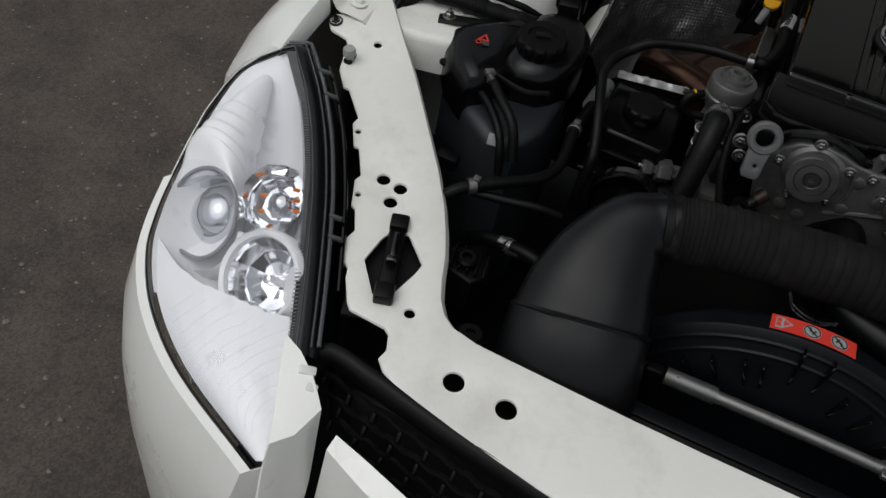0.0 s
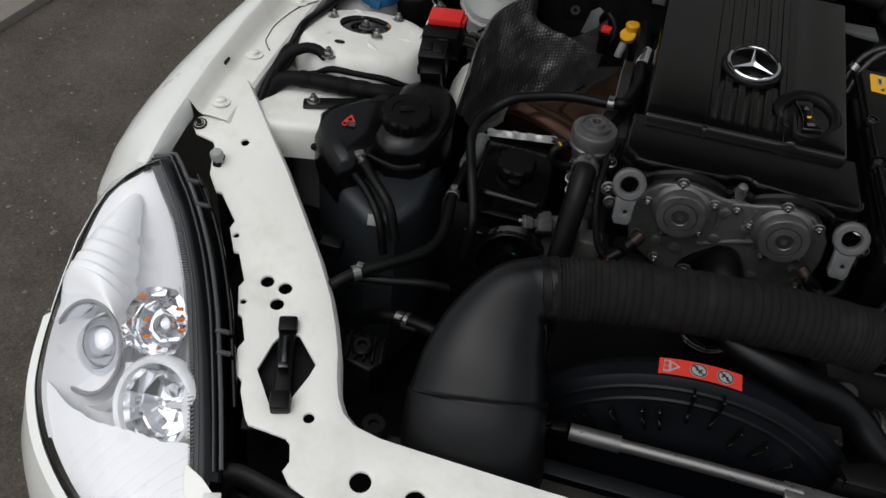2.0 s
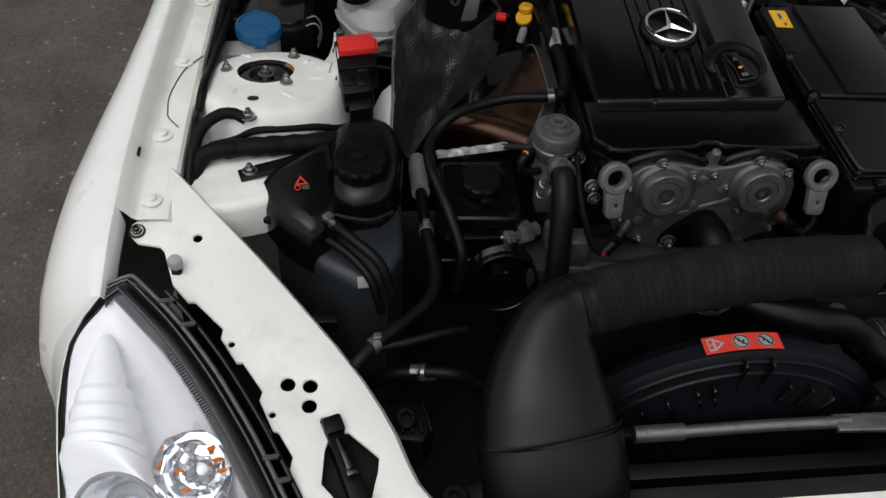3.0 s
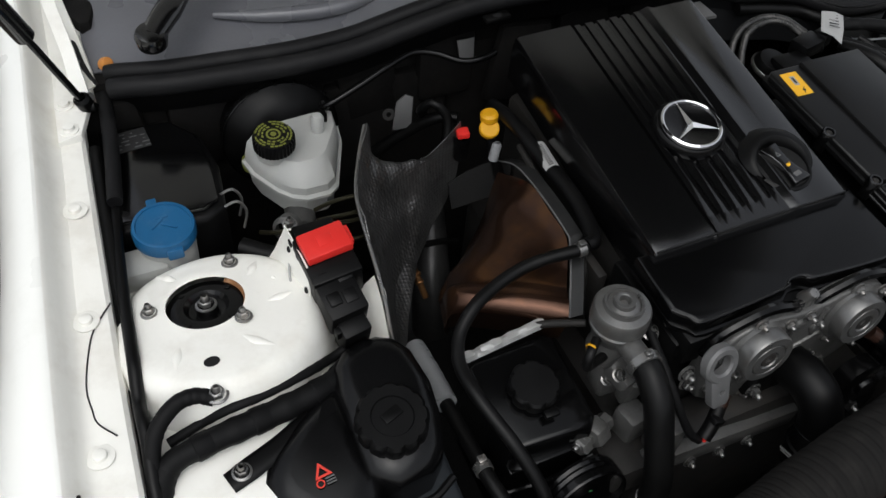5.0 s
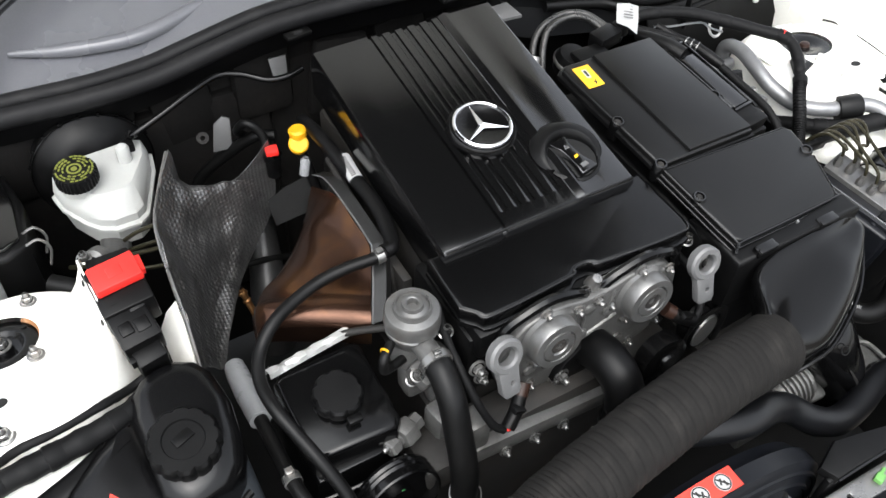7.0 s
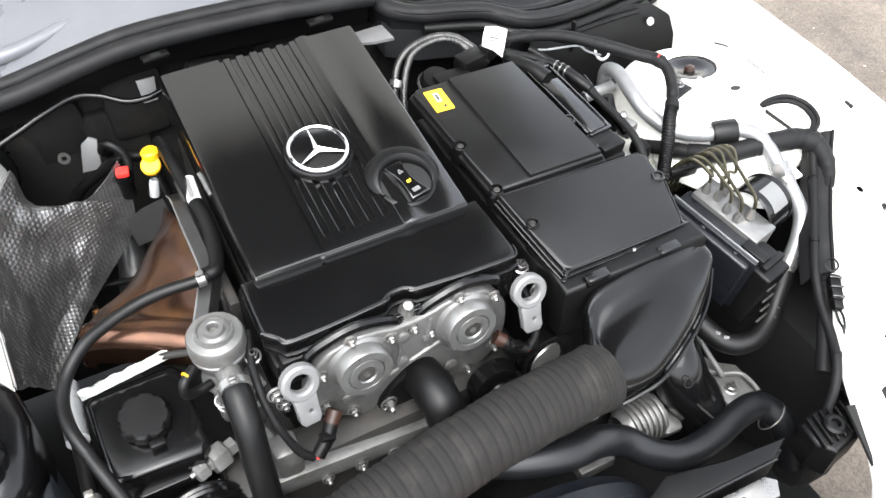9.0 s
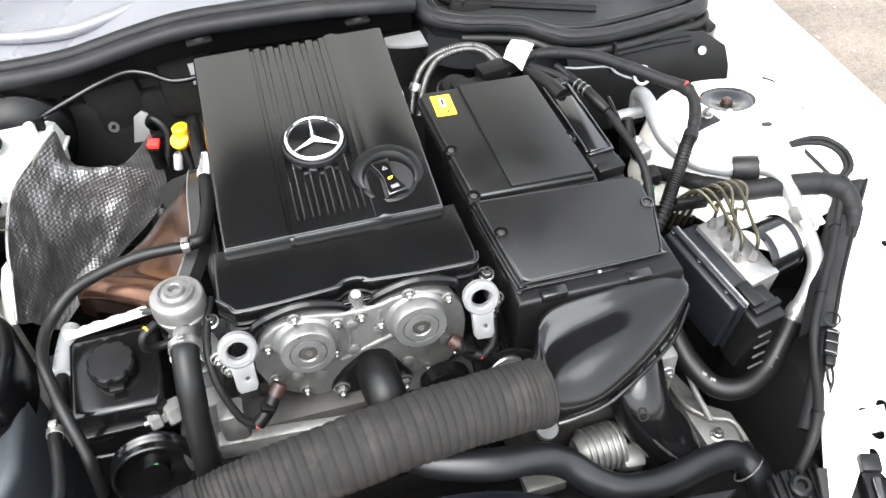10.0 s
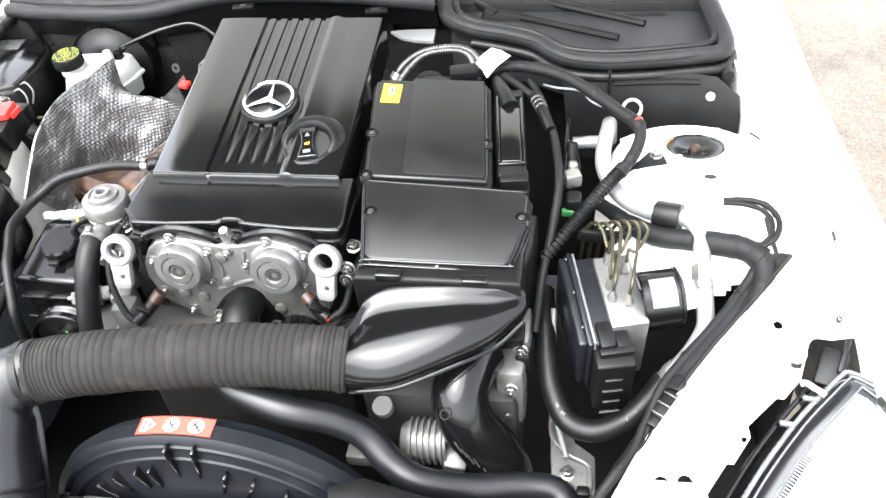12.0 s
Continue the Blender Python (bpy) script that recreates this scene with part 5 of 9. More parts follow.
for q in ((-0.208, -0.215, 0.806), (-0.176, -0.222, 0.807), (-0.205, -0.2, 0.775)):
    hexbolt("bolt", q, (0, -0.6, 1), val, 0.0048, 0.005)
hose("air_valve_hose", [(-0.1935, -0.223, 0.835), (-0.194, -0.24, 0.832), (-0.195, -0.262, 0.815), (-0.197, -0.28, 0.785), (-0.198, -0.295, 0.755), (-0.199, -0.305, 0.72), (-0.199, -0.305, 0.66)], 0.0148, rubber, "thick black ribbed rubber hose under the valve", "hose", clamps=(0.04,))
hose("air_valve_loop", [(-0.222, -0.185, 0.835), (-0.236, -0.197, 0.832), (-0.238, -0.2, 0.818), (-0.228, -0.195, 0.808), (-0.21, -0.19, 0.806)], 0.005, rubber, "small black vacuum hose loop", "hose")
solo("yellow_tag", lathe([(0.0052, 0), (0.0056, 0.0004), (0.0056, 0.0022), (0.0052, 0.0026)], (-0.231, -0.191, 0.8345), (-1, -0.7, -0.1), 16), yellow, "small yellow band on a vacuum hose", "band")
solo("wire_ring", lathe([(0.0165, 0), (0.018, 0.001), (0.0165, 0.002)], (-0.199, -0.308, 0.70), (0, -0.25, 1), 28), zinc, "thin wire spring clip round a hose", "clip")
acc = thing("mounting_bracket", (-0.2, -0.26, 0.68), "cast alloy bracket below the valve", "bracket")
part("block", merge(lathe([(0.0, 0.0), (0.009, 0.0), (0.011, 0.002), (0.011, 0.012), (0.008, 0.014), (0.008, 0.018), (0.0145, 0.019), (0.016, 0.021), (0.016, 0.036), (0.0145, 0.038), (0.01, 0.04), (0.01, 0.05)], (-0.256, -0.242, 0.737), (1, 0.4, -0.05), 6), box((-0.185, -0.232, 0.728), (0.03, 0.03, 0.045), 0.006, (0, 0, 10))), alloy, acc)
hexbolt("bolt", (-0.249, -0.238, 0.738), (-1, -0.4, 0.1), acc, 0.0055, 0.008)

# ---- power steering reservoir ----
ps = thing("steering_fluid_reservoir", (-0.283, -0.18, 0.6), "black power steering fluid reservoir with lobed cap", "reservoir")
part("body", merge(prism([(-0.332, -0.232), (-0.242, -0.238), (-0.233, -0.228), (-0.232, -0.135), (-0.24, -0.126), (-0.325, -0.126), (-0.334, -0.136)], 0.62, 0.772, bevel=0.006, seg=3, top=lambda x, y: 0.12 * (y + 0.18)), box((-0.283, -0.236, 0.735), (0.1, 0.012, 0.006), 0.002)), shiny, ps)
part("cap", lathe([(0.02, -0.012), (0.02, 0), (0.0262, 0.001), (0.0268, 0.004), (0.0265, 0.013), (0.024, 0.0155), (0.0, 0.016)], (-0.283, -0.183, 0.7755), (0, -0.1, 1), 48, lobes=8, lobe_depth=0.09), moulded, ps, "lobed black cap")
part("tab", box((-0.279, -0.2145, 0.778), (0.016, 0.01, 0.006), 0.002), moulded, ps)
part("shelf_edge", sweep([(-0.335, -0.243, 0.70), (-0.283, -0.249, 0.706), (-0.235, -0.244, 0.712)], 0.003, 8), shiny, ps)
strip = thing("heat_foil_strip", (-0.29, -0.13, 0.77), "crumpled pale foil bracket behind the reservoir", "bracket")
rows = []
for k in range(25):
    t = k / 24
    c = Vector((-0.337, -0.126, 0.786)).lerp(Vector((-0.241, -0.12, 0.794)), t)
    w = 0.004 * noise.noise((t * 9, 0, 0)) + 0.002 * noise.noise((t * 31, 3, 0))
    rows.append([c + Vector((0, 0.004 + w, -0.008)), c + Vector((0, 0.003, w)), c + Vector((0.001, -0.001 + w, 0.002 - w)), c + Vector((0.002, -0.005 - w, 0.001 + w)), c + Vector((0.002, -0.007, -0.005))])
part("sheet", patch(rows, 0.0012), white_foil, strip)
part("arm", sweep([(-0.25, -0.121, 0.79), (-0.236, -0.128, 0.795), (-0.222, -0.139, 0.803), (-0.208, -0.15, 0.81)], 0.0042, 10), dark_metal, strip, "dark rod joined to the valve")

# ---- coolant hoses on the passenger flank ----
main = [(-0.172, -0.08, 0.842), (-0.184, -0.082, 0.841), (-0.22, -0.078, 0.838), (-0.249, -0.078, 0.834), (-0.28, -0.085, 0.83), (-0.311, -0.098, 0.826), (-0.336, -0.116, 0.813), (-0.349, -0.144, 0.807), (-0.349, -0.18, 0.806), (-0.341, -0.209, 0.797), (-0.332, -0.237, 0.787), (-0.32, -0.268, 0.762), (-0.316, -0.283, 0.74), (-0.32, -0.285, 0.69)]
hose("coolant_hose", main, 0.007, rubber, "long black rubber coolant hose bending past the valve", "hose", clamps=(0.07,))
pp = thing("coolant_pipe", (-0.365, -0.11, 0.7), "silver sleeved coolant pipe with black hose", "pipe")
part("sleeve", sweep([(-0.353, -0.05, 0.71), (-0.354, -0.065, 0.713), (-0.355, -0.1, 0.72), (-0.3555, -0.14, 0.727)], [0.0115, 0.013, 0.0135, 0.0125], 18), rib_plastic, pp, "pale sleeve")
part("hose", sweep([(-0.3555, -0.135, 0.727), (-0.356, -0.2, 0.737), (-0.356, -0.235, 0.742), (-0.351, -0.275, 0.739), (-0.352, -0.315, 0.737), (-0.368, -0.35, 0.739), (-0.398, -0.38, 0.741), (-0.428, -0.404, 0.739), (-0.452, -0.425, 0.73), (-0.47, -0.43, 0.70)], 0.0078, 14, 6), rubber, pp)
for q, d in (((-0.356, -0.222, 0.7405), (0.0, -1, 0.14)), ((-0.426, -0.4025, 0.7392), (-0.8, -0.6, -0.05))):
    part("clamp", merge(lathe([(0.0084, 0), (0.0098, 0.0005), (0.0098, 0.01), (0.0084, 0.0105)], q, d, 18), box(Vector(q) + Vector((0, 0, 0.0105)), (0.009, 0.008, 0.006), 0.001)), zinc, pp, "plated hose clamp")

# ---- coolant expansion tank ----
tank = thing("coolant_tank", (-0.46, -0.2, 0.5), "black coolant expansion tank with knurled cap", "tank")
part("upper", prism([(-0.565, -0.188), (-0.552, -0.165), (-0.517, -0.14), (-0.474, -0.118), (-0.462, -0.13), (-0.458, -0.225), (-0.48, -0.272), (-0.5, -0.285), (-0.535, -0.255), (-0.56, -0.215)], 0.74, 0.807, bevel=0.028, seg=8, top=lambda x, y: 0.12 * (y + 0.2) + 0.04 * (x + 0.5)), tank_gloss, tank)
part("neck", prism([(-0.476, -0.135), (-0.47, -0.108), (-0.455, -0.093), (-0.438, -0.086), (-0.415, -0.086), (-0.398, -0.095), (-0.387, -0.112), (-0.382, -0.15), (-0.387, -0.19), (-0.398, -0.218), (-0.415, -0.234), (-0.45, -0.24), (-0.475, -0.22)], 0.72, 0.817, bevel=0.024, seg=8, top=lambda x, y: 0.1 * (y + 0.18)), tank_gloss, tank)
part("cap", lathe([(0.026, -0.01), (0.026, 0.0), (0.033, 0.001), (0.0345, 0.004), (0.034, 0.017), (0.031, 0.0205), (0.02, 0.0205), (0.019, 0.0185), (0.0, 0.0185)], (-0.438, -0.186, 0.814), (0, -0.12, 1), 84, lobes=12, lobe_depth=0.065), moulded, tank, "knurled black cap")
part("cap_mark", box((-0.438, -0.186, 0.8335), (0.02, 0.011, 0.002), 0.001, (0, 0, 20)), moulded, tank)
part("flange", sweep([(-0.4, -0.245, 0.792), (-0.43, -0.257, 0.79), (-0.475, -0.245, 0.79)], 0.004, 8), moulded, tank)
part("lower", merge(prism([(-0.545, -0.235), (-0.49, -0.292), (-0.45, -0.318), (-0.41, -0.312), (-0.388, -0.27), (-0.385, -0.15), (-0.45, -0.12), (-0.54, -0.16)], 0.48, 0.765, bevel=0.015, seg=3, top=lambda x, y: 0.25 * min(0, y + 0.24))), tank_grey, tank, "smoky translucent lower tank")
part("label", box((-0.4375, -0.3155, 0.745), (0.018, 0.0012, 0.016), 0.0003, (-14, 0, 6)), white_label, tank, "small white label")
m_t = Matrix.Translation((-0.511, -0.204, 0.8085)) @ pose(0, 0, 0, 7, -2, 6) @ Matrix.Diagonal((0.75, 0.75, 1, 1))
part("warning_triangle", merge(prism([(-0.011, -0.006), (0.011, -0.006), (0.0, 0.013)], 0, 0.0005, m_t, 0, holes=[[(-0.006, -0.0032), (0.006, -0.0032), (0.0, 0.007)]]), lathe([(0.004, -0.0002), (0.004, 0.0006), (0.0028, 0.0006), (0.0028, 0)], m_t @ Vector((-0.007, -0.012, 0)), (0, -0.1, 1), 18)), red_label, tank, "red warning symbol")
part("print", merge(*[box(m_t @ Vector((0.006, -0.009 - 0.0035 * k, 0.0003)), (0.009, 0.0015, 0.0006), 0, (0, 0, 6)) for k in range(3)]), dull_grey, tank, "unreadable white print")
hose("tank_hose", [(-0.545, -0.185, 0.785), (-0.515, -0.216, 0.79), (-0.485, -0.246, 0.79), (-0.45, -0.287, 0.789), (-0.42, -0.314, 0.775), (-0.405, -0.33, 0.735)], 0.0065, rubber, "black vent hose clipped to the tank", "hose")
hose("tank_hose", [(-0.557, -0.222, 0.764), (-0.53, -0.236, 0.768), (-0.503, -0.252, 0.771), (-0.463, -0.285, 0.771), (-0.432, -0.318, 0.755), (-0.418, -0.335, 0.71)], 0.0055, rubber, "black vent hose clipped to the tank", "hose")
solo("hose_clip", merge(box((-0.479, -0.256, 0.797), (0.013, 0.011, 0.008), 0.002, (0, 0, 40)), box((-0.474, -0.264, 0.793), (0.01, 0.006, 0.013), 0.002, (0, 0, -30))), zinc, "bright spring clip on a vent hose", "clip")
sn = thing("level_sensor", (-0.5, -0.345, 0.68), "black coolant level sensor plug", "sensor")
part("body", merge(lathe([(0.016, 0), (0.017, 0.012), (0.012, 0.016), (0.012, 0.03), (0.0, 0.03)], (-0.5, -0.33, 0.7), (-0.6, -0.4, 0.2), 20), box((-0.485, -0.345, 0.71), (0.03, 0.02, 0.02), 0.004)), moulded, sn)

# harness over the tower
hose("wing_harness", [(-0.452, -0.1, 0.80), (-0.475, -0.118, 0.803), (-0.52, -0.128, 0.806), (-0.56, -0.134, 0.808), (-0.6, -0.14, 0.81), (-0.632, -0.147, 0.806), (-0.647, -0.17, 0.79), (-0.645, -0.22, 0.76), (-0.63, -0.27, 0.73)], [0.009, 0.012, 0.0125, 0.012, 0.011, 0.012, 0.012, 0.011], tape, "taped black wiring harness over the tower", "harness")
hose("wing_harness", [(-0.443, -0.081, 0.8), (-0.465, -0.089, 0.8), (-0.495, -0.106, 0.816), (-0.539, -0.118, 0.823), (-0.57, -0.12, 0.822), (-0.597, -0.115, 0.805), (-0.628, -0.121, 0.8)], 0.0048, tape, "thin black cable over the tower", "cable")
hose("earth_strap", [(-0.58, -0.112, 0.835), (-0.595, -0.107, 0.84), (-0.614, -0.11, 0.84), (-0.635, -0.125, 0.83), (-0.645, -0.148, 0.81), (-0.645, -0.19, 0.78)], 0.0075, tape, "black earth lead bolted to the tower", "cable")
hose("wing_harness", [(-0.606, 0.22, 0.835), (-0.623, 0.124, 0.826), (-0.628, 0.079, 0.826), (-0.633, 0.019, 0.83), (-0.637, -0.049, 0.841), (-0.642, -0.085, 0.826), (-0.643, -0.12, 0.826), (-0.648, -0.2, 0.785), (-0.62, -0.29, 0.73)], 0.0062, moulded, "black corrugated wiring conduit along the wing", "conduit")
bl = thing("tower_bolt", (-0.576, -0.112, 0.82), "steel earth bolt with copper-coloured lug", "bolt")
hexbolt("bolt", (-0.576, -0.112, 0.838), (0, 0, 1), bl, 0.0068, 0.007)
br = thing("tank_bracket", (-0.56, -0.175, 0.79), "black tank bracket strap bolted to the tower", "bracket")
part("strap", sweep([(-0.588, -0.178, 0.797), (-0.565, -0.171, 0.799), (-0.535, -0.16, 0.80), (-0.5, -0.145, 0.80)], [0.011, 0.012, 0.011, 0.012], 12, 5, squash=0.35), moulded, br)
hexbolt("bolt", (-0.575, -0.174, 0.802), (0, 0, 1), br, 0.006, 0.006)

# ---- fuse box ----
fb = thing("fuse_box", (-0.437, -0.03, 0.78), "black fuse box with a red terminal cover", "fuse box")
part("body", box((-0.437, -0.012, 0.848), (0.052, 0.06, 0.04), 0.003, (6, -4, 3)), moulded, fb)
part("relay", box((-0.4385, -0.052, 0.836), (0.04, 0.044, 0.042), 0.003, (16, -4, 6)), moulded, fb)
part("fuse_holder", box((-0.4345, -0.076, 0.812), (0.03, 0.02, 0.05), 0.003, (16, -4, 8)), moulded, fb)
part("end_piece", box((-0.437, 0.028, 0.845), (0.045, 0.025, 0.03), 0.003), moulded, fb)
for k in range(7):
    part("side_catch", box((-0.4635 + 0.002 * k, 0.02 - 0.017 * k, 0.856 - 0.0045 * k), (0.006, 0.008, 0.012), 0.001, (8, -4, 6)), moulded, fb)
for px, py, pz, w, d in ((-0.449, -0.037, 0.858, 0.012, 0.012), (-0.43, -0.038, 0.857, 0.016, 0.014), (-0.447, -0.06, 0.8515, 0.013, 0.014), (-0.431, -0.06, 0.851, 0.014, 0.015)):
    part("fuse", box((px, py, pz), (w, d, 0.012), 0.0015, (16, -4, 6)), moulded, fb)
part("red_cover", merge(box((-0.437, -0.005, 0.874), (0.048, 0.034, 0.011), 0.0022, (2, -4, 4)), box((-0.4115, 0.0, 0.87), (0.006, 0.022, 0.008), 0.001), box((-0.437, -0.005, 0.8795), (0.015, 0.014, 0.0015), 0.0006, (2, -4, 4))), red, fb, "red terminal cover")
br = thing("fuse_box_bracket", (-0.465, 0.0, 0.8), "white painted fuse box bracket", "bracket")
part("plate", patch([[(-0.462, 0.045, 0.86), (-0.466, 0.038, 0.867), (-0.462, -0.022, 0.868)], [(-0.475, 0.052, 0.82), (-0.471, 0.02, 0.835), (-0.463, -0.03, 0.84)], [(-0.49, 0.05, 0.80), (-0.476, 0.01, 0.805), (-0.465, -0.04, 0.80)]], 0.0015), primer, br)
for q in ((-0.467, 0.02, 0.85), (-0.464, -0.025, 0.835)):
    part("hole", lathe([(0.0035, 0.0002), (0.0035, 0.0012), (0, 0.0012)], q, (-1, -0.1, 0.35), 12), pit, br)
hexbolt("bolt", (-0.458, 0.045, 0.858), (0, -0.2, 1), br, 0.005, 0.008)

# ---- brake reservoir and booster ----
bo = thing("brake_booster", (-0.39, 0.29, 0.65), "glossy black round brake booster on the firewall", "brake booster")
part("shell", lathe([(0.0682, -0.05), (0.0702, -0.01), (0.0742, -0.006), (0.0732, 0.0), (0.0672, 0.003), (0.0602, 0.014), (0.045, 0.024), (0.02, 0.028), (0.0, 0.028)], (-0.405, 0.266, 0.7829), (0, -1, 0.1), 56), moulded, bo)
for k in range(9):
    a = 0.3 + (math.pi - 0.6) * k / 8
    part("crimp", box((-0.405 + 0.0737 * math.cos(a), 0.272, 0.7829 + 0.0737 * math.sin(a)), (0.006, 0.004, 0.004), 0.001, (0, -math.degrees(a), 0)), gloss, bo)
part("rim", lathe([(0.0730, -0.001), (0.0744, 0.0), (0.0750, 0.001), (0.0742, 0.0022), (0.0730, 0.001)], (-0.405, 0.2645, 0.7829), (0, -1, 0.1), 72), gloss, bo, "rolled booster rim")
brk = thing("brake_fluid_reservoir", (-0.41, 0.19, 0.74), "clouded white brake fluid reservoir with black cap", "reservoir")
rout = [(-0.463, 0.224), (-0.458, 0.198), (-0.44, 0.163), (-0.427, 0.147), (-0.412, 0.139), (-0.385, 0.139), (-0.373, 0.148), (-0.345, 0.215), (-0.34, 0.244), (-0.35, 0.25), (-0.44, 0.245)]
ring_at = lambda k, z, front=0.0: [(-0.405 + (x + 0.405) * k, 0.205 + (y - 0.205) * k + (front if y < 0.2 else 0), z) for x, y in rout + rout[:1]]
loft = patch([ring_at(0.72, 0.752), ring_at(0.9, 0.756), ring_at(0.94, 0.786), ring_at(1.05, 0.787), ring_at(1.05, 0.791), ring_at(0.98, 0.793), ring_at(0.97, 0.803), ring_at(0.95, 0.808, 0.003), ring_at(0.9, 0.822, 0.018), ring_at(0.88, 0.8235, 0.019)])
bmesh.ops.remove_doubles(loft, verts=loft.verts, dist=1e-5)
bmesh.ops.contextual_create(loft, geom=[e for e in loft.edges if len(e.link_faces) == 1 and e.verts[0].co.z > 0.82])
part("body", loft, clouded, brk, crease=24)
part("spout", lathe([(0.008, 0), (0.008, 0.022), (0.0055, 0.026), (0, 0.027)], (-0.373, 0.212, 0.82), (0, 0, 1), 16), clouded, brk)
part("filler", lathe([(0.021, 0), (0.021, 0.02)], (-0.432, 0.196, 0.818), (0, 0, 1), 24), clouded, brk)
part("cap", lathe([(0.023, 0.0), (0.0245, 0.0015), (0.0245, 0.0155), (0.023, 0.0185), (0.0, 0.019)], (-0.432, 0.191, 0.833), (0, -0.05, 1), 64, lobes=32, lobe_depth=0.05), moulded, brk, "black ribbed cap")
cm = Matrix.Translation((-0.432, 0.1905, 0.8522)) @ axes((0, -0.05, 1))
pr = [lathe([(0.0085, 0), (0.0085, 0.0006), (0.0062, 0.0006), (0.0062, 0)], cm.translation, (0, -0.05, 1), 24), lathe([(0.0035, 0), (0.0035, 0.0006), (0.002, 0.0006)], cm.translation, (0, -0.05, 1), 14)]
for rr, nn, ln_ in ((0.0125, 14, 0.0038), (0.0165, 20, 0.004), (0.0203, 26, 0.0038)):
    for k in range(nn):
        if (k * 7 + nn) % 5 == 0:
            continue
        a = 2 * math.pi * k / nn
        b = box((rr * math.cos(a), rr * math.sin(a), 0.0003), (0.0021, ln_, 0.0006), 0, (0, 0, math.degrees(a)))
        b.transform(cm)
        pr.append(b)
part("print", merge(*pr), lime_print, brk, "lime printed ring of unreadable words")
part("level_plug", merge(box((-0.364, 0.228, 0.828), (0.014, 0.012, 0.016), 0.002), lathe([(0.004, 0), (0.004, 0.012)], (-0.36, 0.234, 0.832), (0.3, 0.6, 0.3), 10)), moulded, brk)
part("side_plug", merge(lathe([(0.011, 0), (0.011, 0.008), (0, 0.008)], (-0.452, 0.235, 0.775), (-1, -0.3, 0.3), 18)), lime_print, brk, "greenish plug")
mcyl = thing("brake_master_cylinder", (-0.41, 0.17, 0.72), "cast alloy brake master cylinder with bent lines", "cylinder")
part("barrel", merge(sweep([(-0.395, 0.28, 0.735), (-0.41, 0.2, 0.745), (-0.425, 0.12, 0.755)], 0.018, 18), lathe([(0.016, 0), (0.016, 0.014), (0.01, 0.018)], (-0.44, 0.118, 0.775), (-0.5, -0.5, 0.3), 16)), alloy, mcyl)
for pts in ([(-0.41, 0.118, 0.79), (-0.39, 0.105, 0.81), (-0.36, 0.098, 0.815), (-0.352, 0.09, 0.80), (-0.37, 0.078, 0.80), (-0.42, 0.085, 0.80), (-0.46, 0.1, 0.79), (-0.475, 0.12, 0.775)],
            [(-0.41, 0.11, 0.78), (-0.385, 0.09, 0.80), (-0.36, 0.085, 0.80), (-0.37, 0.06, 0.79), (-0.43, 0.072, 0.79), (-0.48, 0.085, 0.77), (-0.49, 0.11, 0.76)]):
    part("brake_line", sweep(pts, 0.0026, 8, 5), olive_line, mcyl, "thin bent brake line")

# ---- washer filler ----
wa = thing("washer_tank", (-0.576, 0.115, 0.6), "white washer fluid tank with blue lid", "tank")
part("neck", lathe([(0.0305, -0.2), (0.0305, -0.02), (0.0282, -0.012), (0.0282, 0.0)], (-0.576, 0.115, 0.822), (0.03, -0.05, 1), 36), clouded, wa)
part("lid", merge(lathe([(0.029, -0.014), (0.0328, -0.013), (0.0334, -0.002), (0.032, 0.003), (0.0288, 0.0035), (0.0283, 0.0015), (0.0, 0.0015)], (-0.576, 0.115, 0.83), (0.03, -0.05, 1), 44), box((-0.572, 0.083, 0.82), (0.017, 0.008, 0.014), 0.002), box((-0.581, 0.152, 0.828), (0.011, 0.016, 0.004), 0.0015)), blue, wa, "bright blue flip lid")
part("lid_mark", merge(box((-0.582, 0.118, 0.832), (0.018, 0.003, 0.0015), 0.0005, (0, 0, 40)), box((-0.57, 0.112, 0.832), (0.018, 0.003, 0.0015), 0.0005, (0, 0, -35)), box((-0.576, 0.126, 0.832), (0.014, 0.003, 0.0015), 0.0005, (0, 0, 5))), blue, wa)
part("shoulder", box((-0.61, 0.1, 0.79), (0.06, 0.04, 0.03), 0.008), clouded, wa)

# ---- black box behind the washer tank ----
bx = thing("control_box", (-0.56, 0.21, 0.6), "black plastic control unit box with white label", "box")
part("body", prism([(-0.622, 0.13), (-0.53, 0.118), (-0.506, 0.13), (-0.497, 0.2), (-0.505, 0.255), (-0.53, 0.29), (-0.615, 0.3)], 0.62, 0.822, bevel=0.008, seg=3), moulded, bx)
part("lid", prism([(-0.616, 0.138), (-0.53, 0.128), (-0.512, 0.138), (-0.506, 0.2), (-0.513, 0.25), (-0.535, 0.282), (-0.61, 0.29)], 0.822, 0.828, bevel=0.003), satin, bx)
part("label", box((-0.585, 0.262, 0.8283), (0.046, 0.034, 0.0006), 0, (0, 0, 4)), black_print, bx, "dark printed label")
part("label_print", merge(*[box((-0.6 + 0.0105 * (k % 4) + 0.001 * (k // 4), 0.274 - 0.0062 * (k // 4), 0.8288), (0.0085 - 0.003 * ((k * 7) % 3), 0.0016, 0.0005), 0, (0, 0, 4)) for k in range(20) if k % 7 != 3]), dull_grey, bx, "unreadable white label print")
for k in range(2):
    part("wire_clip", sweep([(-0.508, 0.13 + 0.02 * k, 0.82), (-0.494, 0.128 + 0.02 * k, 0.825), (-0.486, 0.125 + 0.02 * k, 0.81), (-0.492, 0.12 + 0.02 * k, 0.79)], 0.0016, 6, 5), zinc, bx)
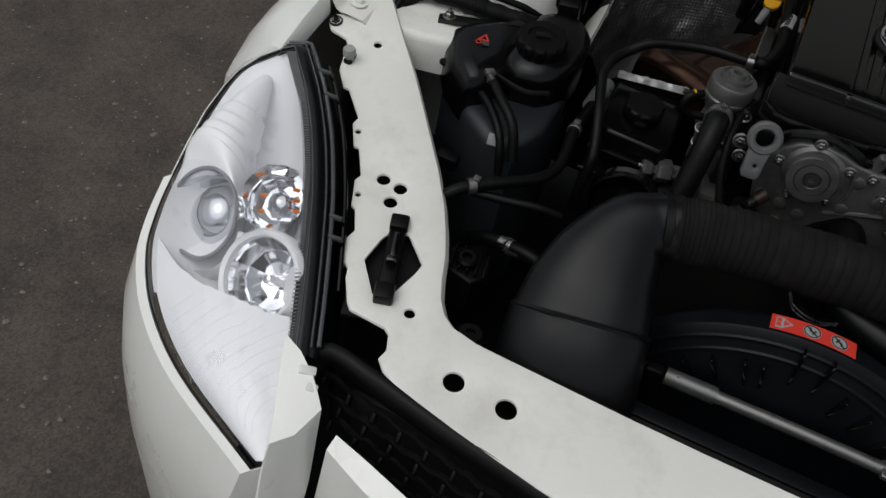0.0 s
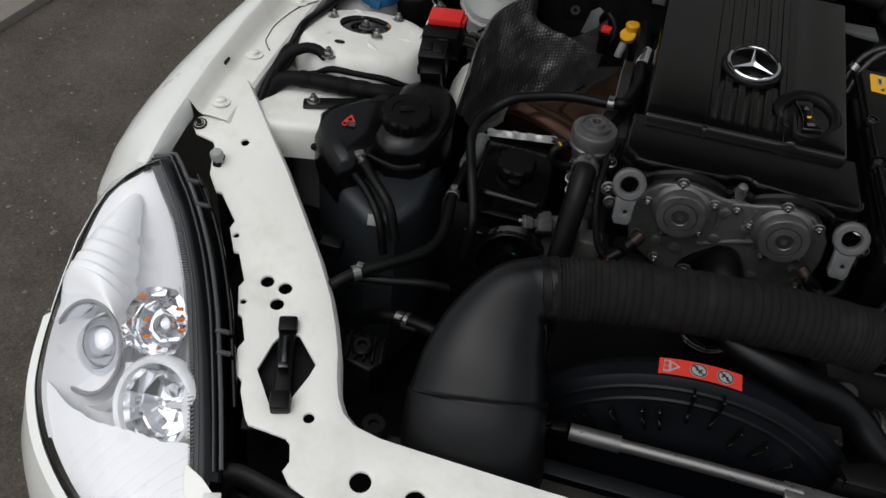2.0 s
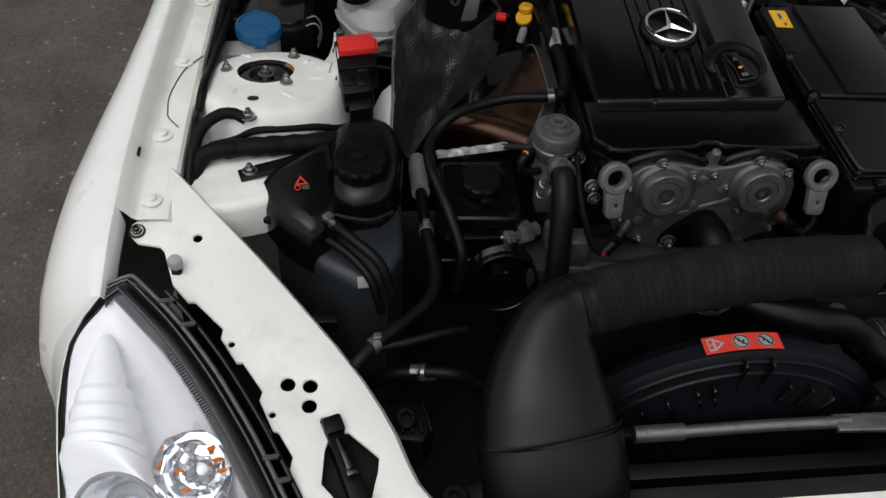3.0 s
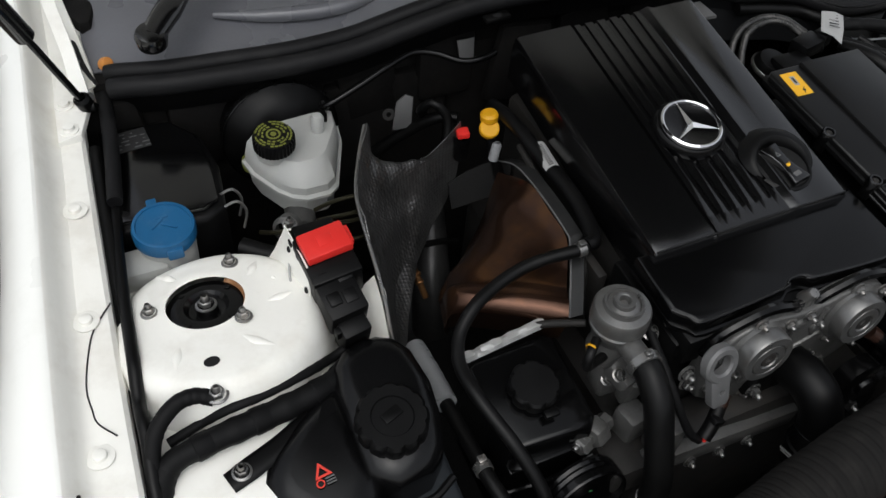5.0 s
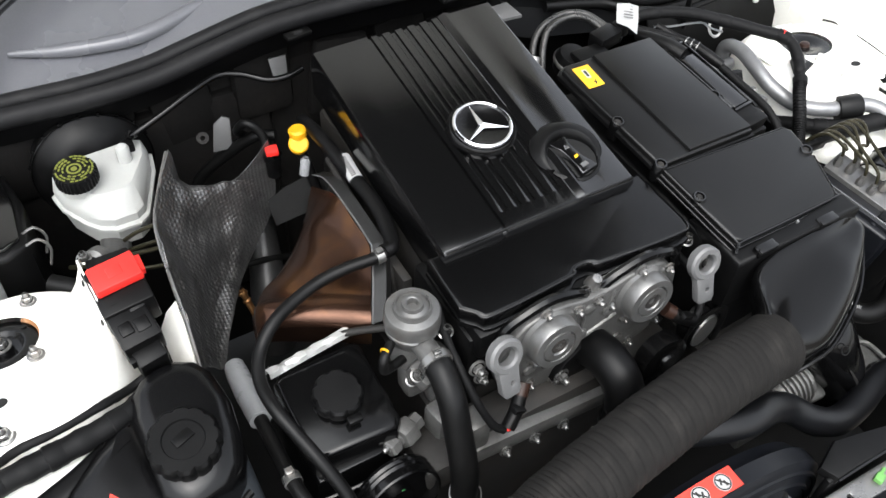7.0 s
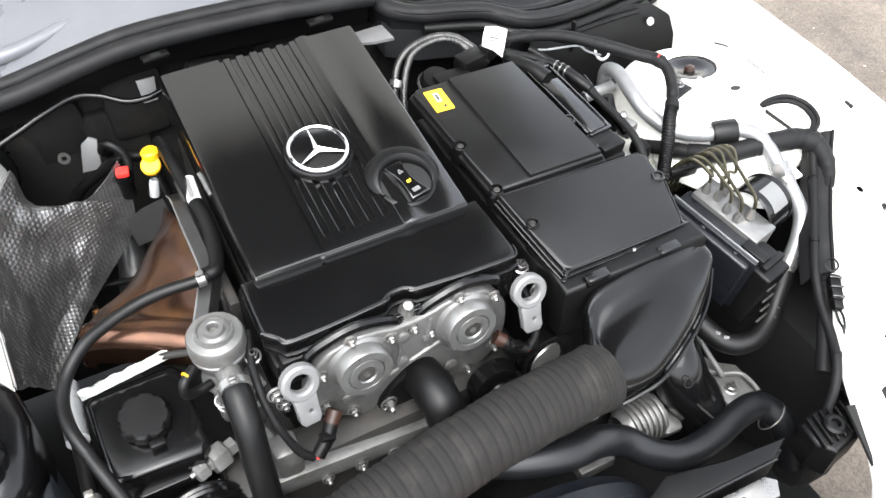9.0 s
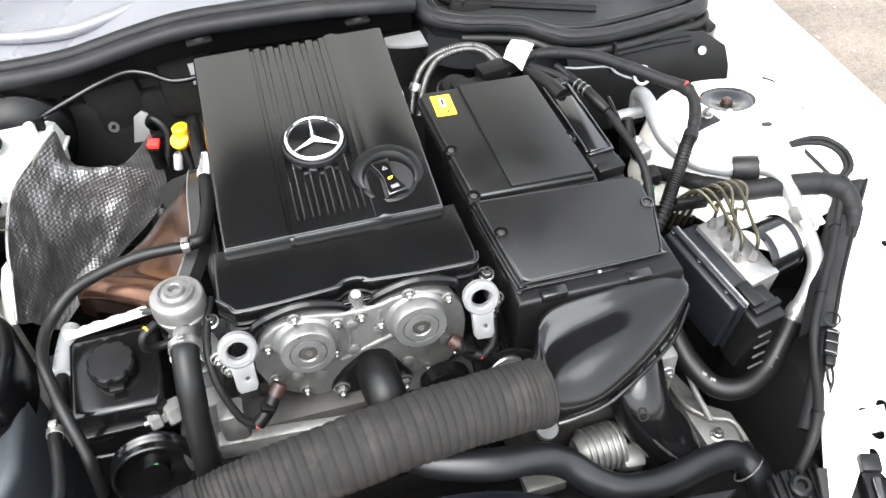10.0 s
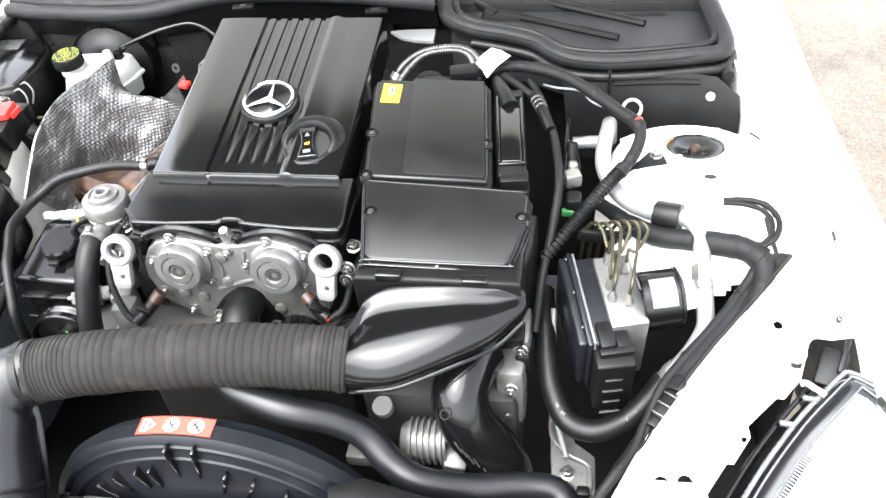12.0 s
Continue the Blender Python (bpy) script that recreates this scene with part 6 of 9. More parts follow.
hose("intake_corrugated_pipe", [(-0.5, 0.11, 0.77), (-0.47, 0.085, 0.77), (-0.44, 0.07, 0.775), (-0.42, 0.06, 0.78)], 0.012, rubber, "short black corrugated pipe", "pipe")

# ---- heat shield and manifold ----
L_ = [(-0.333, 0.16, 0.861), (-0.357, 0.115, 0.855), (-0.379, 0.061, 0.853), (-0.387, -0.003, 0.838), (-0.389, -0.044, 0.812), (-0.393, -0.081, 0.778)]
M_ = [(-0.322, 0.135, 0.735), (-0.29, 0.14, 0.785), (-0.315, 0.115, 0.76), (-0.345, 0.07, 0.745), (-0.367, 0.015, 0.735), (-0.385, -0.06, 0.73)]
R_ = [(-0.214, 0.15, 0.842), (-0.21, 0.15, 0.785), (-0.225, 0.142, 0.73), (-0.268, 0.105, 0.705), (-0.315, 0.045, 0.702), (-0.362, -0.05, 0.712)]
ca, _ = spline(L_, 9)
cb, _ = spline(M_, 9)
cc, _ = spline(R_, 9)
rows = []
for a, b, c in zip(ca, cb, cc):
    row = []
    for k in range(41):
        t = k / 40
        p = (1 - t) ** 2 * a + 2 * t * (1 - t) * b + t * t * c
        dent = 0.006 * noise.noise((p.x * 24, p.y * 24, p.z * 24)) + 0.0025 * noise.noise((p.x * 70, p.y * 70, p.z * 70))
        row.append(p + Vector((0.7 * dent, 0, dent + 0.003 * math.sin(9 * t + 20 * a.y))))
    rows.append(row)
hs = thing("heat_shield", (-0.33, 0.03, 0.68), "dimpled aluminium heat shield beside the exhaust manifold", "heat shield")
part("sheet", patch(rows, 0.0012), foil, hs)
part("edge", sweep([tuple(p) for p in ca[::3]], 0.0022, 8, 3), zinc, hs, "folded bright edge")
part("skirt", patch([[(-0.391, -0.02, 0.82), (-0.392, -0.045, 0.808), (-0.396, -0.083, 0.774)], [(-0.403, -0.02, 0.808), (-0.404, -0.04, 0.795), (-0.404, -0.078, 0.768)], [(-0.415, -0.02, 0.78), (-0.415, -0.04, 0.77), (-0.414, -0.065, 0.755)]], 0.0015), primer, hs, "pale metal skirt")
part("screen", patch([[(-0.228, 0.139, 0.75), (-0.205, 0.138, 0.764), (-0.18, 0.137, 0.771), (-0.16, 0.135, 0.772), (-0.15, 0.124, 0.77)], [(-0.227, 0.136, 0.732), (-0.204, 0.133, 0.742), (-0.18, 0.13, 0.749), (-0.162, 0.126, 0.752), (-0.152, 0.115, 0.755)], [(-0.224, 0.131, 0.709), (-0.203, 0.126, 0.717), (-0.18, 0.12, 0.726), (-0.165, 0.113, 0.734), (-0.154, 0.105, 0.74)]], 0.0015), dark_foil, hs, "small dark upper screen")
upper = [(-0.174, 0.114, 0.794), (-0.174, 0.074, 0.82), (-0.176, 0.015, 0.831), (-0.1765, -0.045, 0.83), (-0.179, -0.06, 0.827), (-0.196, -0.095, 0.816), (-0.217, -0.134, 0.803)]
part("side_panel", patch([[tuple(p) for p in spline(upper, 5)[0]], [(p.x + 0.015, p.y - 0.002, p.z + 0.001) for p in spline(upper, 5)[0]], [(p.x + 0.02, p.y - 0.004, p.z - 0.02) for p in spline(upper, 5)[0]]], 0.0012), dark_foil, hs, "dark folded side panel")
part("side_edge", sweep(upper, 0.0011, 8, 5), dull_grey, hs, "folded bright edge")
mf = thing("exhaust_manifold", (-0.22, 0.0, 0.66), "heat-browned exhaust manifold under a shield", "manifold")
rows = [[(-0.182, 0.1, 0.79), (-0.19, 0.096, 0.77), (-0.2, 0.089, 0.741), (-0.21, 0.08, 0.71)],
        [(-0.178, 0.037, 0.828), (-0.205, 0.047, 0.795), (-0.23, 0.052, 0.75), (-0.245, 0.05, 0.715)],
        [(-0.178, -0.01, 0.829), (-0.222, 0.012, 0.795), (-0.262, 0.018, 0.756), (-0.276, 0.02, 0.725)],
        [(-0.179, -0.053, 0.826), (-0.232, -0.02, 0.797), (-0.287, -0.008, 0.77), (-0.298, 0.0, 0.735)],
        [(-0.198, -0.093, 0.808), (-0.255, -0.056, 0.795), (-0.303, -0.034, 0.782), (-0.313, -0.022, 0.745)],
        [(-0.206, -0.108, 0.809), (-0.262, -0.073, 0.806), (-0.31, -0.046, 0.795), (-0.319, -0.036, 0.755)],
        [(-0.212, -0.121, 0.81), (-0.267, -0.086, 0.808), (-0.314, -0.058, 0.799), (-0.323, -0.05, 0.757)],
        [(-0.2175, -0.132, 0.804), (-0.271, -0.096, 0.802), (-0.317, -0.068, 0.793), (-0.325, -0.06, 0.755)],
        [(-0.2185, -0.135, 0.795), (-0.272, -0.099, 0.792), (-0.318, -0.072, 0.784), (-0.325, -0.064, 0.75)],
        [(-0.216, -0.13, 0.782), (-0.27, -0.094, 0.779), (-0.315, -0.067, 0.772), (-0.322, -0.06, 0.74)],
        [(-0.212, -0.12, 0.745), (-0.265, -0.085, 0.742), (-0.31, -0.058, 0.738), (-0.316, -0.052, 0.72)]]
fine_rows = [[p + Vector((-0.2, -0.2, 1)) * (0.0045 * noise.noise((p.x * 34, p.y * 34, 2.0)) + 0.002 * math.sin(0.8 * k + 1.1 * i)) * (1 if 0 < i < 5 and 0 < k < 18 else 0.2) for k, p in enumerate(spline(r, 6)[0])] for i, r in enumerate(rows)]
cols_ = [spline([r[k] for r in fine_rows], 5)[0] for k in range(len(fine_rows[0]))]
part("shroud", patch([[c[i] for c in cols_] for i in range(len(cols_[0]))], 0.0015), brown_steel, mf, "glossy heat-browned shield with a rolled front")
part("exhaust_pipe", sweep([(-0.232, 0.19, 0.668), (-0.237, 0.164, 0.645), (-0.245, 0.138, 0.618), (-0.252, 0.118, 0.598), (-0.258, 0.1, 0.57), (-0.26, 0.09, 0.52)], [0.022, 0.022, 0.024, 0.026, 0.028, 0.028], 22), dark_foil, mf, "dull grey exhaust pipe")
part("probe", merge(sweep([(-0.301, 0.07, 0.687), (-0.297, 0.06, 0.67), (-0.293, 0.05, 0.653)], 0.0042, 12), lathe([(0.005, 0), (0.0062, 0.001), (0.0062, 0.004), (0.005, 0.005)], (-0.3005, 0.0688, 0.684), (0.22, -0.5, -0.84), 14), lathe([(0.005, 0), (0.0058, 0.001), (0.0058, 0.003), (0.005, 0.004)], (-0.298, 0.063, 0.674), (0.22, -0.5, -0.84), 14)), brass, mf, "brass exhaust probe")
part("probe_lead", sweep([(-0.301, 0.071, 0.688), (-0.304, 0.09, 0.69), (-0.296, 0.118, 0.672), (-0.284, 0.13, 0.66), (-0.262, 0.132, 0.654), (-0.235, 0.136, 0.645), (-0.205, 0.14, 0.63)], 0.0045, 10), rubber, mf, "thin black probe lead")
part("flange", merge(sweep([(-0.158, 0.1, 0.825), (-0.159, 0.0, 0.815), (-0.162, -0.07, 0.80), (-0.163, -0.085, 0.75)], 0.004, 8), box((-0.155, 0.0, 0.77), (0.012, 0.2, 0.07), 0.003)), dark_metal, mf)

# dipstick and caps
dp = thing("dipstick", (-0.172, 0.14, 0.78), "oil dipstick with a yellow pull cap", "dipstick")
part("cap", merge(lathe([(0.008, -0.022), (0.0085, -0.012), (0.011, -0.008), (0.0115, 0.0), (0.009, 0.003), (0, 0.0035)], (-0.175, 0.15, 0.84), (-0.05, 0.1, 1), 24), lathe([(0.012, 0), (0.0125, 0.003), (0.0125, 0.008), (0.011, 0.0095), (0, 0.0095)], (-0.178, 0.142, 0.822), (-0.15, -0.5, 0.9), 24)), yellow, dp, "yellow cap")
part("tube", sweep([(-0.178, 0.145, 0.82), (-0.172, 0.13, 0.79), (-0.165, 0.11, 0.74)], 0.007, 12), moulded, dp)
rc = thing("coolant_line_plug", (-0.213, 0.14, 0.79), "black line connector with a red cap", "connector")
part("body", lathe([(0.009, -0.035), (0.0095, -0.01), (0.011, -0.008), (0.011, 0)], (-0.213, 0.143, 0.823), (0, 0, 1), 16), moulded, rc)
part("cap", box((-0.213, 0.143, 0.827), (0.0155, 0.0145, 0.008), 0.0018, (0, 0, -12)), red, rc, "square red cap")
hose("breather_pipe", [(-0.158, 0.175, 0.83), (-0.157, 0.14, 0.84), (-0.155, 0.1, 0.843), (-0.151, 0.05, 0.84), (-0.149, 0.0, 0.842), (-0.153, -0.04, 0.843), (-0.162, -0.075, 0.843), (-0.175, -0.08, 0.843)], 0.0088, moulded, "black breather pipe along the engine cover", "pipe")
m_l = Matrix.Translation((-0.1515, 0.055, 0.8495)) @ pose(0, 0, 0, 0, -15, -4)
lb = thing("pipe_label", (-0.1515, 0.055, 0.845), "white paper label wrapped on the breather pipe", "label")
part("paper", patch([[m_l @ Vector((0.0095 * math.sin(a), v, 0.0095 * math.cos(a) - 0.0095)) for v in (-0.021, 0.021)] for a in [-1.1 + 0.22 * k for k in range(11)]]), white_label, lb)
part("print", merge(*[box(m_l @ Vector((0.0, -0.018 + 0.003 * k, 0.0005)), (0.006, 0.0012, 0.0004), 0, (0, -15, -4)) for k in range(12)]), black_print, lb)
solo("pipe_plug", lathe([(0.006, 0), (0.006, 0.02), (0.004, 0.024)], (-0.187, 0.108, 0.806), (0.2, 0.1, 1), 14), rib_plastic, "pale plastic line plug", "plug")

hose("white_wire", [(-0.468, 0.02, 0.835), (-0.474, 0.0, 0.83), (-0.479, -0.03, 0.815), (-0.482, -0.055, 0.806), (-0.484, -0.07, 0.803), (-0.48, -0.076, 0.802)], 0.0013, white_label, "thin white wire beside the fuse box", "wire", n=8)

# belt pulleys below the coolant outlet
pul = thing("belt_pulley", (0.083, -0.3, 0.65), "black belt pulley with steel centre bolt", "pulley")
part("wheel", lathe([(0.012, -0.004), (0.03, -0.004), (0.034, 0.0), (0.035, 0.004), (0.0335, 0.007), (0.035, 0.01), (0.0335, 0.013), (0.035, 0.016), (0.034, 0.02), (0.028, 0.021), (0.014, 0.017), (0.0, 0.017)], (0.083, -0.275, 0.69), (0, -1, 0.05), 44), gloss, pul)
hexbolt("bolt", (0.083, -0.292, 0.691), (0, -1, 0.05), pul, 0.0075, 0.007)
pul = thing("belt_pulley", (0.15, -0.29, 0.7), "ribbed black belt pulley beside the timing cover", "pulley")
part("wheel", lathe([(0.01, -0.004), (0.026, -0.004), (0.031, 0.0), (0.031, 0.018), (0.028, 0.02), (0.012, 0.016), (0.0, 0.016)], (0.148, -0.262, 0.732), (0.15, -1, 0.05), 44), gloss, pul)
part("face", lathe([(0.024, 0.0), (0.022, 0.004), (0.009, 0.005), (0.0, 0.005)], (0.1455, -0.28, 0.733), (0.15, -1, 0.05), 32), machined, pul, "bright pulley face")
part("belt", sweep([(0.05, -0.285, 0.67), (0.062, -0.285, 0.718), (0.09, -0.285, 0.727), (0.116, -0.282, 0.71), (0.125, -0.28, 0.752), (0.15, -0.28, 0.765), (0.178, -0.278, 0.745), (0.18, -0.278, 0.68)], 0.006, 8, 6, squash=0.4), rubber, pul, "ribbed drive belt")

# ---- air filter box ----
def z_rear(x, y):
    return 0.884 + 0.12 * (y + 0.143) - 0.05 * (x - 0.15)


def z_front(x, y):
    return 0.882 + 0.2 * (y + 0.147) - 0.05 * (x - 0.15)


ab = thing("air_filter_box", (0.24, -0.12, 0.66), "satin black air filter box with two lid panels", "air box")
rear_o = [(0.133, 0.032), (0.14, 0.038), (0.278, 0.042), (0.284, 0.036), (0.301, -0.13), (0.3, -0.141), (0.157, -0.1435), (0.1495, -0.137)]
part("rear_lid", prism(rear_o, -0.016, 0.0, bevel=0.003, seg=3, top=z_rear), grained, ab)
part("lid_step", prism([(0.184, 0.038), (0.2795, 0.04), (0.2985, -0.138), (0.197, -0.14)], -0.002, 0.0045, bevel=0.002, top=z_rear), grained, ab)
front_o = [(0.151, -0.149), (0.345, -0.1515), (0.352, -0.158), (0.351, -0.2), (0.337, -0.252), (0.33, -0.258), (0.178, -0.2625), (0.169, -0.257)]
part("front_lid", prism(front_o, -0.016, 0.0, bevel=0.003, seg=3, top=z_front), grained, ab)
for k, (grow, dz) in enumerate(((1.025, -0.007), (1.05, -0.013))):
    part("rim", prism([(0.25 + (x - 0.25) * grow, -0.2 + (y + 0.2) * grow) for x, y in front_o], dz - 0.004, dz, bevel=0.0018, top=z_front), moulded, ab)
part("rim", prism([(0.215 + (x - 0.215) * 1.06, -0.05 + (y + 0.05) * 1.03) for x, y in rear_o], -0.014, -0.008, bevel=0.0018, top=z_rear), moulded, ab)
part("body", merge(prism([(0.137, 0.035), (0.285, 0.04), (0.305, -0.14), (0.362, -0.15), (0.36, -0.2), (0.345, -0.268), (0.163, -0.275), (0.15, -0.15)], 0.68, 0.845, bevel=0.008, seg=3, top=lambda x, y: 0.1 * (y + 0.15) - 0.04 * (x - 0.15))), moulded, ab)
for grow, dz in ((1.0, -0.0012), (1.028, -0.0075), (1.05, -0.0135)):
    q_ = [(0.25 + (x - 0.25) * grow, -0.2 + (y + 0.2) * grow) for x, y in [front_o[k] for k in (0, 7, 6, 5, 4, 3)]]
    part("rim_bead", sweep([(x, y, z_front(x, y) + dz) for x, y in q_], 0.0012, 8, 5), edge_gloss, ab, "rounded lid edge")
part("rim_bead", sweep([(x, y, z_front(x, y) - 0.0012) for x, y in front_o[:2]], 0.0012, 8, 4), edge_gloss, ab, "rounded lid edge")
for x, y, zf in ((0.1445, -0.067, z_rear), (0.1505, -0.142, z_rear), (0.166, -0.196, z_front), (0.3465, -0.19, z_front), (0.293, -0.075, z_rear)):
    q = Vector((x, y, zf(x, y) - 0.004))
    part("screw_boss", lathe([(0.0085, -0.02), (0.0085, 0.004), (0.0072, 0.0065), (0.0055, 0.0065), (0.005, 0.003), (0, 0.003)], q, (0, -0.12, 1), 22), satin, ab)
    part("screw", lathe([(0.0042, 0.002), (0.0042, 0.0045), (0.003, 0.0055), (0, 0.0055)], q, (0, -0.12, 1), 14), dark_metal, ab)
part("pin", lathe([(0.002, 0), (0.002, 0.003), (0, 0.0035)], (0.256, -0.268, 0.853), (0, -0.3, 1), 10), zinc, ab)
for x, y in ((0.2, -0.277), (0.3, -0.276)):
    part("clip", merge(box((x, y, 0.846 - 0.05 * (x - 0.2)), (0.03, 0.012, 0.012), 0.002, (12, 2, 2)), box((x, y - 0.004, 0.8515 - 0.05 * (x - 0.2)), (0.028, 0.006, 0.003), 0.001, (12, 2, 2))), edge_gloss, ab)
m_y = Matrix.Translation((0.157, 0.01, z_rear(0.157, 0.01) + 0.0004)) @ pose(0, 0, 0, 7, 3, 1)
lb = thing("warning_label", (0.157, 0.01, 0.9), "yellow warning label on the air box lid", "label")
part("sheet", prism([(-0.0125, -0.0185), (0.0125, -0.0185), (0.0125, 0.0185), (-0.0125, 0.0185)], 0, 0.0004, m_y, 0), yellow_label, lb)
part("print", merge(prism([(-0.0035, -0.002), (0.003, -0.003), (0.004, 0.012), (-0.003, 0.0125)], 0.0004, 0.0008, m_y, 0), ), white_label, lb, "pale printed panel")
part("print", merge(prism([(-0.0015, 0.0), (0.0015, 0.0), (0.0015, 0.01), (-0.0015, 0.01)], 0.0008, 0.0011, m_y, 0), prism([(0.001, -0.016), (0.006, -0.011), (0.004, -0.01), (0.007, -0.006), (0.0, -0.011), (0.002, -0.012)], 0.0004, 0.0008, m_y, 0)), black_print, lb, "dark printed symbol")

# intake snout below the lid
sn = thing("intake_snout", (0.25, -0.33, 0.74), "smooth glossy black intake snout", "duct")
B_ = [(0.148, -0.335, 0.811), (0.165, -0.318, 0.816), (0.178, -0.292, 0.826), (0.205, -0.281, 0.834), (0.266, -0.28, 0.839), (0.316, -0.278, 0.836), (0.35, -0.274, 0.832)]
F_ = [(0.148, -0.385, 0.775), (0.165, -0.387, 0.776), (0.185, -0.388, 0.78), (0.222, -0.384, 0.786), (0.28, -0.358, 0.796), (0.322, -0.33, 0.797), (0.352, -0.298, 0.806)]
bl_, sl_ = spline(B_, 6)
fl_, _ = spline(F_, 6)
rows = []
for b, f, q in zip(bl_, fl_, sl_):
    c, a_ = (b + f) / 2, (f - b) / 2
    n_ = Vector((1, 0.25 * q, 0)).cross(a_).normalized()
    n_ = n_ if n_.z > 0 else -n_
    hu = float(np.interp(q, [0, 0.25, 0.45, 0.7, 1], [0.034, 0.029, 0.023, 0.019, 0.013]))
    row = []
    for k in range(33):
        w = 2 * math.pi * k / 32
        flute = -0.8 * math.exp(-((w - 2.15) / 0.6) ** 2) * min(1, 4 * q) if w < math.pi else 0
        row.append(c + a_ * math.cos(w) + n_ * hu * math.sin(w) * (1 + flute))
    rows.append(row)
rows.append([p.lerp(sum(rows[-1][:-1], Vector()) / 32, 0.35) + Vector((0.006, 0.002, 0)) for p in rows[-1]])
rows.append([p.lerp(sum(rows[-1][:-1], Vector()) / 32, 0.98) for p in rows[-1]])
part("shell", patch(rows), shiny, sn, crease=60)
part("seam", sweep([tuple(Vector(p) + Vector((0.003, -0.004, -0.001))) for p in F_[1:]], 0.0026, 8, 6), shiny, sn)
part("throat", prism([(0.158, -0.282), (0.352, -0.282), (0.352, -0.2), (0.158, -0.2)], 0.77, 0.846, bevel=0.006, seg=3), moulded, sn)

# corrugated hose across the front
cpts = [(0.162, -0.358, 0.79), (0.12, -0.362, 0.796), (0.05, -0.368, 0.801), (-0.03, -0.378, 0.803), (-0.12, -0.392, 0.802), (-0.17, -0.401, 0.799), (-0.205, -0.409, 0.795)]
ch = thing("corrugated_hose", (0, -0.38, 0.76), "thick corrugated black fabric air hose", "hose")
part("tube", sweep(cpts, lambda s: 0.0368 + 0.0004 * math.sin(40 * s) - 0.0013 * (0.5 + 0.5 * math.cos(2 * math.pi * (46 * s + 0.22 * math.sin(21 * s) + 0.14 * math.sin(47 * s + 1)))) ** 3, 40, 84), fabric, ch, crease=80)

for q, d in (((0.158, -0.3583, 0.7902), (-1, -0.08, 0.1)), ((-0.197, -0.4072, 0.796), (1, 0.23, 0.1))):
    part("cuff", lathe([(0.0355, 0), (0.0378, 0.001), (0.0378, 0.007), (0.0355, 0.008)], q, d, 40), fabric, ch, "plain end cuff")

# front intake elbow
el = thing("intake_elbow", (-0.28, -0.52, 0.5), "smooth black plastic intake elbow", "duct")
def duct(stations, n=40):
    """A loft through (centre, half width, half depth); the width turns with the bend."""
    turn = Vector((0, -0.8, 0.6))
    C, S = spline([q[0] for q in stations], 7)
    rows_ = []
    for i, c in enumerate(C):
        tan = (C[min(i + 1, len(C) - 1)] - C[max(i - 1, 0)]).normalized()
        wide = tan.cross(turn).normalized()
        deep = wide.cross(tan).normalized()
        f = S[i] * (len(stations) - 1)
        k = min(int(f), len(stations) - 2)
        w_, d_ = [stations[k][m] + (stations[k + 1][m] - stations[k][m]) * (f - k) for m in (1, 2)]
        rows_.append([c + w_ * math.copysign(abs(math.cos(a)) ** 0.8, math.cos(a)) * wide + d_ * math.copysign(abs(math.sin(a)) ** 0.8, math.sin(a)) * deep for a in [2 * math.pi * j / n for j in range(n + 1)]])
    return rows_


part("upper", patch(duct([((-0.193, -0.407, 0.796), 0.0365, 0.0365), ((-0.215, -0.413, 0.793), 0.038, 0.037), ((-0.235, -0.432, 0.784), 0.047, 0.04), ((-0.246, -0.465, 0.764), 0.06, 0.044), ((-0.249, -0.497, 0.742), 0.07, 0.047), ((-0.247, -0.526, 0.717), 0.076, 0.049)])), duct_plastic, el)
part("lower", patch(duct([((-0.247, -0.522, 0.721), 0.0775, 0.0505), ((-0.243, -0.545, 0.695), 0.0795, 0.052), ((-0.237, -0.562, 0.655), 0.081, 0.052), ((-0.232, -0.568, 0.6), 0.081, 0.05), ((-0.228, -0.568, 0.5), 0.081, 0.05)])), duct_plastic, el)
part("seam", patch(duct([((-0.2475, -0.519, 0.7235), 0.0765, 0.0495), ((-0.247, -0.5215, 0.7212), 0.0788, 0.0518), ((-0.2465, -0.524, 0.719), 0.0765, 0.0495)])), duct_plastic, el)
part("cuff", lathe([(0.0368, 0), (0.039, 0.001), (0.039, 0.01), (0.0368, 0.011)], (-0.2, -0.408, 0.796), (-1, -0.3, -0.1), 32), rubber, el)
part("latch", sweep([(-0.2, -0.434, 0.772), (-0.193, -0.45, 0.752), (-0.19, -0.472, 0.72), (-0.192, -0.49, 0.685)], 0.0065, 10, 6, squash=0.35), duct_plastic, el)

# ---- fan shroud ----
fs = thing("fan_shroud", (0, -0.47, 0.3), "black plastic radiator fan shroud with ribs", "fan shroud")
fc = (-0.005, -0.438, 0.549)
AX = (0, -1, 0)
bm = lathe([(0.2, -0.012), (0.212, -0.01), (0.216, 0.0), (0.222, 0.006), (0.222, 0.024), (0.219, 0.027), (0.212, 0.03), (0.2105, 0.0325), (0.2065, 0.0325), (0.205, 0.031), (0.196, 0.034), (0.1945, 0.0365), (0.1905, 0.0365), (0.189, 0.035), (0.17, 0.04), (0.12, 0.05), (0.06, 0.055)], fc, AX, 96)
part("barrel", bm, shroud_plastic, fs, crease=30)
part("plate", prism([(-0.33, 0.28), (0.33, 0.28), (0.33, 0.6), (0.26, 0.63), (-0.26, 0.63), (-0.33, 0.6)], 0.515, 0.535, FRONT, 0.003), shroud_plastic, fs)
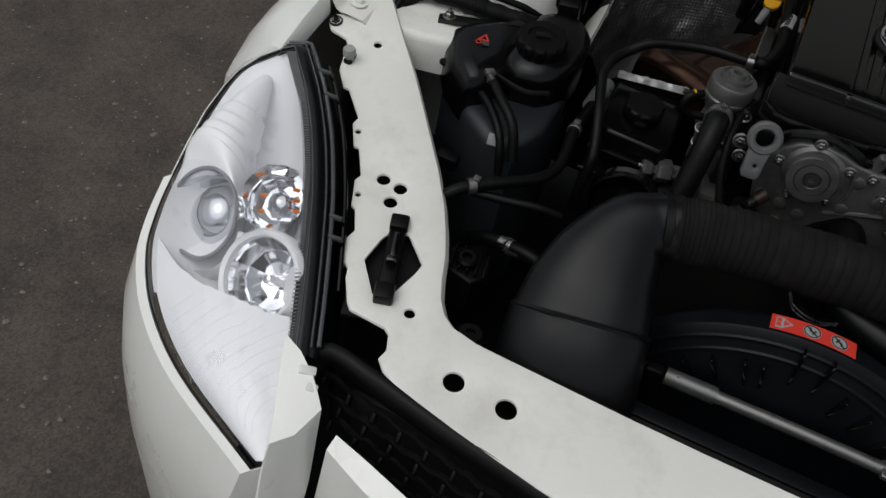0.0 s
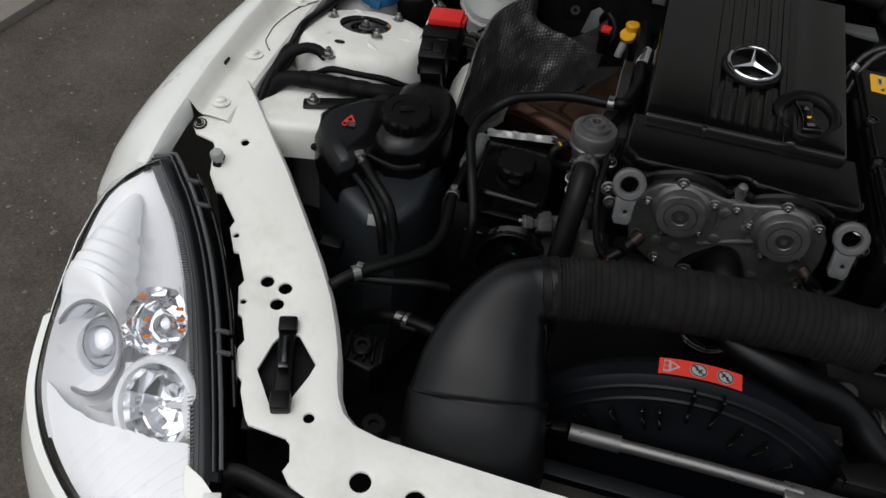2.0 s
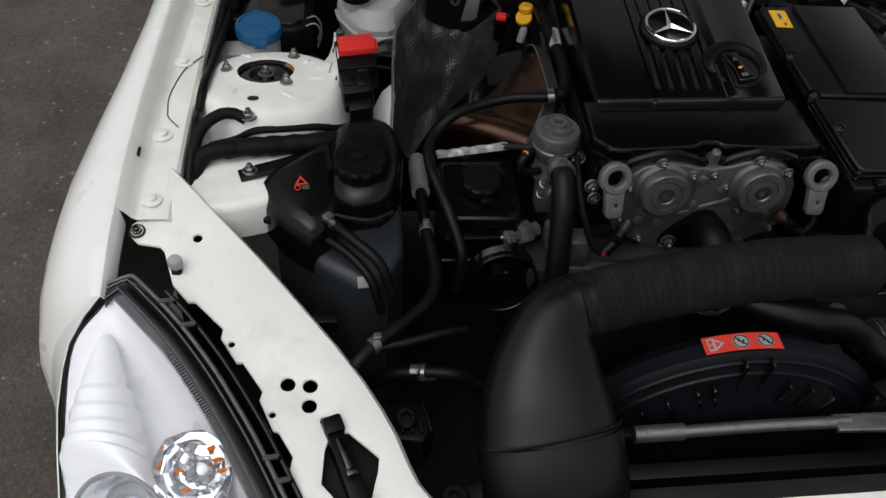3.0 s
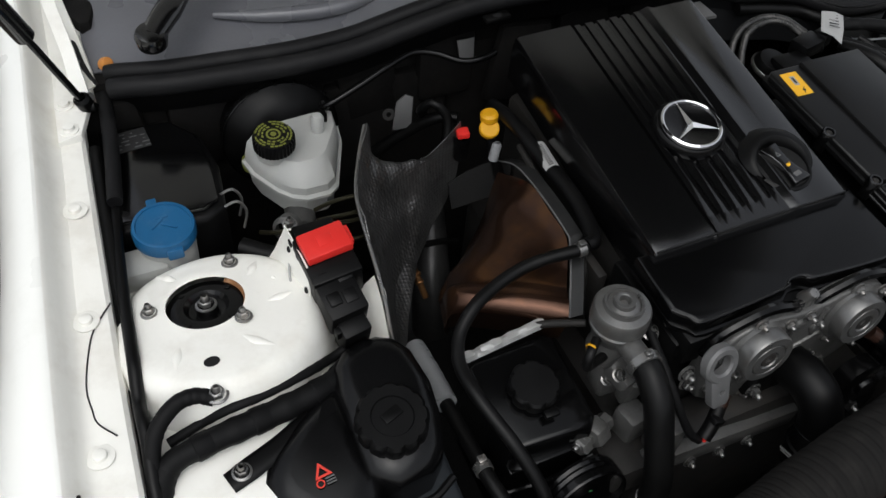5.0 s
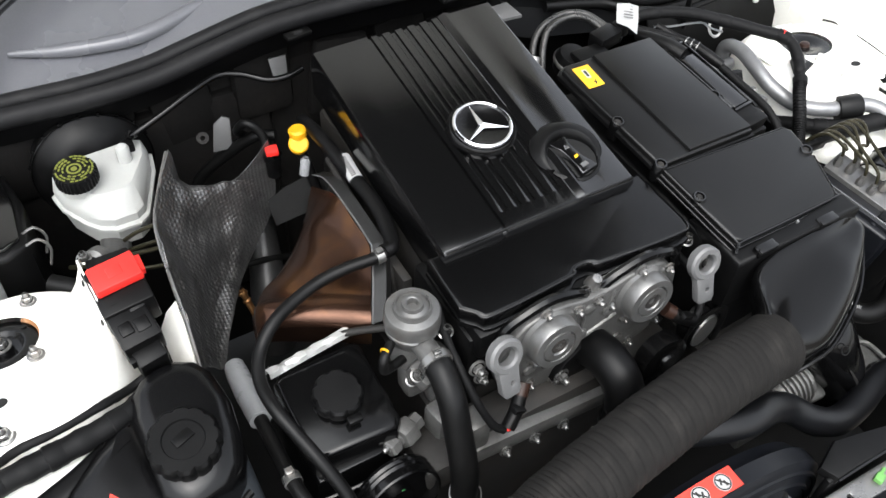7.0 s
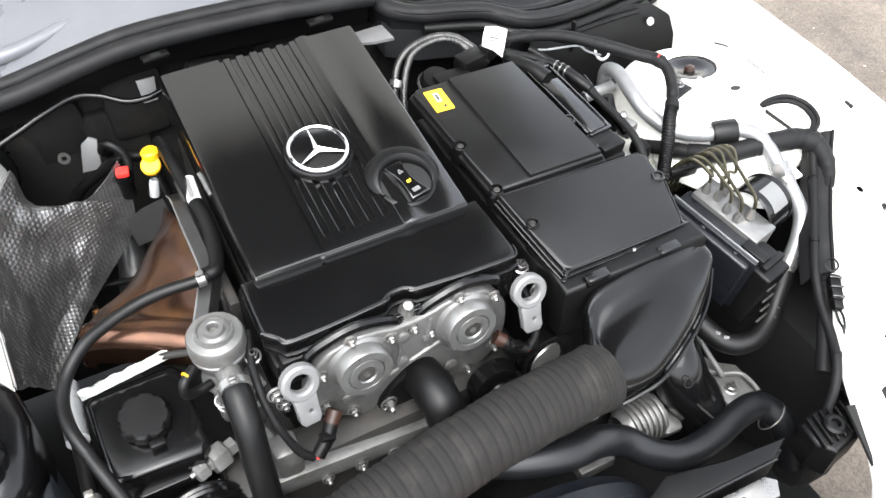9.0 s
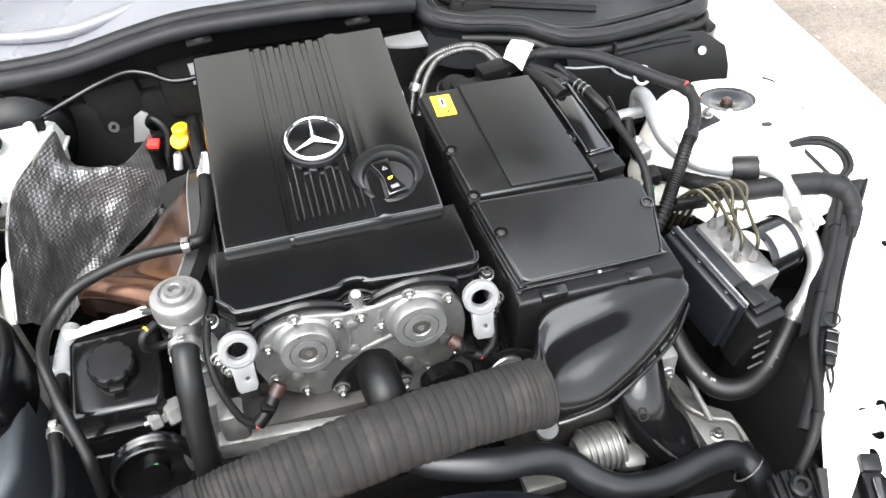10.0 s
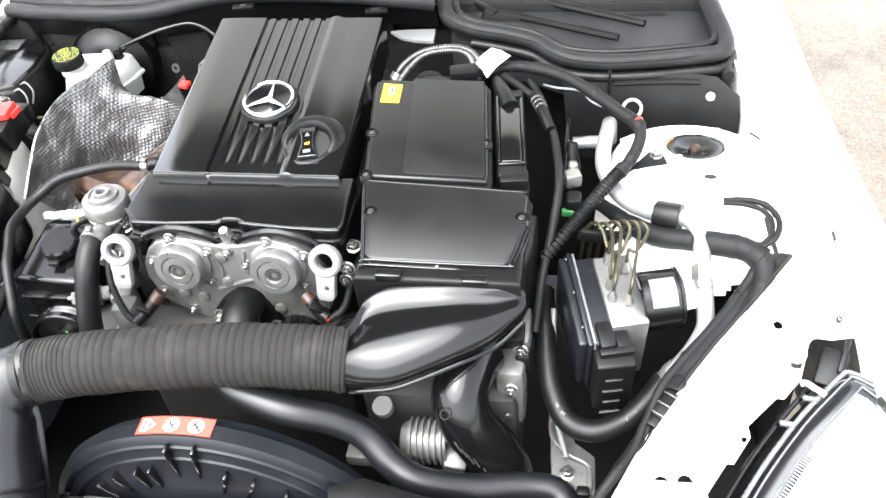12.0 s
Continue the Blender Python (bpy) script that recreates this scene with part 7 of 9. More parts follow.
for a in (86, 94.5):
    ca_, sa_ = math.cos(radians(a)), math.sin(radians(a))
    part("rib", box((fc[0] + 0.192 * ca_, fc[1] - 0.036, fc[2] + 0.192 * sa_), (0.0035, 0.012, 0.05), 0.001, (0, 90 - a, 0)), satin, fs)
for a in (131, 121, 110, 104, 76, 66, 54):
    ca_, sa_ = math.cos(radians(a)), math.sin(radians(a))
    part("web", box((fc[0] + 0.17 * ca_, fc[1] - 0.042, fc[2] + 0.17 * sa_), (0.0035, 0.012, 0.032), 0.001, (0, 90 - a, 0)), satin, fs)
part("hub", lathe([(0.06, 0), (0.062, 0.02), (0.05, 0.03), (0, 0.03)], (-0.005, -0.453, 0.549), AX, 32), shroud_plastic, fs)
# warning sticker bent over the shroud
st = thing("fan_warning_label", (-0.022, -0.455, 0.77), "red warning label with white symbols on the shroud", "label")


def on_shroud(a, d, r=0.2226):
    return Vector((fc[0] + r * math.cos(a), fc[1] - d, fc[2] + r * math.sin(a)))


def sticker(a0, a1, d0, d1, r, n=12):
    return patch([[on_shroud(a0 + (a1 - a0) * k / n, d, r) for d in (d0, d1)] for k in range(n + 1)])


A0, A1 = math.acos((-0.063 - fc[0]) / 0.2226), math.acos((0.026 - fc[0]) / 0.2226)
part("sheet", sticker(A0, A1, -0.0005, 0.0225, 0.2236), red_label, st)
for f in (0.47, 0.79):
    am = A0 + (A1 - A0) * f
    q = on_shroud(am, 0.011, 0.2239)
    nd = Vector((math.cos(am), 0, math.sin(am)))
    part("symbol", lathe([(0.0095, 0), (0.0095, 0.0004), (0.0, 0.0004)], q, nd, 28), white_label, st, "white round warning sign")
    part("symbol_ring", lathe([(0.0088, 0.0004), (0.0088, 0.0008), (0.0075, 0.0008), (0.0075, 0.0004)], q, nd, 28), black_print, st)
    b = merge(box((0, 0, 0.0006), (0.015, 0.0016, 0.0005), 0, (0, 0, 45)), box((0.001, 0.002, 0.0006), (0.007, 0.002, 0.0005), 0, (0, 0, -30)), box((-0.002, -0.002, 0.0006), (0.006, 0.0025, 0.0005), 0, (0, 0, 10)))
    b.transform(Matrix.Translation(q) @ nd.to_track_quat("Z", "Y").to_matrix().to_4x4())
    part("symbol_bar", b, black_print, st)
am = A0 + (A1 - A0) * 0.15
q, nd = on_shroud(am, 0.011, 0.2239), Vector((math.cos(am), 0, math.sin(am)))
mq = Matrix.Translation(q) @ nd.to_track_quat("Z", "Y").to_matrix().to_4x4()
part("symbol", prism([(-0.0085, -0.0085), (0.0085, -0.0085), (0.0085, -0.0015), (0.0, 0.0095), (-0.0085, -0.0015)], 0, 0.0004, mq, 0), white_label, st, "white triangle and book sign")
part("symbol_bar", merge(prism([(-0.0045, 0.0), (0.0045, 0.0), (0.0, 0.006)], 0.0004, 0.0007, mq, 0), prism([(-0.006, -0.0075), (-0.0006, -0.0075), (-0.0006, -0.0028), (-0.006, -0.0028)], 0.0004, 0.0007, mq, 0), prism([(0.0006, -0.0075), (0.006, -0.0075), (0.006, -0.0028), (0.0006, -0.0028)], 0.0004, 0.0007, mq, 0)), red_label, st)

# catch cable rod in front of the shroud
rd = thing("latch_rod", (0, -0.5, 0.65), "silver metal bonnet latch rod with black end joint", "rod")
part("rod", sweep([(-0.085, -0.5035, 0.678), (0.02, -0.503, 0.680), (0.12, -0.505, 0.682)], 0.0075, 14), zinc, rd)
part("flat_bar", prism([(0.1, -0.497), (0.2, -0.499), (0.3, -0.502), (0.31, -0.512), (0.3, -0.527), (0.2, -0.524), (0.1, -0.519)], 0.682, 0.688, bevel=0.0012, holes=[ring_points(0.17, -0.511, 0.0035, 12), ring_points(0.235, -0.513, 0.004, 12), ring_points(0.262, -0.513, 0.003, 10)]), zinc, rd, "flat drilled steel bar")
solo("green_clip", merge(box((0.214, -0.512, 0.691), (0.012, 0.01, 0.008), 0.002, (0, 0, 20)), box((0.224, -0.508, 0.689), (0.012, 0.004, 0.005), 0.001, (0, 0, 20))), mat("pale_green_plastic", (0.12, 0.3, 0.08), 0.5), "small green clip on the latch bar", "clip")
sp2 = thing("shroud_side_plate", (0.22, -0.47, 0.6), "flat black plastic plate beside the fan shroud", "plate")
part("plate", prism([(0.15, -0.474), (0.158, -0.494), (0.2, -0.494), (0.31, -0.497), (0.34, -0.482), (0.26, -0.474), (0.19, -0.458)], 0.70, 0.712, bevel=0.003), moulded, sp2)
part("wall", box((0.24, -0.488, 0.66), (0.18, 0.008, 0.09), 0.003), moulded, sp2)
part("edge", sweep([(0.156, -0.4955, 0.7115), (0.22, -0.496, 0.7115), (0.312, -0.499, 0.7115)], 0.0014, 8, 4), edge_gloss, sp2)
part("sleeve", merge(sweep([(-0.138, -0.5025, 0.676), (-0.08, -0.5035, 0.6785)], 0.0102, 18), *[lathe([(0.002, 0.009), (0.002, 0.0115), (0, 0.012)], (x, -0.503, 0.6775), (0, -0.3, 1), 8) for x in (-0.125, -0.09)]), machined, rd, "bright crimped sleeve")
part("joint", merge(box((-0.151, -0.5015, 0.674), (0.022, 0.014, 0.014), 0.003, (0, 0, 5)), box((-0.168, -0.499, 0.672), (0.016, 0.02, 0.01), 0.003, (0, 0, 20)), lathe([(0.006, 0), (0.006, 0.01), (0.004, 0.012)], (-0.166, -0.5, 0.672), (0, 0, 1), 12)), moulded, rd, "black end joint")

# finned brackets on both sides of the radiator
for s in (1, -1):
    fbk = thing("radiator_bracket", (s * -0.395, -0.47, 0.66), "black finned radiator bracket", "bracket", "radiator brackets")
    bx0 = -0.4 if s > 0 else -0.42
    by0 = -0.47 if s > 0 else -0.487
    part("body", side(merge(prism([(bx0 - 0.03, by0 - 0.022), (bx0 + 0.02, by0 - 0.03), (bx0 + 0.034, by0 - 0.01), (bx0 + 0.03, by0 + 0.018), (bx0 + 0.005, by0 + 0.026), (bx0 - 0.028, by0 + 0.018)], 0.63, 0.682, bevel=0.006, seg=3)), s), moulded, fbk)
    for k in range(6):
        part("fin", side(box((bx0 - 0.026 + 0.0105 * k, by0 + 0.0, 0.684), (0.003, 0.04, 0.008), 0.001, (0, 0, 10)), s), moulded, fbk)
    part("boss", side(lathe([(0.013, 0), (0.013, 0.012), (0.01, 0.0145), (0.006, 0.0145), (0.005, 0.008), (0, 0.008)], (bx0 + 0.002, by0 - 0.002, 0.68), (0, -0.1, 1), 24), s), moulded, fbk)
    part("arm", side(sweep([(bx0 - 0.03, by0 + 0.01, 0.66), (bx0 - 0.05, by0 + 0.02, 0.665), (bx0 - 0.06, by0 + 0.04, 0.65)], 0.009, 10), s), moulded, fbk)
solo("hose_coupling", merge(lathe([(0.01, -0.012), (0.01, 0.0), (0.0115, 0.001), (0.0115, 0.006), (0.01, 0.007), (0.01, 0.02)], (-0.372, -0.377, 0.642), (1, -0.2, 0.1), 18)), zinc, "bright metal hose coupling ring", "coupling")
hose("radiator_hose", [(-0.44, -0.36, 0.6), (-0.41, -0.372, 0.63), (-0.375, -0.377, 0.642), (-0.33, -0.385, 0.645), (-0.29, -0.39, 0.62)], 0.0095, rubber, "black hose behind the radiator", "hose")
hose("vent_hose", [(-0.43, -0.40, 0.725), (-0.39, -0.395, 0.728), (-0.35, -0.385, 0.728), (-0.32, -0.375, 0.72)], 0.0055, rubber, "thin black vent hose", "hose")
solo("rubber_buffer", lathe([(0.016, -0.06), (0.0165, -0.004), (0.013, 0.0), (0.006, 0.0), (0.005, -0.004), (0.0, -0.004)], (-0.352, -0.566, 0.68), (0, 0, 1), 28), rubber, "round black rubber buffer", "buffer")

# ---- charge pipe and lower right of the engine ----
hose("charge_pipe", [(0.0, -0.36, 0.762), (0.03, -0.385, 0.756), (0.09, -0.402, 0.748), (0.14, -0.398, 0.73), (0.178, -0.4, 0.705), (0.21, -0.42, 0.682), (0.245, -0.432, 0.668), (0.30, -0.425, 0.65), (0.36, -0.41, 0.638), (0.4, -0.41, 0.63), (0.42, -0.44, 0.61), (0.425, -0.47, 0.56)], 0.0175, duct_plastic, "bent glossy black charge air pipe", "pipe", n=22)
solo("charge_pipe_clip", lathe([(0.0205, -0.0012), (0.022, 0.0), (0.0205, 0.0012)], (0.409, -0.424, 0.62), (0.55, -0.75, -0.55), 32), zinc, "wire spring clip round the charge pipe", "clip")
el2 = thing("throttle_elbow", (0.3, -0.38, 0.6), "black rubber elbow duct under the air box", "duct")
part("tube", sweep([(0.3, -0.29, 0.735), (0.288, -0.325, 0.737), (0.284, -0.352, 0.722), (0.296, -0.366, 0.69), (0.32, -0.372, 0.65), (0.338, -0.375, 0.6), (0.34, -0.375, 0.52)], 0.034, 28, 8), shiny, el2)
part("mark", lathe([(0.006, 0), (0.0062, 0.0008), (0.0048, 0.0008), (0.0048, 0)], (0.272, -0.386, 0.737), (-0.1, -0.75, 0.6), 20), moulded, el2)
part("print", merge(*[box((0.287 + 0.0065 * k, -0.4035 - 0.0012 * (2 - abs(k - 2)), 0.70 - 0.009 * k), (0.002, 0.001, 0.016 - 0.002 * (k % 2)), 0, (-20, -35, 0)) for k in range(5)]), dark_metal, el2, "faint unreadable moulded print")
sc_ = thing("supercharger", (0.28, -0.3, 0.5), "silver cast supercharger housing beside the engine", "supercharger")
part("housing", box((0.25, -0.27, 0.62), (0.2, 0.12, 0.14), 0.02), dark_metal, sc_)
part("side_casting", merge(box((0.338, -0.29, 0.675), (0.035, 0.05, 0.1), 0.008), box((0.345, -0.25, 0.72), (0.03, 0.06, 0.05), 0.006)), alloy, sc_, "rough alloy side casting")
part("snout", lathe([(0.026, 0)] + [(r, 0.002 + 0.0075 * k + d) for k in range(6) for r, d in ((0.024, 0.0), (0.0242, 0.0024), (0.0285, 0.0028), (0.029, 0.004), (0.0285, 0.0056), (0.0242, 0.006))] + [(0.023, 0.05), (0.019, 0.056)], (0.265, -0.362, 0.648), (-1, -0.05, 0.0), 36), alloy, sc_, "ribbed bright pipe end")
part("lug", box((0.275, -0.375, 0.63), (0.03, 0.03, 0.03), 0.006, (20, 10, 0)), alloy, sc_)
part("foot", box((0.165, -0.375, 0.63), (0.05, 0.03, 0.02), 0.004), alloy, sc_)
for q in ((0.34, -0.318, 0.70), (0.335, -0.32, 0.66), (0.35, -0.285, 0.735)):
    hexbolt("bolt", q, (0, -1, 0.3), sc_, 0.006, 0.006)
part("connector", merge(box((0.34, -0.27, 0.745), (0.028, 0.03, 0.02), 0.003), box((0.352, -0.28, 0.715), (0.018, 0.025, 0.03), 0.003)), moulded, sc_)
part("cap", lathe([(0.0125, -0.012), (0.0135, -0.002), (0.0125, 0.001), (0, 0.0015)], (0.182, -0.337, 0.677), (-0.05, -0.35, 1), 28), dull_grey, sc_, "round pale plastic plug")
mp = thing("engine_mount_plate", (0.415, -0.36, 0.55), "pale alloy mounting plate with bolts", "plate")
part("plate", merge(prism([(0.385, -0.25), (0.4, -0.245), (0.418, -0.31), (0.444, -0.33), (0.446, -0.4), (0.395, -0.4), (0.388, -0.33)], 0.575, 0.59, bevel=0.003), sweep([(0.386, -0.26, 0.59), (0.39, -0.31, 0.596), (0.412, -0.335, 0.596), (0.436, -0.35, 0.596), (0.438, -0.39, 0.596)], 0.0035, 8)), alloy, mp)
hexbolt("bolt", (0.411, -0.357, 0.59), (0, 0, 1), mp, 0.007, 0.006)
part("plug", merge(lathe([(0.01, 0), (0.011, 0.01), (0, 0.012)], (0.41, -0.385, 0.592), (0, -0.4, 1), 16), box((0.43, -0.388, 0.598), (0.016, 0.014, 0.014), 0.003)), moulded, mp)
hose("inner_wing_cable", [(0.385, -0.2, 0.72), (0.388, -0.25, 0.68), (0.392, -0.3, 0.64), (0.408, -0.34, 0.6)], 0.0035, dull_grey, "pale thin cable beside the mount", "cable")

# ---- brake modulator ----
ab_ = thing("brake_modulator", (0.45, -0.24, 0.58), "dark blue brake modulator with alloy block and motor", "brake modulator")
TILT = (7, 0, 13.5)
part("controller", box((0.434, -0.229, 0.737), (0.038, 0.128, 0.08), 0.004, TILT, 3), abs_blue, ab_)
part("cover_plate", box((0.408, -0.234, 0.738), (0.012, 0.13, 0.085), 0.004, TILT, 3), abs_blue, ab_)
part("cover_rim", box((0.4155, -0.2335, 0.739), (0.006, 0.138, 0.092), 0.0024, TILT), abs_blue, ab_)
part("rim_bead", box((0.4205, -0.2325, 0.74), (0.003, 0.134, 0.0905), 0.0012, TILT), clear_edge, ab_, "grey sealing bead")
for k in range(3):
    part("rim_clip", box((0.402 + 0.0115 * k, -0.178 - 0.049 * k, 0.786 - 0.0065 * k), (0.012, 0.007, 0.008), 0.002, TILT), abs_blue, ab_)
part("connector", box((0.458, -0.301, 0.715), (0.046, 0.03, 0.095), 0.004, (8, 0, 12), 3), moulded, ab_, "black multi-pin connector")
part("connector_latch", merge(box((0.448, -0.286, 0.768), (0.018, 0.036, 0.018), 0.003, TILT), box((0.468, -0.29, 0.764), (0.016, 0.03, 0.014), 0.003, TILT), box((0.462, -0.304, 0.765), (0.04, 0.01, 0.01), 0.002, TILT)), moulded, ab_)
for k in range(5):
    part("connector_slot", box((0.461 - 0.001 * k, -0.3175 - 0.0022 * k, 0.75 - 0.017 * k), (0.024 - 0.004 * (k % 2), 0.003, 0.0017), 0.0006, (8, 0, 12)), dark_metal, ab_)
part("valve_block", box((0.4635, -0.217, 0.732), (0.044, 0.104, 0.105), 0.002, TILT), machined, ab_, "machined alloy valve block")
MX = Vector((math.cos(radians(13.5)), math.sin(radians(13.5)), 0))
MC = Vector((0.485, -0.228, 0.769))
part("motor", lathe([(0.034, 0.0), (0.036, 0.002), (0.036, 0.044), (0.0375, 0.045), (0.0375, 0.048), (0.035, 0.05), (0.02, 0.052), (0.0, 0.052)], MC, MX, 40), gloss, ab_, "black pump motor")
MY = Vector((-MX.y, MX.x, 0))
part("motor_label", patch([[MC + MX * d + 0.0366 * (math.sin(a) * Vector((0, 0, 1)) - math.cos(a) * MY) for d in (0.01, 0.024, 0.04)] for a in [0.55 + 0.1 * k for k in range(11)]]), dull_grey, ab_, "silver motor label")
for k, (ux, uy) in enumerate(((0.47, -0.196), (0.455, -0.2), (0.452, -0.222), (0.474, -0.243), (0.455, -0.239), (0.449, -0.184))):
    uz = 0.786 + 0.12 * (uy + 0.217)
    part("union", lathe([(0.0058, 0), (0.0058, 0.007), (0.0042, 0.01), (0.003, 0.016)], (ux, uy, uz), (0, 0, 1), 6), zinc, ab_)
    x = 0.422 + 0.0105 * (5, 3, 1, 4, 2, 0)[k]
    w1 = 0.003 * math.sin(2.3 * k)
    px_ = x + 0.012
    part("brake_line", sweep([(x - 0.006, -0.128, 0.74), (x - 0.002, -0.138, 0.79), (x + 0.003, -0.146, 0.815), (px_, -0.157, 0.832 + w1), (px_ + 0.008, -0.17, 0.83 + w1), (0.6 * ux + 0.4 * (px_ + 0.012), 0.5 * uy - 0.095, 0.819), (ux + 0.003, uy + 0.006, uz + 0.03), (ux + 0.001, uy, uz + 0.02), (ux, uy, uz + 0.008)], 0.0023, 8, 6), olive_line, ab_, "bent brake line")
part("line_clip", merge(box((0.446, -0.15, 0.806), (0.062, 0.009, 0.008), 0.002, (0, 0, -6)), box((0.436, -0.144, 0.794), (0.05, 0.009, 0.012), 0.002, (0, 0, -6))), moulded, ab_, "black comb that holds the brake lines")

# ---- air conditioning pipe ----
ac = thing("aircon_pipe", (0.5, -0.1, 0.7), "bare aluminium air conditioning pipe with rubber hose", "pipe")
part("pipe", sweep([(0.45, 0.05, 0.80), (0.449, 0.048, 0.83), (0.447, 0.02, 0.842), (0.441, -0.02, 0.838), (0.443, -0.052, 0.828), (0.462, -0.085, 0.815), (0.492, -0.112, 0.815), (0.522, -0.123, 0.818), (0.546, -0.138, 0.821), (0.557, -0.162, 0.817), (0.56, -0.2, 0.796), (0.563, -0.235, 0.773), (0.5625, -0.254, 0.757), (0.55, -0.271, 0.737), (0.534, -0.283, 0.718), (0.52, -0.292, 0.704)], 0.0102, 16, 6), pipe_alloy, ac, "dull aluminium pipe")
part("union", merge(lathe([(0.0128, -0.008), (0.0138, -0.006), (0.0138, 0.008), (0.0128, 0.01)], (0.56, -0.2, 0.796), (0.05, -0.85, -0.52), 6), lathe([(0.0115, 0.01), (0.0122, 0.011), (0.0122, 0.02), (0.0115, 0.021)], (0.56, -0.2, 0.796), (0.05, -0.85, -0.52), 20)), zinc, ac, "plated union nut")
part("clamp_plate", prism([(0.557, -0.216), (0.592, -0.214), (0.594, -0.193), (0.56, -0.19)], 0.781, 0.785, bevel=0.0015), primer, ac, "pale clamp plate")
part("sleeve", merge(lathe([(0.0115, 0), (0.0122, 0.001), (0.0122, 0.026), (0.0115, 0.027)], (0.535, -0.282, 0.719), (-0.6, -0.38, -0.7), 20), lathe([(0.0125, 0.006), (0.0132, 0.008), (0.0132, 0.014), (0.0125, 0.016)], (0.535, -0.282, 0.719), (-0.6, -0.38, -0.7), 20)), zinc, ac, "crimped end sleeve")
part("rubber", sweep([(0.521, -0.291, 0.705), (0.502, -0.307, 0.682), (0.476, -0.326, 0.664), (0.441, -0.338, 0.656), (0.408, -0.326, 0.656), (0.388, -0.292, 0.67), (0.379, -0.255, 0.688), (0.374, -0.21, 0.703), (0.37, -0.16, 0.71)], 0.0138, 18, 7), rubber, ac, "black reinforced rubber hose")
for (px_, py_, pz_), rz_ in (((0.478, -0.332, 0.6765), 35), ((0.488, -0.325, 0.683), 38), ((0.401, -0.3245, 0.6715), -45), ((0.394, -0.315, 0.6745), -55)):
    part("hose_print", merge(*[box((px_ + 0.0022 * q * math.cos(radians(rz_)), py_ + 0.0022 * q * math.sin(radians(rz_)), pz_), (0.0013, 0.004, 0.0006), 0, (35, 0, rz_)) for q in range(3)]), dull_grey, ac, "faint pale unreadable print")
part("clamp_pad", lathe([(0.0092, 0), (0.0165, 0.0005), (0.0172, 0.003), (0.0172, 0.03), (0.0165, 0.0325), (0.0092, 0.033)], (0.507, -0.1165, 0.814), (0.88, -0.38, 0.12), 28), rubber, ac, "black rubber clamp pad")
hose("aircon_stub", [(0.4, 0.03, 0.81), (0.425, 0.031, 0.812), (0.45, 0.032, 0.812)], 0.0085, pipe_alloy, "short aluminium pipe stub", "pipe")

# ---- wiring on the driver side ----
hose("tower_harness", [(0.438, -0.05, 0.77), (0.455, -0.085, 0.785), (0.475, -0.118, 0.795), (0.51, -0.145, 0.8), (0.545, -0.158, 0.808), (0.58, -0.169, 0.813), (0.609, -0.177, 0.813), (0.627, -0.193, 0.807), (0.624, -0.222, 0.794), (0.604, -0.252, 0.778), (0.561, -0.305, 0.752), (0.524, -0.348, 0.735), (0.487, -0.395, 0.712), (0.46, -0.43, 0.69)], [0.009, 0.01, 0.0125, 0.013, 0.0145, 0.015, 0.0125, 0.0115, 0.011, 0.0105, 0.01], tape, "thick taped wiring harness over the tower", "harness")
hose("tower_cable", [(0.585, -0.118, 0.838), (0.61, -0.117, 0.839), (0.633, -0.124, 0.838), (0.646, -0.147, 0.834), (0.64, -0.172, 0.83), (0.625, -0.182, 0.823)], 0.0038, tape, "thin black looped cable on the tower", "cable")
hose("tower_cable", [(0.585, -0.121, 0.837), (0.61, -0.123, 0.837), (0.63, -0.133, 0.836), (0.638, -0.15, 0.833), (0.634, -0.17, 0.829), (0.622, -0.18, 0.823)], 0.0032, tape, "thin black looped cable on the tower", "cable")
hose("engine_harness", [(0.262, 0.08, 0.88), (0.297, 0.105, 0.884), (0.338, 0.1, 0.887), (0.386, 0.079, 0.886), (0.425, 0.047, 0.881), (0.462, 0.01, 0.876), (0.482, -0.012, 0.874), (0.486, -0.032, 0.868), (0.476, -0.058, 0.855), (0.455, -0.085, 0.842), (0.429, -0.116, 0.83), (0.4, -0.15, 0.81), (0.37, -0.178, 0.785)], [0.006, 0.0075, 0.008, 0.0085, 0.0085, 0.008, 0.008, 0.0075, 0.007, 0.006], tape, "braided black engine harness", "harness")
solo("red_tape", lathe([(0.0083, 0), (0.0092, 0.0005), (0.0092, 0.003), (0.0083, 0.0035)], (0.481, -0.01, 0.8745), (0.7, -0.7, -0.1), 18), red, "red tape mark on the harness", "tape")
hose("engine_harness", [(0.30, 0.09, 0.88), (0.33, 0.06, 0.878), (0.349, 0.039, 0.872), (0.37, -0.0, 0.862), (0.38, -0.04, 0.852), (0.386, -0.1, 0.84), (0.38, -0.15, 0.81), (0.37, -0.2, 0.77), (0.365, -0.25, 0.73)], 0.0055, tape, "black engine harness beside the air box", "harness")
rcn = thing("ringed_connector", (0.354, 0.03, 0.86), "ribbed connector with bright rings on the harness", "connector")
part("body", sweep([(0.343, 0.05, 0.876), (0.354, 0.03, 0.874), (0.363, 0.006, 0.869), (0.371, -0.014, 0.864)], [0.0062, 0.0072, 0.0082, 0.0066], 14), moulded, rcn)
for k in range(3):
    part("ring", lathe([(0.0068, -0.0012), (0.0086, -0.0008), (0.0086, 0.0008), (0.0068, 0.0012)], (0.3495 + 0.0035 * k, 0.038 - 0.0075 * k, 0.8748 - 0.0008 * k), (0.42, -0.9, -0.1), 18), zinc, rcn, "bright steel ring")
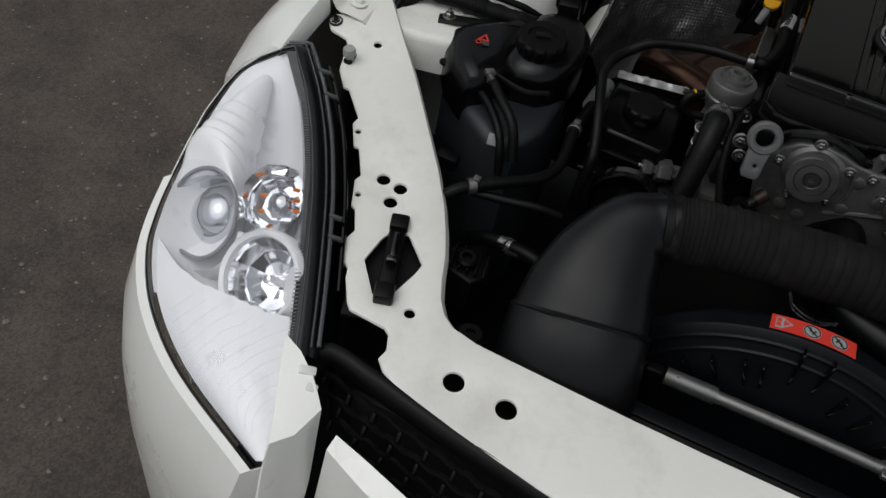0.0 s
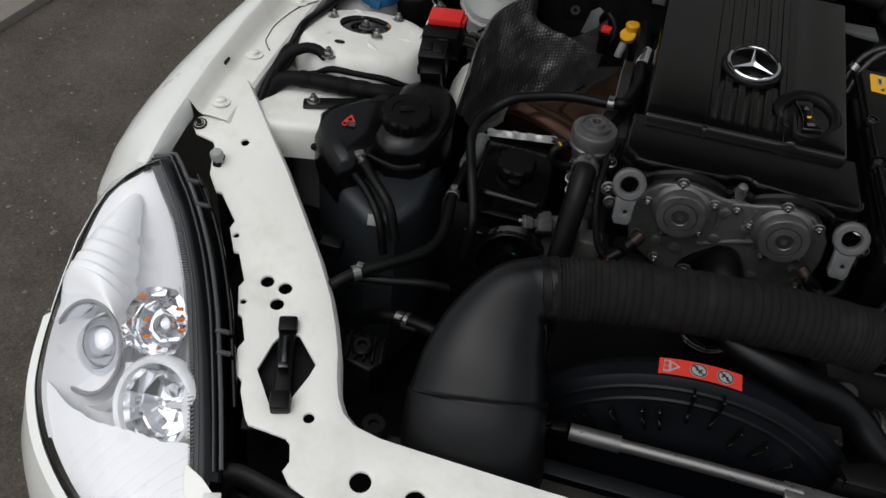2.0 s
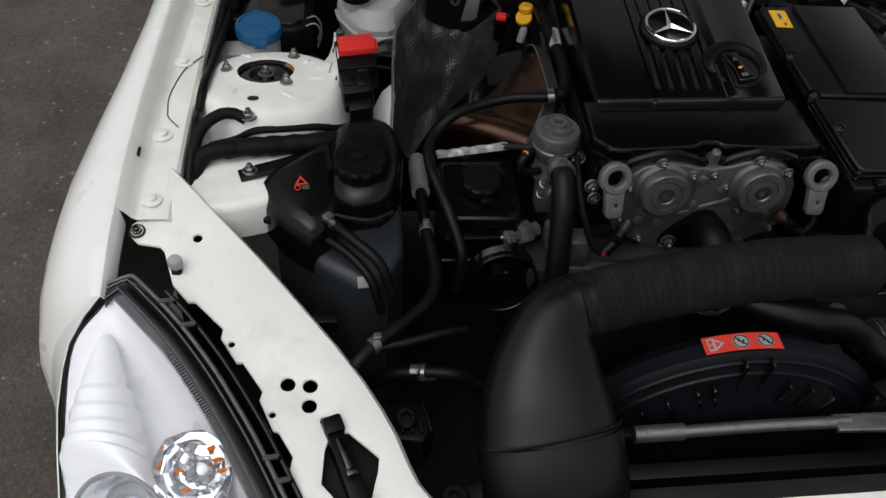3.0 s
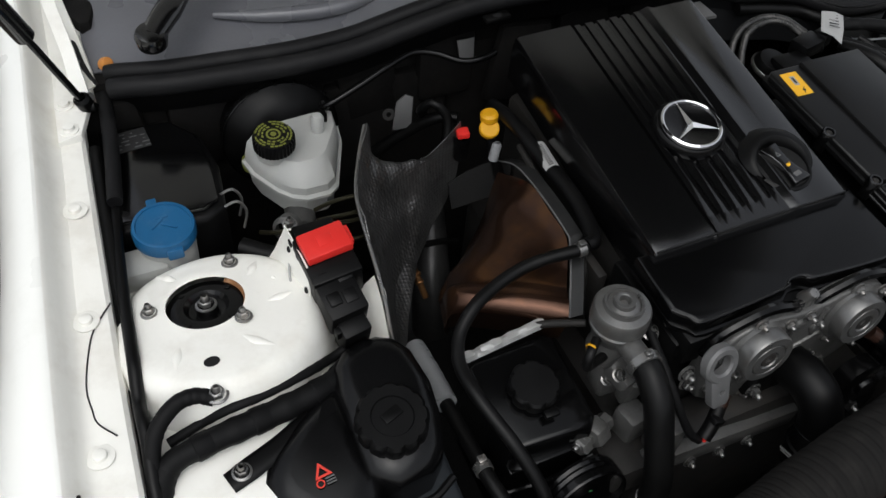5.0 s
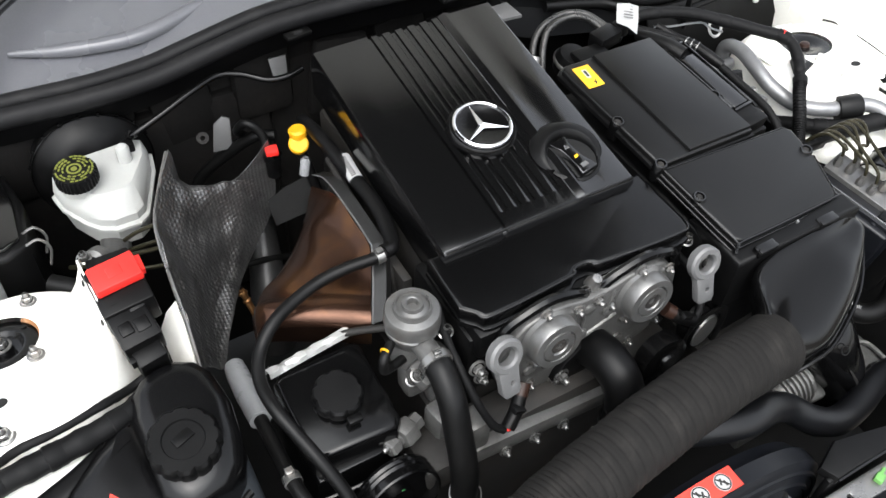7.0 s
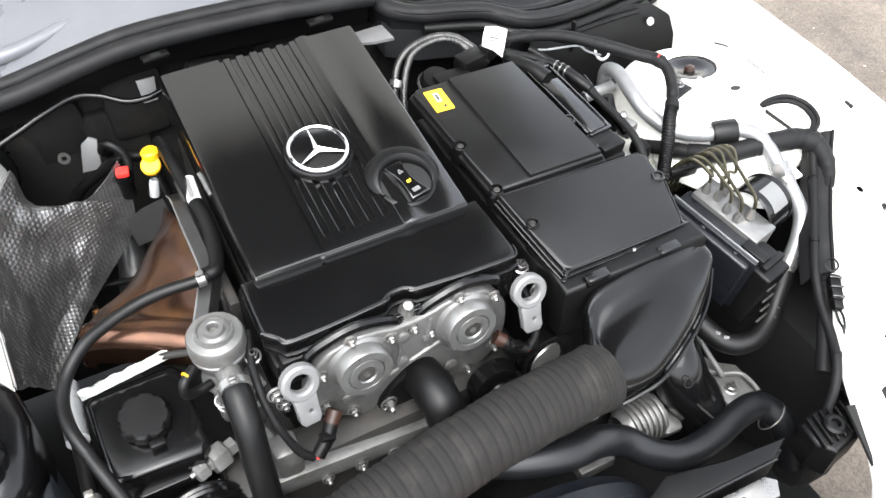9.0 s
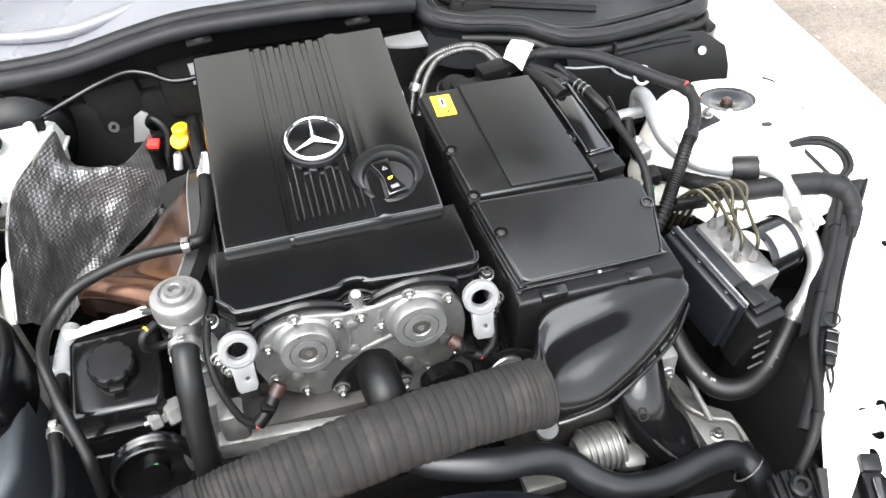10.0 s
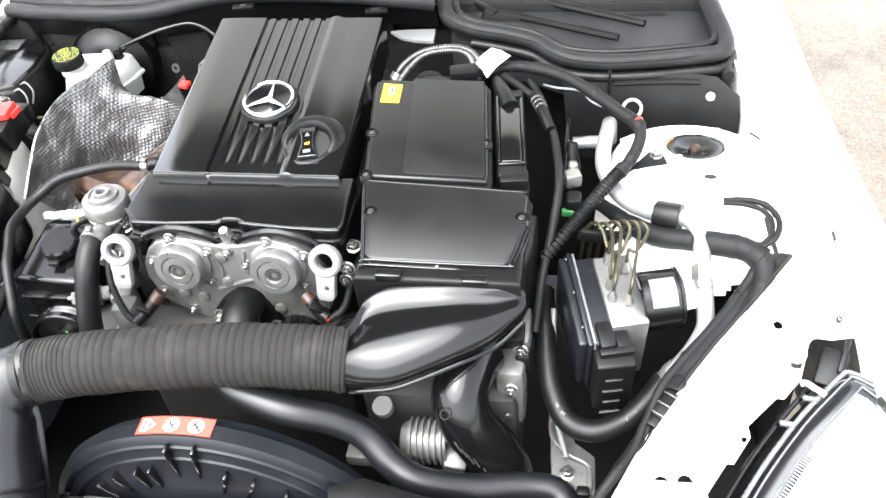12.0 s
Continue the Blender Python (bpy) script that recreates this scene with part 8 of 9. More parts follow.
cd = thing("corrugated_conduit", (0.41, -0.12, 0.8), "black corrugated conduit round the engine harness", "conduit")
part("tube", sweep([(0.462, -0.077, 0.847), (0.45, -0.09, 0.8415), (0.429, -0.1165, 0.83), (0.414, -0.134, 0.82), (0.4, -0.15, 0.81), (0.372, -0.177, 0.786)], lambda q: 0.0082 + 0.0009 * math.sin(2 * math.pi * 34 * q), 14, 60), moulded, cd, crease=80)
part("cuff", lathe([(0.0086, -0.006), (0.0098, -0.005), (0.0098, 0.005), (0.0086, 0.006)], (0.4635, -0.0755, 0.848), (-0.6, -0.75, -0.3), 18), tape, cd)
hose("pale_wire", [(0.355, 0.106, 0.856), (0.374, 0.092, 0.86), (0.392, 0.08, 0.866), (0.41, 0.071, 0.868), (0.418, 0.063, 0.863), (0.427, 0.055, 0.86), (0.437, 0.053, 0.856)], 0.0016, rib_plastic, "thin pale wire below the harness", "wire", n=8)
hose("vacuum_cable", [(0.337, 0.085, 0.876), (0.352, 0.055, 0.87), (0.362, 0.03, 0.866)], 0.0052, rubber, "end of a thin black rubber hose", "hose")
hose("front_cable", [(0.62, -0.196, 0.80), (0.6, -0.225, 0.785), (0.575, -0.258, 0.773), (0.54, -0.3, 0.76), (0.513, -0.335, 0.748), (0.5, -0.362, 0.735), (0.49, -0.386, 0.727), (0.479, -0.41, 0.722), (0.462, -0.435, 0.72), (0.445, -0.456, 0.706), (0.43, -0.47, 0.68)], [0.0062, 0.0065, 0.0062, 0.006, 0.006, 0.0056], tape, "black cable along the slam panel", "cable")
es = thing("edge_strip", (0.57, -0.28, 0.75), "grey-black rubber strip along the slam panel edge", "strip")
ep = [(0.66, -0.19, 0.818), (0.632, -0.222, 0.803), (0.604, -0.256, 0.79), (0.572, -0.294, 0.777), (0.546, -0.328, 0.766), (0.53, -0.35, 0.758)]
part("strip", patch([[(x - 0.002, y + 0.0015, z) for x, y, z in ep], [(x - 0.011, y + 0.008, z - 0.003) for x, y, z in ep], [(x - 0.021, y + 0.016, z - 0.012) for x, y, z in ep], [(x - 0.027, y + 0.021, z - 0.032) for x, y, z in ep]], 0.003), seal_rubber, es)
part("bead", sweep([(x - 0.0035, y + 0.002, z) for x, y, z in ep], 0.0024, 8, 5), rubber, es)
for q in ((0.54, -0.3, 0.76), (0.467, -0.428, 0.721), (0.6, -0.225, 0.785)):
    solo("cable_tie", lathe([(0.0064, -0.002), (0.0074, -0.002), (0.0074, 0.002), (0.0064, 0.002)], q, (0.6, 0.76, 0.2), 16), moulded, "black cable tie round the front cable", "cable tie", "cable ties")
cn = thing("cable_connector", (0.513, -0.366, 0.74), "black cable connector beside the slam panel", "connector")
part("body", merge(box((0.513, -0.366, 0.752), (0.014, 0.036, 0.013), 0.002, (8, 0, -34)), box((0.503, -0.382, 0.747), (0.0115, 0.02, 0.0115), 0.002, (8, 0, -34))), moulded, cn)
part("rib", merge(*[box((0.519 - 0.0075 * k, -0.357 - 0.011 * k, 0.757 - 0.0022 * k), (0.0155, 0.0025, 0.0135), 0.0008, (8, 0, -34)) for k in range(3)]), satin, cn)
part("loop", lathe([(0.0075, 0), (0.0092, 0.0008), (0.0092, 0.0022), (0.0075, 0.003), (0.0075, 0)], (0.528, -0.34, 0.762), (-0.3, -0.4, 1), 22), moulded, cn)
part("lead", merge(*[sweep([(0.499 + d, -0.387, 0.745), (0.494 + d, -0.4, 0.742 + d), (0.488 + 0.4 * d, -0.413, 0.739), (0.482, -0.425, 0.725)], 0.0016, 8, 5) for d in (-0.0025, 0.0025)]), rubber, cn)
# tower extras on the driver side
bk = thing("tower_bracket", (0.5, -0.05, 0.82), "flat black bracket strip on the tower", "bracket")
part("strip", prism([(0.47, -0.067), (0.522, -0.049), (0.516, -0.026), (0.499, -0.027)], 0.836, 0.841, bevel=0.0015), moulded, bk)
hexbolt("bolt", (0.508, -0.036, 0.841), (0, 0, 1), bk, 0.005, 0.006)
part("tab", patch([[(0.462, 0.0, 0.84), (0.49, 0.012, 0.845), (0.51, 0.01, 0.842)], [(0.47, -0.02, 0.836), (0.49, -0.025, 0.84), (0.51, -0.02, 0.84)]], 0.002), primer, bk)
hexbolt("bolt", (0.634, -0.187, 0.787), (0.2, -0.5, 0.6), thing("harness_bolt", (0.634, -0.187, 0.78), "plated bolt holding the harness", "bolt"), 0.006, 0.01)

# module beside the air box
md = thing("coil_module", (0.32, -0.05, 0.82), "black plastic connector module beside the air box", "module")
part("body", merge(box((0.32, -0.033, 0.86), (0.038, 0.165, 0.034), 0.005, (7, 0, 6), 3), box((0.304, 0.03, 0.872), (0.02, 0.05, 0.028), 0.006, (8, 0, 6), 3)), moulded, md)
part("frame", merge(*[box((0.32 + dx, -0.035 - 0.1 * dx, 0.8785), (0.004, 0.125, 0.006), 0.0015, (7, 0, 6)) for dx in (-0.016, 0.016)], box((0.327, -0.098, 0.871), (0.034, 0.004, 0.006), 0.0015, (7, 0, 6)), box((0.3135, 0.027, 0.886), (0.034, 0.004, 0.006), 0.0015, (7, 0, 6))), satin, md, "raised lid frame")
part("end_cap", box((0.331, -0.113, 0.852), (0.036, 0.022, 0.03), 0.003, (6, 0, 6)), moulded, md)
part("lid", box((0.3215, -0.045, 0.8765), (0.026, 0.1, 0.006), 0.002, (7, 0, 6)), satin, md)
part("boot", sweep([(0.316, 0.01, 0.882), (0.308, 0.03, 0.886), (0.298, 0.055, 0.886), (0.292, 0.075, 0.882)], [0.012, 0.011, 0.009, 0.007], 12), rubber, md)
part("foot", box((0.335, -0.118, 0.842), (0.03, 0.02, 0.016), 0.003), moulded, md)
# lever and valve behind the modulator
lv = thing("fuel_rail_valve", (0.4, -0.06, 0.78), "plated valve with black plug", "valve")
part("lever", merge(box((0.392, -0.022, 0.838), (0.006, 0.11, 0.008), 0.002, (10, 0, -2))), shiny, lv)
part("body", merge(box((0.402, -0.066, 0.825), (0.022, 0.02, 0.02), 0.004, (0, 0, 20)), lathe([(0.006, 0), (0.007, 0.008), (0.004, 0.012)], (0.402, -0.054, 0.83), (0, 0.2, 1), 14)), zinc, lv)
part("plug", lathe([(0.011, -0.02), (0.012, 0.0), (0.009, 0.014), (0.007, 0.03)], (0.4, -0.03, 0.82), (0, 0.4, 1), 16), moulded, lv)
part("socket", box((0.405, -0.095, 0.81), (0.02, 0.024, 0.02), 0.004), moulded, lv)
solo("green_tag", box((0.398, -0.105, 0.80), (0.016, 0.008, 0.01), 0.002), green, "small green plastic tag", "tag")

# rear of the engine: braided pipe, plug and paper tag
bp = thing("braided_pipe", (0.13, 0.085, 0.845), "twin braided metal hoses behind the engine", "hose")
for d in (0.0, 0.009):
    part("tube", sweep([(0.13 + d, 0.08 - d, 0.845), (0.14 + d, 0.1 - d, 0.868), (0.156 + d, 0.123 - d, 0.882), (0.182 + 0.4 * d, 0.14 - d, 0.89), (0.222, 0.149 - d, 0.891), (0.25 - 0.4 * d, 0.138 - d, 0.889), (0.268 - d, 0.113 - d, 0.88)], lambda q: 0.0046 + 0.0003 * math.sin(2 * math.pi * 60 * q), 12, 60), pipe_dark, bp, crease=80)
part("clamp", lathe([(0.0075, 0), (0.0092, 0.0005), (0.0092, 0.01), (0.0075, 0.0105)], (0.141, 0.099, 0.866), (0.5, 0.6, 0.8), 20), zinc, bp)
pg = thing("rear_plug", (0.23, 0.1, 0.86), "black rear engine plug and valve", "plug")
part("body", merge(box((0.245, 0.086, 0.885), (0.04, 0.026, 0.02), 0.003, (0, 0, 12)), box((0.272, 0.09, 0.888), (0.018, 0.02, 0.018), 0.003, (0, 0, 12)), lathe([(0.022, -0.02), (0.024, 0.0), (0.02, 0.008), (0.01, 0.01), (0, 0.01)], (0.195, 0.085, 0.868), (0.1, -0.2, 1), 28), box((0.21, 0.07, 0.875), (0.05, 0.03, 0.02), 0.006)), moulded, pg)
part("ring", lathe([(0.0245, -0.008), (0.026, -0.006), (0.026, -0.003), (0.0245, -0.001)], (0.195, 0.085, 0.868), (0.1, -0.2, 1), 28), zinc, pg)
tg = thing("paper_tag", (0.285, 0.09, 0.89), "white paper tag on the rear cable", "tag")
part("print", merge(*[box((0.277 + 0.004 * k, 0.083 + 0.0055 * k, 0.9085), (0.012, 0.0016, 0.0006), 0, (0, 0, -42)) for k in range(5)]), dull_grey, tg, "unreadable grey print")
part("sheet", patch([[(0.262, 0.088, 0.902), (0.27, 0.1, 0.908), (0.282, 0.115, 0.91)], [(0.272, 0.075, 0.9), (0.284, 0.09, 0.908), (0.296, 0.107, 0.911)], [(0.28, 0.064, 0.893), (0.293, 0.08, 0.902), (0.31, 0.102, 0.905)]], 0.0006), white_label, tg)

# ---- scuttle, seals and wiper ----
def rubber_line(pts, r):
    return sweep(pts, r, 12, 6)


for s_ in (1, -1):
    et = thing("wing_edge_seal", (s_ * -0.6, 0.28, 0.85), "black rubber seal strip beside the bonnet hinge", "seal", "wing edge seals")
    part("strip", side(rubber_line([(-0.6, 0.366, 0.853), (-0.597, 0.332, 0.853), (-0.599, 0.284, 0.85), (-0.606, 0.221, 0.846), (-0.616, 0.157, 0.84)], 0.0085), s_), seal_rubber, et)
seal = thing("scuttle_seal", (-0.3, 0.27, 0.86), "thick black rubber bonnet seal along the scuttle", "seal")
sp = [(-0.605, 0.315, 0.868), (-0.57, 0.298, 0.876), (-0.52, 0.282, 0.88), (-0.46, 0.272, 0.883), (-0.38, 0.262, 0.886), (-0.31, 0.262, 0.889), (-0.262, 0.263, 0.897), (-0.215, 0.261, 0.908), (-0.165, 0.262, 0.916), (-0.115, 0.262, 0.919), (-0.05, 0.259, 0.92), (0.04, 0.253, 0.92), (0.13, 0.247, 0.915), (0.178, 0.255, 0.905)]
bsp = [(-0.586, 0.305, 0.872)] + sp[1:]
part("front_bead", rubber_line(bsp, 0.0125), seal_rubber, seal)
part("rear_bead", rubber_line([(x, y + 0.02, z + 0.007) for x, y, z in bsp], 0.01), seal_rubber, seal)
part("base", patch([[(x, y + 0.01, z - 0.005) for x, y, z in bsp], [(x, y + 0.02, z - 0.05) for x, y, z in bsp]], 0.004), moulded, seal)
for tx, ty, tz in ((-0.127, 0.243, 0.908), (0.092, 0.231, 0.906)):
    part("tab", box((tx, ty, tz), (0.035, 0.014, 0.006), 0.002, (0, 0, 5)), rubber, seal)
    part("tab_hole", lathe([(0.004, 0.003), (0.004, 0.0036), (0, 0.0036)], (tx, ty - 0.001, tz), (0, -0.1, 1), 12, scale=(1.6, 1, 1)), pit, seal)
sct = thing("windscreen_scuttle", (-0.3, 0.45, 0.85), "smooth dark grey scuttle panel below the windscreen", "scuttle")
rows = []
for k in range(10):
    t = k / 9
    rows.append([(x * (1 - 0.03 * t), y + 0.03 + 0.34 * t, z + 0.002 + 0.05 * t + 0.012 * math.sin(3 * t)) for x, y, z in sp])
part("panel", patch(rows, 0.003), glass_cowl, sct)
part("ridge", sweep([(-0.45, 0.36, 0.906), (-0.38, 0.335, 0.907), (-0.3, 0.325, 0.909), (-0.22, 0.345, 0.916), (-0.15, 0.37, 0.926)], [0.004, 0.009, 0.01, 0.009, 0.004], 10), glass_cowl, sct)
ws = thing("windscreen", (0, 0.75, 0.93), "dark tinted windscreen glass", "windscreen")
part("glass", patch([[(-0.62, 0.62, 0.93), (0, 0.64, 0.95), (0.62, 0.62, 0.93)], [(-0.55, 1.1, 1.2), (0, 1.12, 1.22), (0.55, 1.1, 1.2)]], 0.004), glazing, ws)
wp = thing("wiper_arm", (-0.52, 0.3, 0.9), "black wiper arm with rounded pivot", "wiper")
part("pivot", merge(lathe([(0.017, -0.012), (0.0185, 0.0), (0.016, 0.006), (0.008, 0.0085), (0, 0.009)], (-0.53, 0.307, 0.93), (0, -0.2, 1), 24)), satin, wp)
part("arm", sweep([(-0.53, 0.305, 0.93), (-0.505, 0.335, 0.938), (-0.47, 0.375, 0.946), (-0.38, 0.44, 0.955), (-0.2, 0.52, 0.965)], [0.014, 0.0165, 0.0145, 0.012, 0.009], 16, 8, squash=0.7), satin, wp)

# firewall details
hose("firewall_line", [(-0.36, 0.236, 0.835), (-0.35, 0.228, 0.845), (-0.31, 0.232, 0.86), (-0.275, 0.24, 0.87), (-0.235, 0.252, 0.874), (-0.205, 0.246, 0.87), (-0.177, 0.23, 0.863), (-0.15, 0.226, 0.863), (-0.13, 0.23, 0.865)], 0.0042, shiny, "thin black vacuum line along the firewall", "hose")
fb2 = thing("firewall_bracket", (-0.16, 0.28, 0.8), "grey sheet bracket on the firewall", "bracket")
part("plate", prism([(-0.011, -0.016), (0.008, -0.016), (0.012, 0.016), (-0.013, 0.016)], -0.0015, 0.0015, pose(-0.141, 0.285, 0.832, 70, 0, 0), 0.0008), dull_grey, fb2)
part("sheet", prism([(-0.014, -0.024), (0.012, -0.02), (0.014, 0.022), (0.004, 0.026), (-0.008, 0.016)], -0.0015, 0.0015, pose(-0.241, 0.262, 0.772, 72, 0, -18), 0.0008), dull_grey, fb2)
part("lug", prism(ring_points(0, 0, 0.008, 14), -0.001, 0.001, Matrix.Translation((-0.272, 0.235, 0.80)) @ axes((-0.2, -1, 0.4)), 0, holes=[ring_points(0, 0, 0.0035, 10)]), dark_metal, fb2)
solo("rear_flap", prism([(0.112, 0.223), (0.135, 0.227), (0.182, 0.229), (0.184, 0.192), (0.155, 0.195), (0.132, 0.203)], 0.871, 0.876, bevel=0.0015), dull_grey, "pale grey flap behind the engine cover", "flap")
hose("firewall_hose", [(-0.21, 0.26, 0.76), (-0.225, 0.24, 0.79), (-0.215, 0.225, 0.81), (-0.2, 0.21, 0.79), (-0.21, 0.19, 0.75)], 0.006, rubber, "black hose loop at the firewall", "hose")
hose("firewall_hose", [(-0.3, 0.28, 0.66), (-0.27, 0.27, 0.71), (-0.235, 0.255, 0.745), (-0.205, 0.235, 0.775), (-0.18, 0.22, 0.78)], 0.008, rubber, "black hose at the firewall", "hose")

# driver side scuttle tray
tr = thing("scuttle_tray", (0.42, 0.27, 0.78), "black plastic scuttle tray with ribs and rubber rim", "tray")
loop = [(0.19, 0.33, 0.893), (0.192, 0.28, 0.89), (0.203, 0.245, 0.884), (0.24, 0.225, 0.878), (0.29, 0.215, 0.874), (0.335, 0.203, 0.869), (0.362, 0.182, 0.864), (0.39, 0.168, 0.86), (0.44, 0.163, 0.858), (0.5, 0.166, 0.859), (0.56, 0.174, 0.861), (0.6, 0.182, 0.862), (0.613, 0.2, 0.864), (0.61, 0.24, 0.868), (0.6, 0.29, 0.875), (0.59, 0.36, 0.884)]
part("rim", rubber_line(loop, 0.0125), seal_rubber, tr, "thick rubber rim")
part("rim_crease", rubber_line([(x, y - 0.0105 if 0.2 < x < 0.6 else y, z + 0.0065) for x, y, z in loop], 0.0016), rubber, tr, "raised line on the rim")
part("inner_rim", rubber_line([(0.41 + (x - 0.41) * 0.93, 0.3 + (y - 0.3) * 0.82, z + 0.002) for x, y, z in loop], 0.006), rubber, tr)
part("outer_lip", rubber_line([(x + (0.006 if x > 0.5 else 0), y - 0.012, z - 0.018) for x, y, z in loop[3:13]], 0.008), rubber, tr)
part("floor", prism([(0.2, 0.42), (0.2, 0.26), (0.24, 0.235), (0.33, 0.21), (0.39, 0.178), (0.59, 0.185), (0.605, 0.22), (0.595, 0.42)], 0.79, 0.842, bevel=0.004, top=lambda x, y: 0.1 * (y - 0.2)), tray_plastic, tr)
part("wall", patch([[(x, y + 0.004, z - 0.004) for x, y, z in loop], [(0.41 + (x - 0.41) * 0.96, y + 0.012, 0.83) for x, y, z in loop]], 0.003), tray_plastic, tr)
for a, b in (((0.31, 0.29, 0.862), (0.46, 0.235, 0.857)), ((0.35, 0.33, 0.866), (0.5, 0.27, 0.861)), ((0.23, 0.33, 0.866), (0.27, 0.3, 0.862))):
    part("floor_rib", sweep([a, tuple((Vector(a) + Vector(b)) / 2), b], 0.006, 8, 4), moulded, tr)
wl2 = thing("scuttle_front_wall", (0.5, 0.13, 0.7), "black sheet wall below the scuttle tray", "wall panel")
part("sheet", patch([[(0.38, 0.15, 0.845), (0.46, 0.15, 0.848), (0.56, 0.152, 0.848), (0.6, 0.15, 0.842), (0.632, 0.135, 0.82)], [(0.385, 0.13, 0.80), (0.46, 0.13, 0.80), (0.56, 0.13, 0.80), (0.6, 0.128, 0.80), (0.634, 0.118, 0.795)], [(0.39, 0.115, 0.72), (0.46, 0.115, 0.72), (0.56, 0.115, 0.72), (0.61, 0.112, 0.72), (0.635, 0.105, 0.72)]], 0.003), moulded, wl2)
part("fold", sweep([(0.455, 0.142, 0.835), (0.52, 0.143, 0.838), (0.575, 0.143, 0.838)], 0.004, 8), moulded, wl2)
part("post", box((0.448, 0.135, 0.835), (0.004, 0.01, 0.05), 0.001), moulded, wl2)
part("clip", lathe([(0.0065, 0), (0.006, 0.002), (0, 0.003)], (0.591, 0.1305, 0.822), (0, -1, 0.5), 16), white_label, wl2, "white push clip")
part("grommet", lathe([(0.013, 0), (0.015, 0.003), (0.013, 0.005), (0.0105, 0.003)], (0.481, 0.104, 0.818), (0.1, -0.9, 0.6), 28), white_label, wl2, "pale cable grommet ring")
part("side_sheet", patch([[(0.63, 0.2, 0.84), (0.634, 0.15, 0.835), (0.64, 0.1, 0.83)], [(0.636, 0.2, 0.74), (0.64, 0.14, 0.73), (0.645, 0.09, 0.72)]], 0.002), primer, wl2, "white painted sheet edge")
hose("rear_harness", [(0.31, 0.1, 0.885), (0.345, 0.13, 0.872), (0.38, 0.128, 0.862), (0.405, 0.108, 0.858), (0.43, 0.1, 0.852)], 0.005, tape, "thin black cable below the tray", "cable")

# gas strut
gs = thing("gas_strut", (-0.618, 0.293, 0.862), "black bonnet gas strut with ball end", "gas strut")
part("ball_end", merge(lathe([(0.009, -0.008), (0.0095, 0.008), (0.006, 0.012)], (-0.618, 0.293, 0.87), (-0.2, -0.25, 0.9), 16), lathe([(0.006, 0), (0.007, 0.006), (0, 0.012)], (-0.615, 0.292, 0.864), (1, 0, 0), 14)), moulded, gs)
part("rod", sweep([(-0.619, 0.291, 0.874), (-0.656, 0.26, 1.0)], 0.0042, 12), shiny, gs)
part("cylinder", sweep([(-0.652, 0.266, 0.985), (-0.72, 0.178, 1.23)], 0.0105, 16), satin, gs)
hp = thing("hinge_pocket", (-0.58, 0.4, 0.85), "black rubber cover and dark pocket beside the bonnet hinge", "cover")
part("cover", prism([(-0.58, 0.458), (-0.571, 0.432), (-0.566, 0.387), (-0.566, 0.353), (-0.573, 0.336), (-0.585, 0.337), (-0.595, 0.344), (-0.59, 0.401)], 0.862, 0.876, bevel=0.005, seg=3), seal_rubber, hp)
# solid dark block drawn for the shade inside the hinge recess
part("pocket", prism([(-0.617, 0.493), (-0.571, 0.477), (-0.581, 0.422), (-0.588, 0.403), (-0.599, 0.402), (-0.613, 0.433)], 0.885, 0.9, bevel=0.004, seg=2), felt, hp, "dark block in place of the shaded hinge recess")
part("edge_strip", sweep([(-0.613, 0.455, 0.885), (-0.612, 0.42, 0.885), (-0.611, 0.366, 0.885), (-0.607, 0.331, 0.885), (-0.599, 0.298, 0.885)], [0.002, 0.0036, 0.0036, 0.003, 0.002], 8, 5), rubber, hp, "black rubber edge strip")
part("dark_line", sweep([(-0.634, 0.421, 0.848), (-0.645, 0.367, 0.848), (-0.655, 0.311, 0.848)], 0.0018, 8, 5), rubber, hp, "thin dark line beside the hinge")
solo("amber_plug", lathe([(0.007, 0), (0.008, 0.006), (0.006, 0.012), (0, 0.013)], (-0.587, 0.341, 0.88), (0.5, -0.5, 0.6), 16), mat("orange_rubber", (0.55, 0.22, 0.05), 0.5), "small orange rubber plug", "plug")

# ---- raised bonnet above the bay, out of view ----
def hood(u, v, lift=0.0):
    """u from -1 to 1 across, v from the hinges at 0 to the front edge at 1."""
    w = 0.64 + 0.05 * v - 0.1 * max(0, v - 0.7) ** 2 * 6
    bow = 0.035 * (1 - u * u) + 0.03 * math.sin(math.pi * v)
    a = radians(57)
    return (u * w, 0.6 - 1.15 * v * math.cos(a) + (bow + lift) * math.sin(a), 1.0 + 1.15 * v * math.sin(a) + (bow + lift) * math.cos(a))


